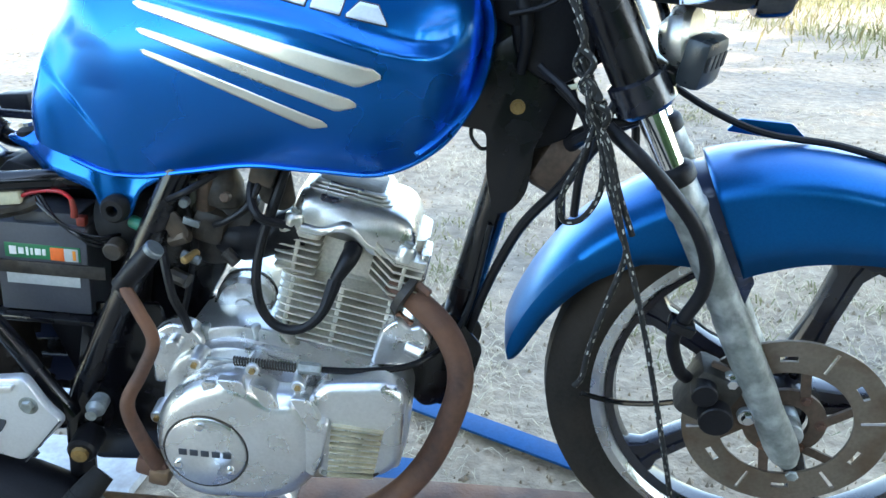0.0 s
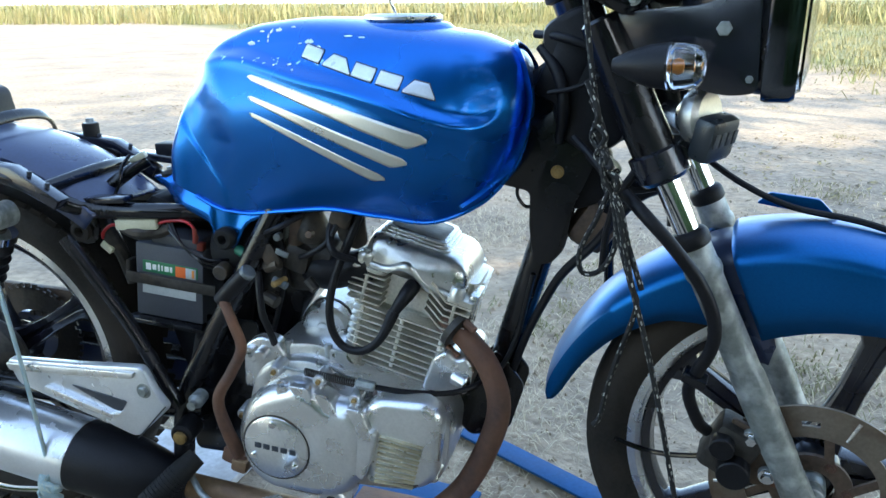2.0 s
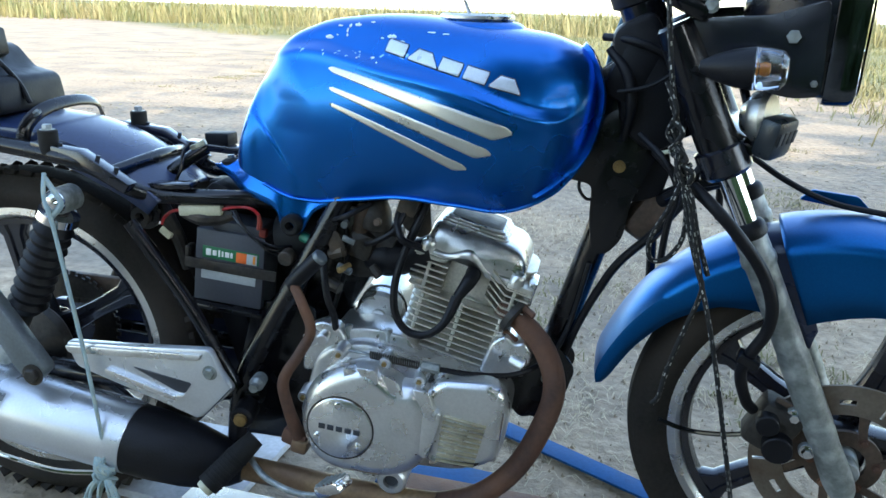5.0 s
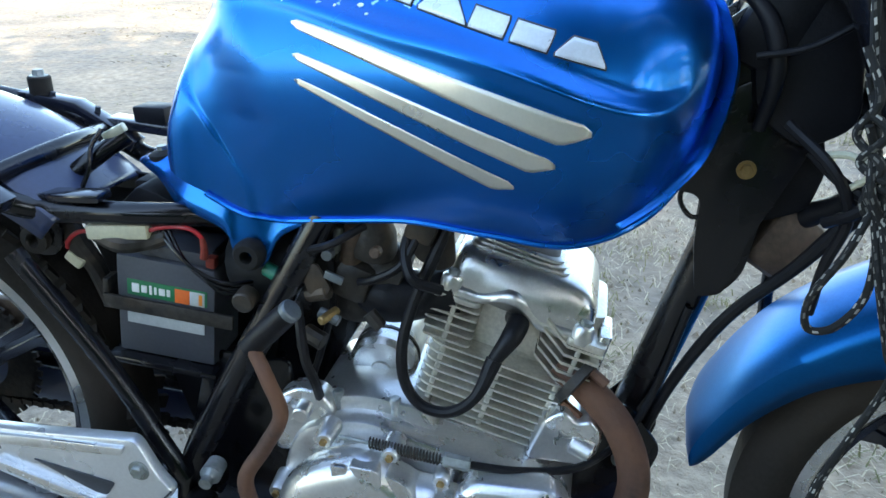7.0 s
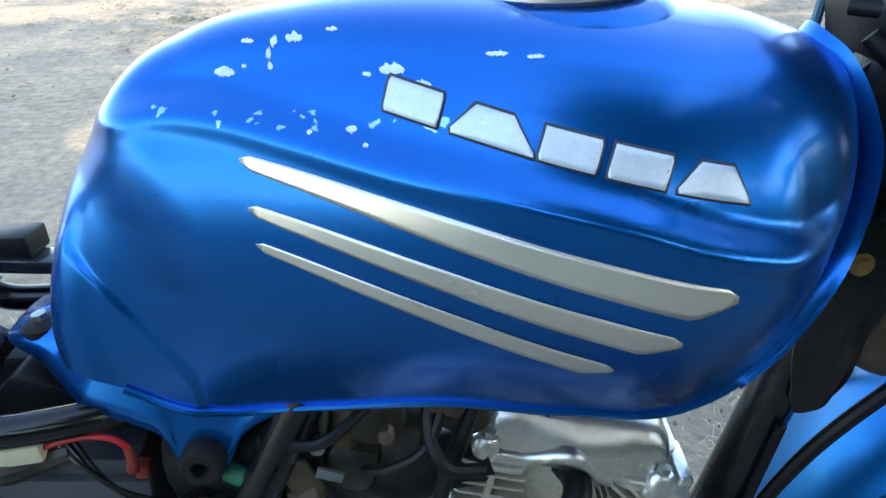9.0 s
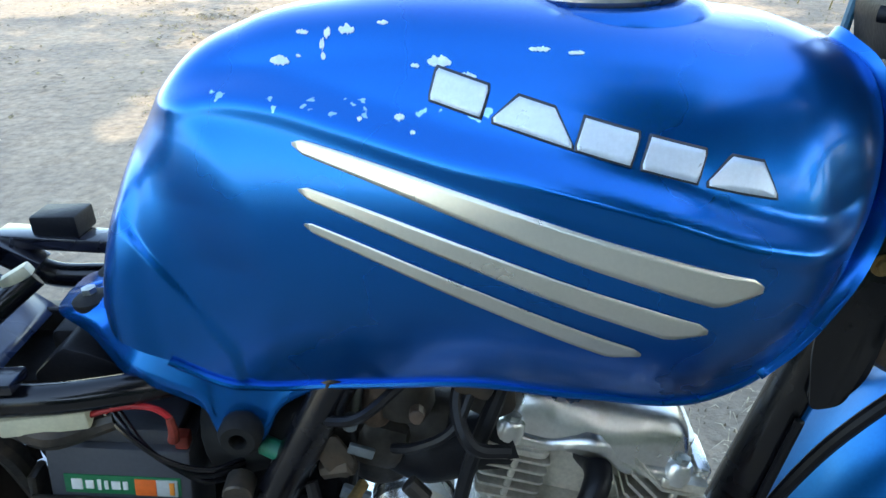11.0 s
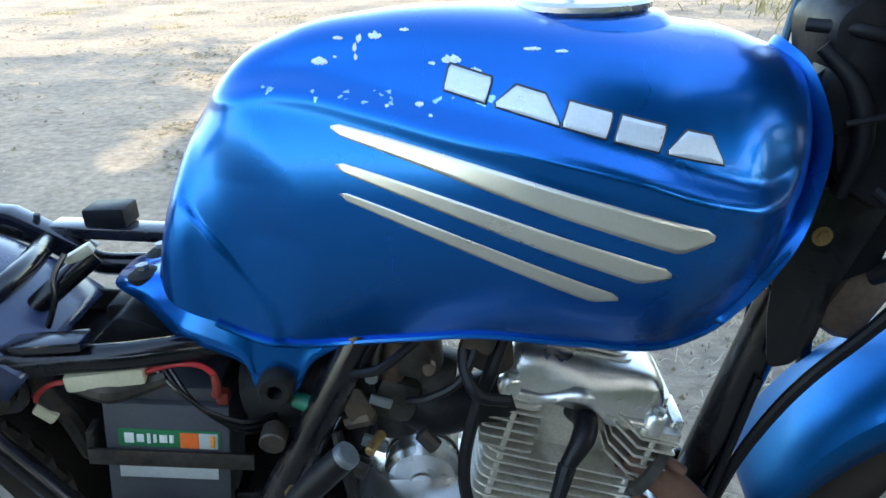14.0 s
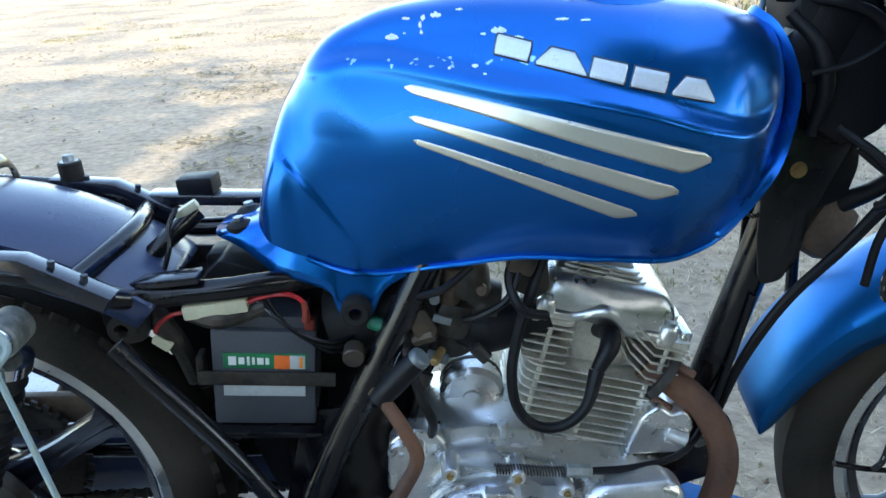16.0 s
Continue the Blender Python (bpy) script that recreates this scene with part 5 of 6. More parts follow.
def rocker_cover():
    """A cast lid: its face leans inwards and its front corner falls away; a nose swells above the plug."""
    mine = bmesh.new()
    rows = []
    n = 96
    for lvl, (h, xl, xr, yh, e) in enumerate(((0.0, -0.077, 0.072, 0.080, 0.26), (0.168, -0.077, 0.072, 0.080, 0.26), (0.180, -0.0765, 0.070, 0.079, 0.26), (0.190, -0.0755, 0.066, 0.0765, 0.26), (0.199, -0.074, 0.059, 0.0725, 0.28), (0.2035, -0.071, 0.053, 0.068, 0.30), (0.2055, -0.064, 0.044, 0.060, 0.34), (0.2055, -0.02, -0.018, 0.001, 0.4))):
        ring = []
        for k in range(n):
            a = 2 * math.pi * k / n
            cx, sy = math.copysign(abs(math.cos(a)) ** e, math.cos(a)), math.copysign(abs(math.sin(a)) ** e, math.sin(a))
            x, y = (xl + xr) / 2 + (xr - xl) / 2 * cx, yh * sy
            side = ease(0.5, 0.95, abs(sy))
            z = h
            if lvl == 0:
                z = 0.158 + (cover_low(x) - 0.158) * side
            elif lvl <= 2:
                z = max(h, 0.158 + (cover_low(x) + 0.003 * lvl - 0.158) * side)
            elif lvl == 3:
                z = max(h, 0.158 + (cover_low(x) + 0.009 - 0.158) * side)
            nose = 0.012 * math.exp(-((x + 0.009) / 0.018) ** 2) * side * (1.0, 1.0, 1.0, 0.55, 0.1, 0, 0, 0)[lvl]
            ring.append(mine.verts.new(CYL @ Vector((x, y + math.copysign(nose, sy), z))))
        rows.append(ring)
    for a, b in zip(rows, rows[1:]):
        for k in range(n):
            mine.faces.new((a[k], a[(k + 1) % n], b[(k + 1) % n], b[k]))
    mine.faces.new(rows[0]), mine.faces.new(rows[-1])
    return mine


cover = part("rocker_cover", rocker_cover(), POLISHED, bike, "shiny cast aluminium rocker cover", 50)
for k, h in enumerate((0.2055, 0.2098, 0.2140)):
    part("cover_rib", cyl_plate(h, h + 0.0032, -0.066 + 0.003 * k, 0.034 - 0.004 * k, -0.056 + k * 0.003, 0.056, 0.016, 0.001), POLISHED, cover)
part("cover_top", cyl_plate(0.200, 0.2175, -0.058, 0.022, -0.044, 0.050, 0.016, 0.003), DARK, cover)
for x, y, h in ((-0.070, -0.078, 0.158), (0.062, -0.079, 0.152), (-0.070, 0.078, 0.158), (0.062, 0.079, 0.152)):
    boss = part("cover_boss", lathe([(0, 0), (0.0105, 0), (0.011, 0.004), (0.010, 0.017), (0.0075, 0.020), (0, 0.020)], CYL @ Matrix.Translation((x, y, h)), 20), POLISHED, cover)
    part("cover_bolt", lathe([(0, 0.020), (0.0055, 0.020), (0.0055, 0.025), (0, 0.0255)], CYL @ Matrix.Translation((x, y, h)), 6), GALV, boss)
part("head_side_plate", cyl_plate(0.112, 0.165, 0.078, 0.090, -0.076, -0.02, 0.006, 0.002), ALU, cover)
for side in (-1, 1):
    bm = bmesh.new()
    rows = []
    for k in range(49):
        x = -0.072 + 0.137 * k / 48
        y = side * (0.0795 + 0.012 * math.exp(-((x + 0.009) / 0.018) ** 2))
        z = cover_low(x)
        rows.append([bm.verts.new(CYL @ Vector((x, y + side * dy, z + dz))) for dy, dz in ((-0.006, -0.005), (0.0015, -0.0055), (0.0048, -0.002), (0.0048, 0.0040), (0.0010, 0.0075), (-0.006, 0.008))])
    for a, b in zip(rows, rows[1:]):
        for k in range(6):
            bm.faces.new((a[k], a[(k + 1) % 6], b[(k + 1) % 6], b[k]))
    bm.faces.new(rows[0]), bm.faces.new(rows[-1])
    part("cover_lip", bm, POLISHED, cover, "", 50)
# spark plug and lead
q = CYL @ Vector((-0.002, -0.050, 0.140))
tip = CYL @ Vector((0.010, -0.100, 0.150))
plug = part("spark_plug_boot", tube([q, CYL @ Vector((0.002, -0.082, 0.150)), CYL @ Vector((0.0, -0.102, 0.142)), CYL @ Vector((-0.008, -0.114, 0.116))], [0.0105, 0.0118, 0.0112, 0.0075], 14), MATT_BLACK, bike, "black rubber spark plug cap")
part("plug_recess", cyl_plate(0.104, 0.162, -0.036, 0.032, -0.0545, -0.050, 0.016), ALU_FIN, plug)
e0 = CYL @ Vector((-0.008, -0.114, 0.116))
part("plug_lead", tube([e0, (-0.182, -0.076, 0.432), (-0.208, -0.078, 0.411), (-0.238, -0.076, 0.413), (-0.257, -0.072, 0.437), (-0.261, -0.066, 0.476), (-0.252, -0.056, 0.520), (-0.236, -0.046, 0.562), (-0.213, -0.033, 0.62)], [0.009, 0.0062, 0.0060, 0.0060, 0.0060, 0.0060, 0.006, 0.007, 0.005], 10), MATT_BLACK, plug)
# crankcase
case = part("crankcase", prism(rounded([(-0.375, 0.215), (-0.40, 0.30), (-0.375, 0.37), (-0.30, 0.392), (-0.235, 0.372), (-0.115, 0.345), (-0.075, 0.315), (-0.085, 0.225), (-0.14, 0.19), (-0.30, 0.185)], 0.03), -0.085, 0.10, 0.008), ALU, bike, "cast aluminium crankcase")
part("upper_case", prism(rounded([(-0.385, 0.345), (-0.365, 0.395), (-0.30, 0.405), (-0.24, 0.395), (-0.22, 0.36), (-0.24, 0.33), (-0.35, 0.33)], 0.015), -0.06, 0.075, 0.006), ALU, case)
clutch = part("clutch_cover", prism(rounded([(-0.381, 0.225), (-0.392, 0.285), (-0.377, 0.330), (-0.345, 0.362), (-0.290, 0.380), (-0.262, 0.372), (-0.240, 0.352), (-0.205, 0.352), (-0.186, 0.325), (-0.187, 0.240), (-0.215, 0.205), (-0.26, 0.190), (-0.345, 0.196)], 0.024), -0.144, -0.088, 0.026, segs=6), ALU, bike, "bright aluminium clutch cover with round inspection lid", 60)
mc = along((-0.322, -0.139, 0.275), (-0.322, -1, 0.275))
lid = part("inspection_lid", lathe([(0.0, 0), (0.049, 0), (0.0500, 0.003), (0.0495, 0.0065), (0.047, 0.0080), (0.0, 0.0092)], mc, 64), ALU, clutch)
part("lid_groove", lathe([(0.0500, 0.002), (0.0525, 0.002), (0.0525, 0.0053), (0.0500, 0.0053)], mc, 64, closed=True), DARK, lid)
for a in (92, 205, 318):
    p = mc @ Vector((0.046 * math.cos(radians(a)), 0, 0.012))
    c = Vector((-0.322 + 0.039 * math.cos(radians(a)), -0.1470, 0.275 + 0.039 * math.sin(radians(a))))
    screw = part("lid_screw", lathe([(0, -0.001), (0.0055, -0.001), (0.0052, 0.003), (0.003, 0.004), (0, 0.004)], along(c, c + Vector((0, -1, 0))), 16), CHROME, lid)
for k in range(5):
    part("lid_mark", box((-0.349 + k * 0.0135, -0.1482, 0.2775 - k * 0.0012), (0.0100, 0.0014, 0.0085), pose(0, 0, 0, 0, 5, 0), 0.0004), DARK_INK, lid)
# right front cover with ribbed grille
ff = part("generator_cover", prism(rounded([(-0.198, 0.340), (-0.176, 0.362), (-0.098, 0.366), (-0.078, 0.345), (-0.088, 0.245), (-0.112, 0.226), (-0.190, 0.226)], 0.016), -0.129, -0.086, 0.018, segs=5), ALU, bike, "", 60)
part("grille_bed", prism(rounded([(-0.170, 0.312), (-0.101, 0.298), (-0.110, 0.236), (-0.124, 0.226), (-0.184, 0.228)], 0.014), -0.1285, -0.120, 0.003), DARK, ff)
for k in range(9):
    z = 0.3085 - k * 0.0088
    part("grille_rib", box((-0.1365 - 0.0016 * k, -0.1305, z - 0.004), (0.064 - 0.0008 * k, 0.009, 0.0027), pose(0, 0, 0, 0, 9 - 0.8 * k, 0), 0.001), GRILLE, ff)
for x, z, y0, gold in ((-0.173, 0.328, -0.122, 0), (-0.097, 0.286, -0.118, 0), (-0.208, 0.353, -0.120, 1), (-0.261, 0.376, -0.120, 1), (-0.334, 0.378, -0.112, 1), (-0.098, 0.240, -0.112, 1), (-0.392, 0.300, -0.112, 1), (-0.182, 0.236, -0.126, 0), (-0.290, 0.190, -0.118, 0)):
    boss = part("case_boss", lathe([(0, -0.030), (0.0115, -0.030), (0.0090, -0.002), (0.0075, 0), (0, 0)], along((x, y0, z), (x, y0 - 1, z)), 20), ALU, clutch if x < -0.19 else ff)
    hexbolt((x, y0, z), (0, -1, 0), 0.0042, 0.004, BRASS if gold else GALV, boss, "case_bolt", False)
# raised ribs that run from the rim of the cover up to its bosses
for a, b, c in (((-0.262, 0.372), (-0.236, 0.360), (-0.214, 0.312)), ((-0.214, 0.352), (-0.190, 0.350), (-0.172, 0.300)), ((-0.300, 0.376), (-0.268, 0.374), (-0.262, 0.348))):
    part("cover_facet", prism(rounded([a, b, c, (c[0] - 0.020, c[1] + 0.004)], 0.006), -0.1415, -0.110, 0.012, segs=4), ALU, clutch, "", 60)
part("cover_step", prism(rounded([(-0.197, 0.322), (-0.168, 0.318), (-0.178, 0.275), (-0.192, 0.236), (-0.205, 0.246), (-0.200, 0.290)], 0.010), -0.141, -0.10, 0.010, segs=4), ALU, clutch, "", 60)
drain = part("oil_plug", lathe([(0, 0), (0.021, 0), (0.023, 0.004), (0.023, 0.050), (0.020, 0.054), (0.012, 0.054), (0.011, 0.046), (0, 0.046)], along((-0.247, -0.075, 0.186), (-0.247, -0.2, 0.180)), 28), ALU, clutch)
part("plug_core", lathe([(0, 0.046), (0.0108, 0.046), (0.0108, 0.0485), (0, 0.0485)], along((-0.247, -0.075, 0.186), (-0.247, -0.2, 0.180)), 16), DARK_INK, drain)
# clutch lever and cable spring along the top of the cover
part("clutch_arm", prism(rounded([(-0.318, 0.372), (-0.300, 0.372), (-0.303, 0.345), (-0.315, 0.345)], 0.004), -0.140, -0.134, 0.001), ALU, clutch)
part("cable_rod", rod((-0.318, -0.112, 0.388), (-0.185, -0.108, 0.372), 0.0022), GALV, clutch)
pts = []
for k in range(181):
    a, t = k / 8 * 2 * math.pi, k / 180
    pts.append((-0.285 + 0.075 * t, -0.111 + 0.0052 * math.cos(a), 0.3845 - 0.009 * t + 0.0052 * math.sin(a)))
part("return_spring", tube(pts, 0.0011, 6, 1), DARK, clutch)
part("cable_adjuster", rod((-0.208, -0.109, 0.3755), (-0.180, -0.108, 0.372), 0.0075, 6), GALV, clutch)
part("clutch_cable", tube([(-0.185, -0.108, 0.372), (-0.13, -0.096, 0.364), (-0.07, -0.070, 0.360), (-0.025, -0.020, 0.372), (0.000, 0.000, 0.42), (0.022, 0.000, 0.52)], 0.0042, 8), MATT_BLACK, bike)
# tensioner block in front of the barrel
part("tensioner", prism(rounded([(-0.132, 0.345), (-0.112, 0.400), (-0.092, 0.412), (-0.078, 0.398), (-0.064, 0.404), (-0.050, 0.385), (-0.060, 0.345)], 0.012), -0.052, 0.06, 0.010, segs=4), ALU, case)
part("tensioner_cap", rod((-0.082, -0.048, 0.372), (-0.060, -0.056, 0.366), 0.011), ALU, case)
# starter motor behind the barrel
ms = along((-0.304, 0.160, 0.424), (-0.304, -0.003, 0.400))
starter = part("starter_motor", lathe([(0, 0), (0.036, 0), (0.038, 0.006), (0.038, 0.140), (0.0395, 0.142), (0.0395, 0.150), (0.034, 0.157), (0.012, 0.160), (0.011, 0.163), (0, 0.163)], ms, 40), ALU, bike, "cylindrical aluminium starter motor")
part("starter_band", lathe([(0.0382, 0.126), (0.0392, 0.127), (0.0392, 0.131), (0.0382, 0.132)], ms, 40, closed=True), DARK, starter)
for x in (-0.336, -0.272):
    part("stud", rod((x, -0.055, 0.375), (x, -0.055, 0.404), 0.0062, 12), GALV, case)
ear = part("case_ear", prism(rounded([(-0.408, 0.325), (-0.402, 0.396), (-0.378, 0.412), (-0.350, 0.408), (-0.335, 0.385), (-0.35, 0.33)], 0.010), -0.072, -0.045, 0.004, segs=3), ALU, case)
part("ear_eye", lathe([(0.005, 0), (0.0125, 0), (0.0135, 0.008), (0.0115, 0.011), (0.005, 0.011), (0.005, 0.006)], along((-0.390, -0.068, 0.384), (-0.390, -1, 0.384)), 24, closed=True), ALU, ear)
part("gear_sensor", rod((-0.368, -0.07, 0.390), (-0.368, -0.090, 0.388), 0.0095), ALU, case)
# carburettor, intake and airbox boot: dark, oily clutter
carb = part("carburettor", rod((-0.345, 0.0, 0.545), (-0.275, 0.0, 0.520), 0.034), DARK, bike, "grimy carburettor")
part("carb_bowl", lathe([(0, 0), (0.026, 0.0), (0.030, 0.006), (0.030, 0.034), (0.034, 0.038), (0, 0.04)], Matrix.Translation((-0.326, 0.004, 0.472)), 28), DARK, carb)
part("carb_body", box((-0.322, -0.020, 0.528), (0.044, 0.05, 0.046), pose(0, 0, 0, 0, 18, 0), 0.012), DARK, carb)
part("slide_barrel", rod((-0.327, -0.030, 0.538), (-0.318, -0.030, 0.590), 0.012, 16), BROWN_STEEL, carb)
part("slide_barrel", rod((-0.343, -0.026, 0.545), (-0.337, -0.026, 0.585), 0.006, 12), GALV, carb)
for p, q, r, material in (((-0.366, -0.050, 0.515), (-0.342, -0.055, 0.524), 0.009, DARK), ((-0.352, -0.058, 0.500), (-0.330, -0.060, 0.492), 0.006, SLATE_ALLOY), ((-0.385, -0.045, 0.560), (-0.362, -0.050, 0.572), 0.005, DARK), ((-0.300, -0.052, 0.502), (-0.286, -0.056, 0.488), 0.008, DARK), ((-0.372, -0.05, 0.470), (-0.350, -0.055, 0.462), 0.010, DARK), ((-0.340, -0.050, 0.566), (-0.340, -0.062, 0.566), 0.006, SLATE_ALLOY), ((-0.290, -0.050, 0.572), (-0.290, -0.062, 0.574), 0.006, BROWN_STEEL)):
    part("carb_fitting", rod(p, q, r, 10, 0.001), material, carb)
part("carb_linkage", prism(rounded([(-0.372, 0.548), (-0.352, 0.556), (-0.338, 0.530), (-0.346, 0.512), (-0.362, 0.520)], 0.005), -0.060, -0.056, 0.001), DARK, carb)
part("carb_top", lathe([(0, 0), (0.024, 0), (0.026, 0.008), (0.021, 0.03), (0.012, 0.045), (0, 0.05)], along((-0.305, -0.02, 0.555), (-0.295, -0.02, 0.61)), 24), DARK, carb)
part("carb_screw", rod((-0.335, -0.05, 0.50), (-0.345, -0.075, 0.498), 0.005, 8), BRASS, carb)
part("choke_tab", box((-0.333, -0.062, 0.543), (0.020, 0.004, 0.009), pose(0, 0, 0, 0, 20, 0), 0.001), SLATE_ALLOY, carb)
part("intake_boot", tube([(-0.312, -0.01, 0.512), (-0.284, -0.014, 0.506), (-0.250, -0.012, 0.510), (-0.215, -0.01, 0.520)], [0.026, 0.030, 0.026, 0.028], 20), MATT_BLACK, bike)
part("heat_shield", prism(rounded([(-0.262, 0.60), (-0.218, 0.61), (-0.214, 0.555), (-0.232, 0.545), (-0.258, 0.56)], 0.008), -0.030, -0.024, 0.001), DARK, bike)
# black plates added to fill the nearly black space behind the seat pillar
part("pivot_filler_plate", prism(rounded([(-0.500, 0.42), (-0.400, 0.42), (-0.388, 0.30), (-0.405, 0.175), (-0.530, 0.175), (-0.540, 0.28)], 0.012), -0.035, -0.028, 0.002), BLACK, bike)
part("dark_filler_plate", prism(rounded([(-0.470, 0.60), (-0.320, 0.595), (-0.330, 0.45), (-0.365, 0.39), (-0.40, 0.255), (-0.51, 0.25), (-0.462, 0.41)], 0.012), 0.045, 0.060, 0.003), BLACK, bike)
part("airbox_duct", tube([(-0.345, -0.01, 0.545), (-0.40, -0.01, 0.535), (-0.45, 0.0, 0.52)], [0.034, 0.038, 0.045], 20), RUBBER, bike)
part("airbox", prism(rounded([(-0.615, 0.56), (-0.455, 0.60), (-0.43, 0.47), (-0.46, 0.345), (-0.55, 0.33), (-0.60, 0.42)], 0.02), 0.03, 0.10, 0.008), MATT_BLACK, bike)
part("rear_inner_guard", prism(rounded([(-0.60, 0.60), (-0.565, 0.60), (-0.545, 0.42), (-0.535, 0.27), (-0.56, 0.26), (-0.60, 0.40)], 0.01), 0.02, 0.06, 0.004), MATT_BLACK, bike)
part("fuel_tap", box((-0.245, -0.04, 0.600), (0.03, 0.03, 0.03), pose(0, 0, 0, 0, 20, 0), 0.005), DARK, bike)
for k, pts in enumerate(([(-0.245, -0.045, 0.60), (-0.262, -0.062, 0.565), (-0.290, -0.060, 0.545), (-0.31, -0.05, 0.535)], [(-0.36, -0.03, 0.60), (-0.345, -0.04, 0.555), (-0.345, -0.035, 0.50), (-0.362, -0.03, 0.44), (-0.375, -0.03, 0.40)], [(-0.30, -0.055, 0.60), (-0.33, -0.075, 0.585), (-0.36, -0.06, 0.57)], [(-0.375, -0.06, 0.51), (-0.36, -0.085, 0.46), (-0.35, -0.085, 0.43), (-0.355, -0.06, 0.39)], [(-0.24, -0.03, 0.62), (-0.26, -0.05, 0.585), (-0.25, -0.07, 0.555), (-0.222, -0.06, 0.54)])):
    part("fuel_hose" if k < 2 else "wire", tube(pts, 0.0042 if k < 3 else 0.0055, 8), MATT_BLACK, bike)
part("green_plug", rod((-0.412, -0.050, 0.540), (-0.390, -0.055, 0.532), 0.008, 12), GREEN_WIRE, bike)
part("coil_bolt", rod((-0.43, -0.055, 0.51), (-0.43, -0.075, 0.508), 0.012, 12), DARK, bike)

# ---- exhaust ----
pipe("exhaust_header", [(-0.104, -0.016, 0.448), (-0.070, -0.027, 0.426), (-0.032, -0.041, 0.388), (-0.014, -0.052, 0.335), (-0.027, -0.062, 0.275), (-0.062, -0.076, 0.205), (-0.115, -0.094, 0.160), (-0.18, -0.108, 0.142)], 0.0172, RUST, n=10, seg=18, label="rusty brown exhaust header pipe")
pipe("exhaust_link", [(-0.18, -0.11, 0.142), (-0.26, -0.112, 0.143), (-0.36, -0.115, 0.152), (-0.46, -0.122, 0.165), (-0.55, -0.130, 0.180)], 0.0195, TAN_PIPE, n=8, seg=18, label="tan heat-stained exhaust pipe")
part("exhaust_flange", lathe([(0.018, 0), (0.030, 0.0), (0.031, 0.010), (0.020, 0.012)], along((-0.086, -0.021, 0.438), (-0.055, -0.034, 0.418)), 24), DARK, bike)
for d in (-1, 1):
    part("flange_bolt", rod((-0.084 + d * 0.012, -0.032, 0.432 + d * 0.022), (-0.064 + d * 0.012, -0.040, 0.420 + d * 0.022), 0.0055, 6), RUST, bike)
mm = along((-0.585, -0.132, 0.186), (-1.15, -0.150, 0.290))
muf = part("muffler", lathe([(0.0, 0.075), (0.050, 0.078), (0.057, 0.086), (0.058, 0.12), (0.060, 0.40), (0.056, 0.46), (0.03, 0.49), (0, 0.49)], mm, 48), SILVER_PAINT, bike, "silver painted muffler with black front cone")
part("muffler_cone", lathe([(0.020, -0.10), (0.030, -0.085), (0.042, -0.055), (0.051, -0.01), (0.0555, 0.04), (0.0565, 0.10), (0.0, 0.10)], mm, 48), MATT_BLACK, muf)
part("muffler_strap", prism(rounded([(-0.905, 0.335), (-0.865, 0.32), (-0.865, 0.25), (-0.875, 0.21), (-0.92, 0.20), (-0.93, 0.30)], 0.012), -0.206, -0.199, 0.002), SILVER_PAINT, muf)
hexbolt((-0.900, -0.206, 0.270), (0, -1, 0), 0.012, 0.006, GALV, muf)
part("muffler_seam", tube([(-0.71, -0.165, 0.150), (-0.78, -0.185, 0.156), (-0.86, -0.19, 0.172), (-0.98, -0.19, 0.20)], 0.004, 8), CHROME, muf)

# ---- foot controls ----
stand["at"] = Matrix.Translation((0.016, 0, 0.010))
hang = part("footrest_hanger", prism(rounded([(-0.768, 0.366), (-0.640, 0.372), (-0.530, 0.380), (-0.512, 0.340), (-0.494, 0.318), (-0.553, 0.262), (-0.60, 0.278), (-0.752, 0.326)], 0.010), -0.168, -0.152, 0.004), SILVER_PAINT, bike, "silver alloy footrest hanger plate")
# slot drawn as a dark inlay, coloured for the shade within it
part("hanger_slot_shade", prism(rounded([(-0.655, 0.338), (-0.560, 0.322), (-0.572, 0.304), (-0.585, 0.306)], 0.005), -0.1695, -0.160, 0.001), DARK_INK, hang)
part("hanger_ridge", prism(rounded([(-0.70, 0.332), (-0.59, 0.300), (-0.572, 0.302), (-0.585, 0.292), (-0.70, 0.322)], 0.004), -0.174, -0.166, 0.002), ALU, hang)
part("hanger_ridge", prism(rounded([(-0.765, 0.362), (-0.64, 0.368), (-0.54, 0.372), (-0.545, 0.362), (-0.64, 0.356), (-0.76, 0.350)], 0.004), -0.173, -0.166, 0.002), ALU, hang)
hexbolt((-0.530, -0.168, 0.343), (0, -1, 0), 0.008, 0.006, GALV, hang)
part("hanger_gap", prism([(-0.551, 0.263), (-0.549, 0.263), (-0.497, 0.320), (-0.499, 0.321)], -0.1695, -0.166, 0.0), DARK_INK, hang)
stand["at"] = AS_DRAWN
part("muffler_bracket", prism(rounded([(-0.895, 0.445), (-0.862, 0.455), (-0.775, 0.330), (-0.800, 0.305), (-0.83, 0.325)], 0.010), -0.185, -0.160, 0.004), SLATE_ALLOY, bike, "grey alloy bracket")
hexbolt((-0.80, -0.186, 0.322), (0, -1, 0), 0.012, 0.008, DARK, bike, "bracket_nut")
peg = part("footpeg", tube([(-0.462, -0.135, 0.232), (-0.482, -0.160, 0.212), (-0.515, -0.195, 0.178)], [0.015, 0.0185, 0.0185], 16, 4), RUBBER, bike, "black ribbed rubber footpeg")
part("peg_tip", tube([(-0.513, -0.193, 0.180), (-0.520, -0.200, 0.173)], [0.015, 0.013], 14, 2), CREAM, peg)
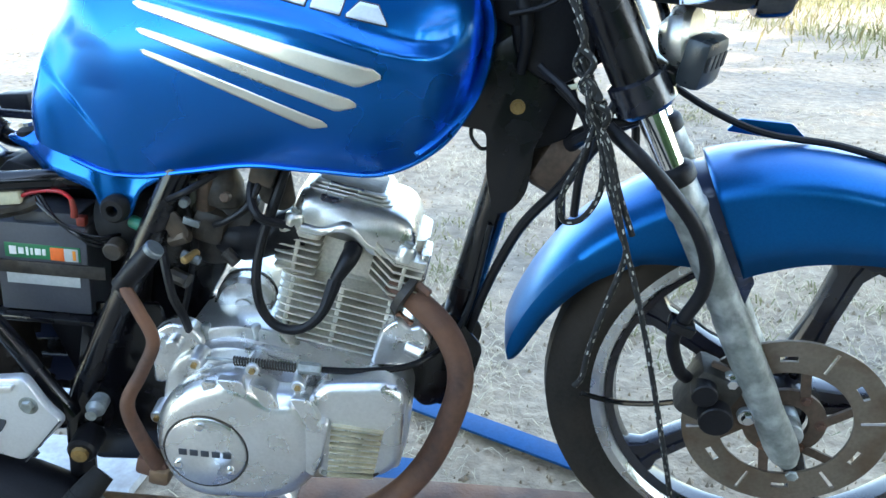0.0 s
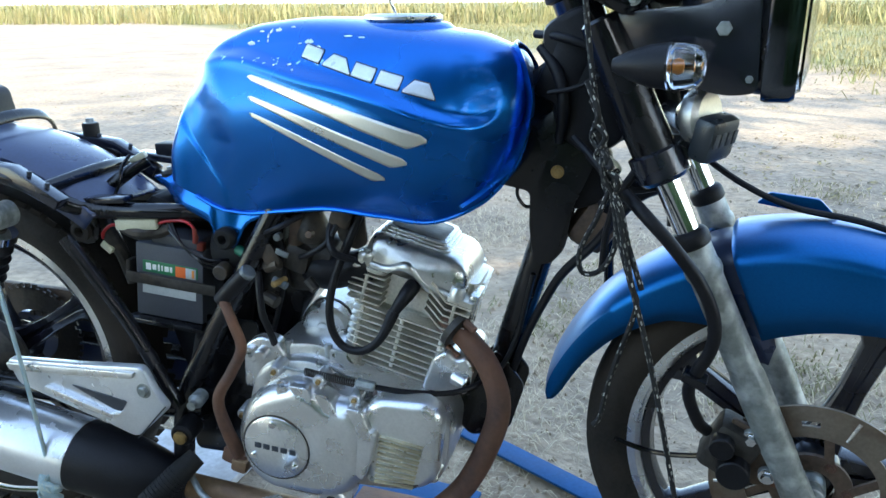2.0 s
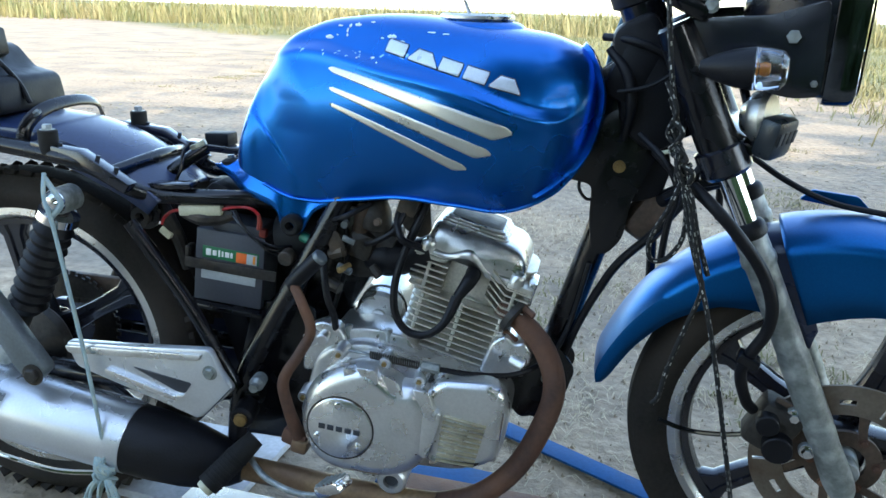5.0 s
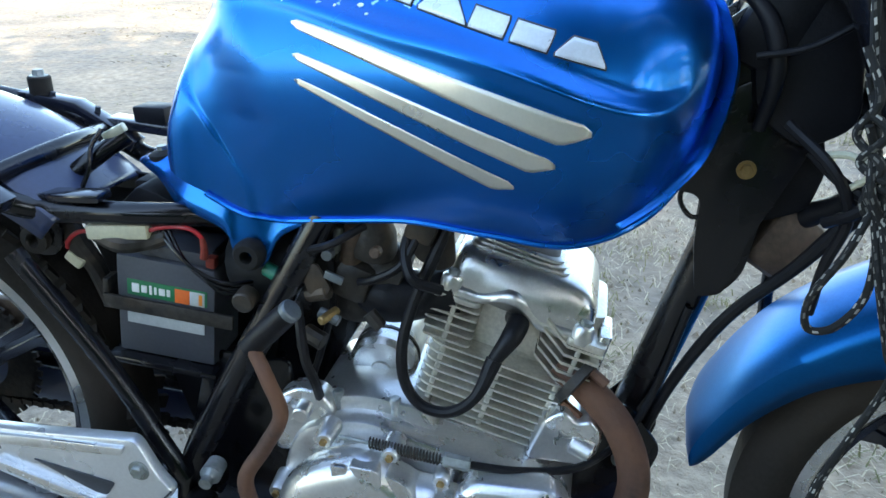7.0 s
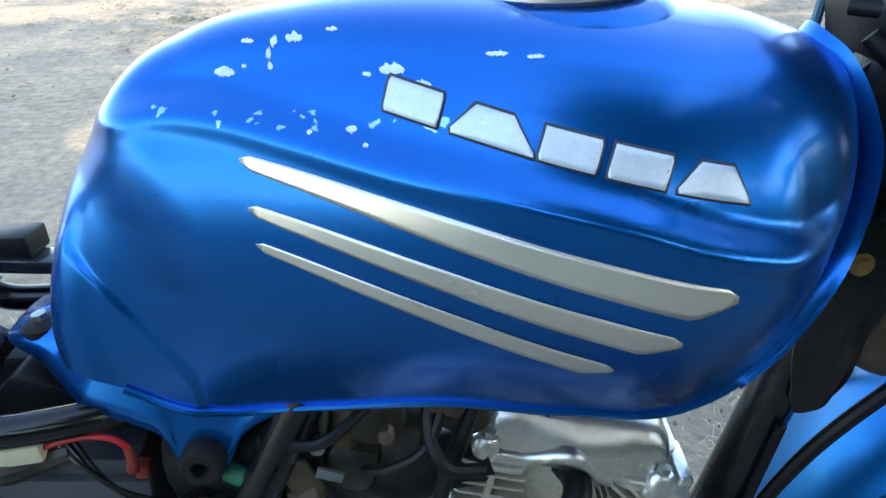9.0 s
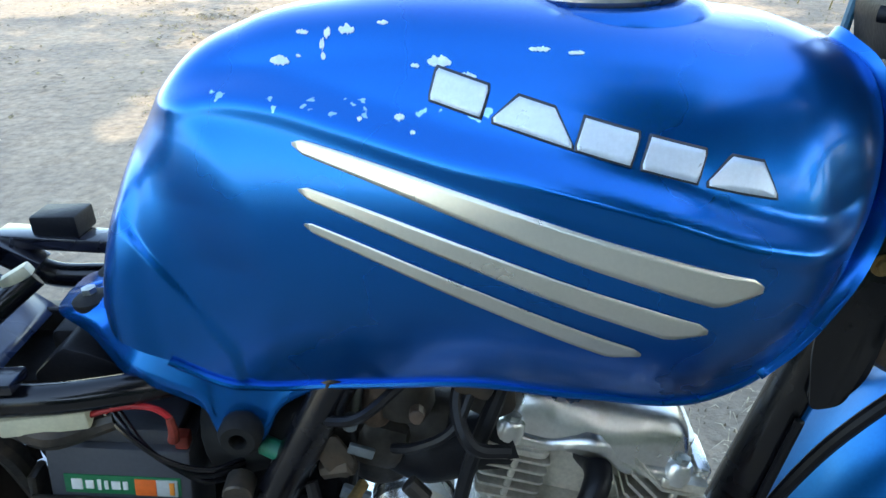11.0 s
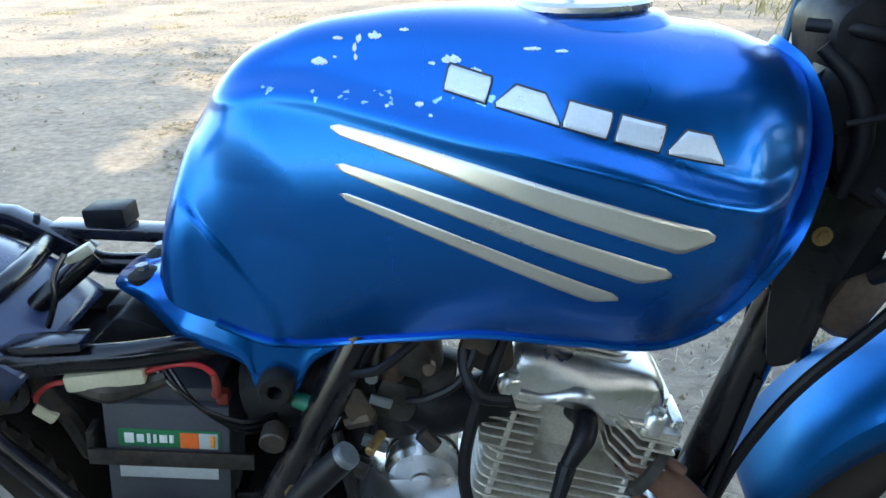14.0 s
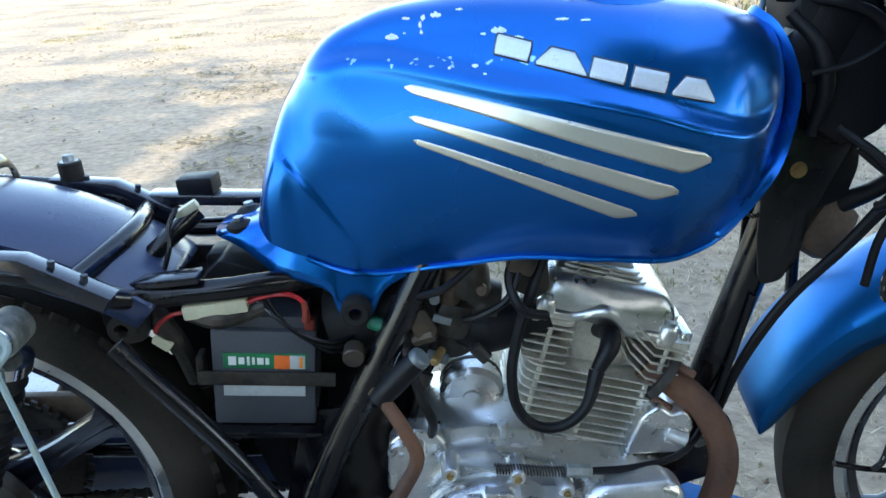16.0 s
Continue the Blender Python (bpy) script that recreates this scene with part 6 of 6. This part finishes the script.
for k in range(9):
    t = 0.12 + k * 0.095
    c = Vector((-0.478, -0.155, 0.216)).lerp(Vector((-0.513, -0.193, 0.180)), t)
    d = Vector((-0.035, -0.038, -0.036)).normalized()
    part("peg_rib", lathe([(0.0175, -0.0012), (0.0198, -0.0006), (0.0198, 0.0006), (0.0175, 0.0012)], along(c, c + d), 16, closed=True), RUBBER, peg)
boss = part("pivot_bush", lathe([(0, 0), (0.016, 0), (0.018, 0.004), (0.018, 0.036), (0.015, 0.040), (0.0, 0.040)], along((-0.486, -0.10, 0.268), (-0.482, -0.16, 0.262)), 28), MATT_BLACK, bike)
part("pivot_bolt", lathe([(0, 0.040), (0.011, 0.040), (0.010, 0.045), (0.005, 0.046), (0, 0.046)], along((-0.486, -0.10, 0.268), (-0.482, -0.16, 0.262)), 10), BRASS, boss)
part("swing_pivot", lathe([(0, 0), (0.011, 0), (0.012, 0.02), (0.007, 0.026), (0.007, 0.034), (0, 0.034)], along((-0.465, -0.10, 0.318), (-0.462, -0.16, 0.314)), 20), GALV, bike)
pedal = part("brake_pedal_arm", tube([(-0.475, -0.14, 0.205), (-0.440, -0.165, 0.190), (-0.405, -0.176, 0.181), (-0.370, -0.182, 0.178), (-0.335, -0.190, 0.188), (-0.318, -0.195, 0.200)], 0.0048, 10), GALV, bike, "chromed brake pedal")
part("pedal_pad", box((-0.314, -0.200, 0.214), (0.050, 0.034, 0.018), pose(0, 0, 0, 0, -30, -20), 0.005), CHROME, pedal)
for k in range(5):
    part("pad_rib", box(Vector((-0.314, -0.200, 0.214)) + pose(0, 0, 0, 0, -30, -20) @ Vector((-0.018 + k * 0.009, 0, 0.0095)), (0.003, 0.028, 0.003), pose(0, 0, 0, 0, -30, -20), 0.0006), GALV, pedal)
kick = part("kick_lever", tube([(-0.395, -0.125, 0.240), (-0.404, -0.138, 0.290), (-0.410, -0.142, 0.340), (-0.385, -0.142, 0.385), (-0.366, -0.140, 0.425), (-0.378, -0.136, 0.460), (-0.398, -0.125, 0.492)], [0.011, 0.0092, 0.0085, 0.0082, 0.0078, 0.0075, 0.0072], 14), RUST, bike, "rusty folded kick-start lever")
part("kick_boss", box((-0.402, -0.118, 0.236), (0.040, 0.030, 0.026), pose(0, 0, 0, 0, 18, 0), 0.006), RUST, kick)
part("kick_clamp", box((-0.392, -0.124, 0.226), (0.026, 0.028, 0.022), pose(0, 0, 0, 0, 12, 0), 0.005), TAN_PIPE, kick)
kr = part("kick_rubber", tube([(-0.402, -0.122, 0.486), (-0.382, -0.121, 0.507), (-0.360, -0.120, 0.529)], [0.0115, 0.0125, 0.0120], 16, 5), MATT_BLACK, kick, "ribbed black rubber sleeve")
part("kick_end", rod((-0.361, -0.120, 0.528), (-0.354, -0.121, 0.535), 0.0115), SLATE_ALLOY, kick)
part("kick_collar", rod((-0.404, -0.120, 0.484), (-0.398, -0.116, 0.490), 0.012), BRASS, kick)

# ---- rear suspension, mudguard and tail ----
for s in (-1, 1):
    a, b = Vector((-0.752, s * 0.130, 0.590)), Vector((-0.878, s * 0.135, 0.330))
    d = (b - a).normalized()
    L = (b - a).length
    m = along(a, b)
    shock = part("rear_shock", lathe([(0, 0.02), (0.014, 0.02), (0.014, L - 0.04), (0.016, L - 0.02), (0, L - 0.02)], m, 20), DARK, bike, "rear shock absorber with ribbed black boot")
    part("shock_boot", lathe([(0.020, 0.035)] + [(0.030 if k % 2 else 0.0255, 0.045 + k * 0.0085) for k in range(18)] + [(0.020, 0.205)], m, 28), MATT_BLACK, shock)
    part("shock_eye", rod(a + Vector((0, -s * 0.02, 0)), a + Vector((0, s * 0.018, 0)), 0.020), GALV, shock)
    part("shock_nut", lathe([(0, 0), (0.016, 0.0), (0.018, 0.006), (0.015, 0.014), (0.010, 0.020), (0.0, 0.022)], along(a + Vector((0, s * 0.016, 0)), a + Vector((0, s * 0.06, 0))), 20), CHROME, shock)
    part("shock_collar", lathe([(0.018, 0.022), (0.030, 0.024), (0.031, 0.036), (0.022, 0.040)], m, 28), CHROME, shock)
    part("shock_foot", rod(b + Vector((0, -s * 0.02, 0)), b + Vector((0, s * 0.018, 0)), 0.017), GALV, shock)
rg = guard("rear_mudguard", (RX + 0.015, RZ), [(46, 0.410, 0.365), (60, 0.412, 0.352), (90, 0.402, 0.345), (115, 0.398, 0.345), (140, 0.40, 0.36)], NAVY, "satin navy blue rear mudguard", 0.086, 0.084)
strap = [(-0.835 + 0.0, -0.105, 0.655), (-0.83, -0.092, 0.69), (-0.822, -0.06, 0.711), (-0.818, 0.0, 0.718), (-0.822, 0.06, 0.711), (-0.83, 0.092, 0.69), (-0.835, 0.105, 0.655)]
st = part("mudguard_strap", tube(strap, 0.010, 8, flat=0.35), BLACK, bike)
hexbolt((-0.826, -0.075, 0.706), (-0.2, -0.5, 0.8), 0.006, 0.005, GALV, st)
tail = part("tail_tray", prism(rounded([(-0.875, 0.70), (-0.885, 0.755), (-0.93, 0.765), (-0.96, 0.80), (-1.12, 0.82), (-1.12, 0.70)], 0.012), -0.085, 0.07, 0.006), MATT_BLACK, bike)
part("tail_box", box((-0.985, -0.02, 0.80), (0.09, 0.09, 0.045), pose(0, 0, 0, 0, -8, 0), 0.006), MATT_BLACK, bike)
part("tail_wire", tube([(-0.93, -0.03, 0.79), (-0.905, -0.04, 0.775), (-0.885, -0.03, 0.745), (-0.87, -0.03, 0.715)], 0.004, 8), MATT_BLACK, bike)

# ---- battery ----
MB = Matrix.Translation((-0.5345, -0.05, 0.478)) @ pose(0, 0, 0, 0, 6.2, 3)


def on_batt(x, z, sx, sz, lift, material, name, parent, bev=0.0004):
    return part(name, box(MB @ Vector((x, -lift, z)), (sx, 0.0012, sz), MB.to_3x3().to_4x4(), bev), material, parent)


battery = thing("battery", "dark grey motorcycle battery with green and orange label", "battery")
case_b = part("battery_case", box(MB @ Vector((0, 0.035, -0.004)), (0.113, 0.070, 0.120), MB.to_3x3().to_4x4(), 0.003), BATT, battery)
part("battery_lid", box(MB @ Vector((0.006, 0.038, 0.062)), (0.080, 0.060, 0.016), MB.to_3x3().to_4x4(), 0.003), BATT, battery)
part("terminal_block", box(MB @ Vector((0.050, 0.008, 0.063)), (0.011, 0.012, 0.013), MB.to_3x3().to_4x4(), 0.002), COPPER, battery)
on_batt(0.002, 0.0195, 0.092, 0.019, 0.0004, GREEN, "label_band", battery)
for k, (x, w, h) in enumerate(((-0.034, 0.0085, 0.011), (-0.024, 0.0065, 0.0085), (-0.0165, 0.003, 0.011), (-0.011, 0.003, 0.009), (-0.0035, 0.007, 0.0085), (0.004, 0.004, 0.0085))):
    on_batt(x, 0.0195, w, h, 0.0012, WHITE_INK, "label_block", battery)
on_batt(0.020, 0.0185, 0.017, 0.017, 0.0012, ORANGE, "label_flame", battery)
on_batt(0.037, 0.0185, 0.017, 0.017, 0.0012, GREY_INK, "label_block", battery)
on_batt(0.041, 0.0185, 0.004, 0.013, 0.0018, AMBER, "label_block", battery)
on_batt(0.0, -0.018, 0.090, 0.015, 0.0006, GREY_INK, "label_strip", battery)
part("battery_strap", box(MB @ Vector((0.004, -0.003, -0.0015)), (0.150, 0.004, 0.017), MB.to_3x3().to_4x4(), 0.001), DARK, bike, "rusty metal battery strap")
part("strap_clip", box(MB @ Vector((-0.070, 0.010, 0.006)), (0.008, 0.022, 0.035), MB.to_3x3().to_4x4(), 0.003), DARK, bike)
part("battery_tray", box(MB @ Vector((0, 0.03, -0.069)), (0.13, 0.09, 0.008), MB.to_3x3().to_4x4(), 0.002), BLACK, bike)
part("fuse_holder", box((-0.571, -0.058, 0.570), (0.068, 0.016, 0.0165), pose(0, 0, 0, 0, -3, 6), 0.003), CREAM, bike, "cream plastic fuse holder")
part("red_lead", tube([(-0.604, -0.062, 0.568), (-0.620, -0.06, 0.564), (-0.636, -0.056, 0.552), (-0.644, -0.05, 0.540)], 0.0026, 8), RED_WIRE, bike)
part("red_lead", tube([(-0.538, -0.055, 0.572), (-0.525, -0.054, 0.576), (-0.508, -0.052, 0.578), (-0.490, -0.052, 0.576), (-0.479, -0.052, 0.566), (-0.478, -0.052, 0.553)], 0.0026, 8), RED_WIRE, bike)
part("lead_boot", tube([(-0.479, -0.053, 0.568), (-0.478, -0.053, 0.554), (-0.480, -0.052, 0.545)], [0.0030, 0.0042, 0.0046], 10), COPPER, bike)
part("white_connector", box((-0.640, -0.044, 0.525), (0.022, 0.014, 0.013), pose(0, 0, 0, 0, 40, 0), 0.003), CREAM, bike)
for k in range(3):
    o = 0.006 * k
    part("wire", tube([(-0.530 + o, -0.050, 0.572), (-0.510 + o, -0.060, 0.556 - o), (-0.485 + o, -0.064, 0.536 - o), (-0.455, -0.06, 0.522 - o), (-0.430, -0.045, 0.52 - o)], 0.0022, 8), BLACK, bike)
part("loom", tube([(-0.660, -0.03, 0.585), (-0.640, -0.04, 0.548), (-0.628, -0.03, 0.51), (-0.622, -0.02, 0.46)], [0.010, 0.013, 0.011, 0.010], 10), DARK, bike)
part("loom", tube([(-0.600, -0.055, 0.562), (-0.57, -0.06, 0.556), (-0.545, -0.05, 0.557), (-0.52, -0.05, 0.565)], [0.009, 0.011, 0.010, 0.008], 10), DARK, bike)

# ---- parts between fork and tank ----
stand["at"] = MIDDLE
coil = part("ignition_coil", box((0.098, 0.004, 0.590), (0.062, 0.046, 0.072), pose(0, 0, 0, 0, 34, 12), 0.016), BROWN_STEEL, bike, "dusty brown ignition coil body")
part("coil_ear", prism(rounded([(0.055, 0.640), (0.085, 0.652), (0.100, 0.630), (0.070, 0.612)], 0.006), -0.012, -0.008, 0.001), DARK, coil)
part("coil_bracket", prism(rounded([(0.046, 0.655), (0.062, 0.712), (0.112, 0.705), (0.122, 0.668), (0.112, 0.628), (0.070, 0.612)], 0.012), -0.020, 0.012, 0.005), MATT_BLACK, coil)
part("coil_stem", tube([(0.112, -0.004, 0.618), (0.132, -0.030, 0.640), (0.148, -0.056, 0.668)], [0.013, 0.010, 0.009], 12), MATT_BLACK, coil)
part("lower_cable", tube([(0.190, -0.064, 0.668), (0.150, -0.050, 0.642), (0.105, -0.040, 0.578), (0.062, -0.038, 0.530), (0.036, -0.030, 0.482), (0.010, -0.024, 0.420), (-0.012, -0.022, 0.35)], [0.010, 0.0085, 0.0065, 0.0065, 0.0065, 0.0060, 0.0060], 10), MATT_BLACK, bike)
part("stay_rod", rod((0.113, 0.094, 0.580), (0.122, 0.094, 0.405), 0.0075, 14), BLACK, bike)
part("gusset_wing", prism(rounded([(-0.055, 0.700), (0.060, 0.760), (0.120, 0.735), (0.100, 0.690), (0.066, 0.610), (0.046, 0.540), (0.020, 0.535), (0.012, 0.590), (0.012, 0.640), (-0.050, 0.652)], 0.010), -0.034, -0.031, 0.001), BLACK, bike)
for k, pts in enumerate(([(0.09, -0.07, 0.70), (0.12, -0.085, 0.675), (0.148, -0.095, 0.665), (0.175, -0.09, 0.668)], [(0.07, -0.06, 0.72), (0.105, -0.09, 0.69), (0.125, -0.09, 0.65), (0.118, -0.08, 0.60), (0.115, -0.075, 0.55)], [(0.16, -0.07, 0.72), (0.15, -0.10, 0.69), (0.13, -0.10, 0.66), (0.11, -0.08, 0.64)], [(0.19, 0.03, 0.69), (0.196, 0.02, 0.64), (0.20, 0.02, 0.59)])):
    part("cable", tube(pts, 0.0055 if k != 1 else 0.005, 8), MATT_BLACK, bike)
part("cable_guide", tube([(0.10, -0.08, 0.70), (0.115, -0.10, 0.705), (0.13, -0.10, 0.69), (0.12, -0.09, 0.675)], 0.003, 8), CREAM, bike)

part("throttle_cable", tube([(0.020, 0.045, 0.800), (0.030, 0.050, 0.850), (0.050, 0.055, 0.905), (0.075, 0.05, 0.955)], 0.0038, 8), TEAL, bike, "teal sheathed cable")

# ---- ropes ----
stand["at"] = AS_DRAWN
rope = thing("rope", "black and white braided rope tied to the handlebar", "rope")
strands = (
    [(0.075, -0.125, 0.96), (0.085, -0.120, 0.90), (0.092, -0.120, 0.85), (0.100, -0.122, 0.80), (0.112, -0.125, 0.745), (0.124, -0.126, 0.70), (0.130, -0.126, 0.675)],
    [(0.100, -0.125, 0.78), (0.115, -0.118, 0.74), (0.116, -0.132, 0.70), (0.132, -0.126, 0.67)],
    [(0.130, -0.126, 0.68), (0.145, -0.134, 0.62), (0.160, -0.138, 0.56), (0.178, -0.140, 0.50), (0.194, -0.140, 0.44), (0.206, -0.140, 0.39), (0.222, -0.140, 0.32), (0.240, -0.138, 0.24), (0.252, -0.135, 0.17)],
    [(0.126, -0.120, 0.68), (0.140, -0.130, 0.62), (0.157, -0.133, 0.565), (0.165, -0.132, 0.535), (0.146, -0.125, 0.46), (0.135, -0.120, 0.41), (0.130, -0.118, 0.375), (0.122, -0.117, 0.362)],
    [(0.125, -0.120, 0.675), (0.112, -0.125, 0.64), (0.095, -0.122, 0.600), (0.098, -0.120, 0.572), (0.118, -0.120, 0.574), (0.135, -0.122, 0.605), (0.134, -0.122, 0.65), (0.128, -0.122, 0.68)],
    [(0.094, -0.126, 0.80), (0.108, -0.134, 0.765), (0.102, -0.120, 0.735), (0.120, -0.132, 0.715), (0.118, -0.122, 0.69), (0.138, -0.130, 0.66), (0.152, -0.132, 0.61), (0.170, -0.134, 0.56)],
    [(0.104, -0.128, 0.755), (0.118, -0.136, 0.74), (0.108, -0.122, 0.715), (0.126, -0.134, 0.705), (0.116, -0.126, 0.725), (0.106, -0.130, 0.745)],
    [(0.122, -0.130, 0.70), (0.136, -0.136, 0.69), (0.128, -0.12, 0.668), (0.118, -0.118, 0.685), (0.134, -0.124, 0.70)],
)
for pts in strands:
    part("strand", tube(pts, 0.0034, 10, 10), ROPE, rope)
twine = thing("twine", "thin blue and white twine tied in a knot", "string")
part("strand", tube([(-0.765, -0.150, 0.632), (-0.758, -0.165, 0.60), (-0.745, -0.170, 0.56), (-0.727, -0.175, 0.46), (-0.710, -0.180, 0.36), (-0.697, -0.185, 0.27), (-0.690, -0.187, 0.21)], 0.0032, 8), TWINE, twine)
part("strand", tube([(-0.690, -0.187, 0.215), (-0.70, -0.19, 0.19), (-0.68, -0.195, 0.175), (-0.697, -0.19, 0.16), (-0.682, -0.19, 0.15), (-0.70, -0.192, 0.165), (-0.685, -0.188, 0.205)], 0.0042, 8), TWINE, twine)
for k, (dx, dz) in enumerate(((-0.045, -0.07), (-0.02, -0.09), (0.012, -0.085), (0.03, -0.10))):
    part("strand", tube([(-0.69, -0.190, 0.165), (-0.69 + dx * 0.7, -0.195, 0.15 + dz * 0.3), (-0.69 + dx * 1.1, -0.195, 0.15 + dz * 0.7), (-0.69 + dx * 0.8, -0.19, 0.15 + dz)], 0.003, 8), TWINE, twine)
rnd = random.Random(19)
for k in range(9):
    a, b = rnd.uniform(0, 6.28), rnd.uniform(0.010, 0.024)
    pts = [(-0.690 + b * math.cos(a + 1.7 * j) * 0.7, -0.192 + 0.008 * math.sin(a + 2.1 * j), 0.195 - 0.012 * j + b * 0.5 * math.sin(a + 1.3 * j)) for j in range(5)]
    part("strand", tube(pts, 0.0034, 8, 6), TWINE, twine)
for k in range(7):
    dx, dz = rnd.uniform(-0.05, 0.045), rnd.uniform(-0.05, -0.11)
    part("strand", tube([(-0.69, -0.192, 0.165), (-0.69 + dx * 0.6, -0.20, 0.16 + dz * 0.15), (-0.69 + dx, -0.20, 0.15 + dz * 0.6), (-0.69 + dx * 0.85, -0.195, 0.15 + dz)], 0.0028, 8), TWINE, twine)
part("strand", tube([(-0.765, -0.150, 0.625), (-0.75, -0.155, 0.610), (-0.735, -0.16, 0.59), (-0.75, -0.165, 0.57)], 0.004, 8), TWINE, twine)

# ---- what lies beneath the motorcycle ----
bar = part("flat_bar", prism([(-0.30, -0.024), (0.80, -0.024), (0.80, 0.024), (-0.30, 0.024)], -0.003, 0.003, 0.001), BLUE_STEEL)
bar.matrix_world = Matrix.Translation((-0.03, 0.315, 0.012)) @ pose(0, 0, 0, 0, 0, -30) @ pose(0, 0, 0, 90, 0, 0)
tagged(bar, "blue painted steel flat bar lying on the sand", "steel bar")
sheet = part("steel_plate", box((-0.215, 0.150, 0.010), (0.24, 0.11, 0.008), pose(0, 0, 0, 0, 0, -8), 0.002), BLUE_STEEL)
tagged(sheet, "blue painted steel plate on the sand under the engine", "steel plate")
beam = part("rail", box((0.13, 0.040, 0.028), (0.85, 0.07, 0.045), pose(0, 0, 0, 0, 0, -4), 0.004), RUST)
tagged(beam, "rusty brown steel rail under the motorcycle", "rail")
board = part("board", box((-1.18, 0.60, 0.008), (0.95, 0.36, 0.016), pose(0, 0, 0, 0, 0, -8), 0.003), GREY_PLANK)
tagged(board, "pale grey board lying on the sand beyond the rear wheel", "board")
plank = part("plank", box((-0.86, 0.11, 0.008), (0.60, 0.26, 0.018), pose(0, 0, 0, 0, 0, -6), 0.004), GREY_PLANK)
tagged(plank, "weathered grey plank under the rear wheel", "plank")
chan = part("steel_channel", box((-0.27, -0.155, 0.018), (0.78, 0.25, 0.036), pose(0, 0, 0, 0, 0, -5), 0.004), NAVY)
tagged(chan, "blue-black painted steel channel on the ground", "steel channel")
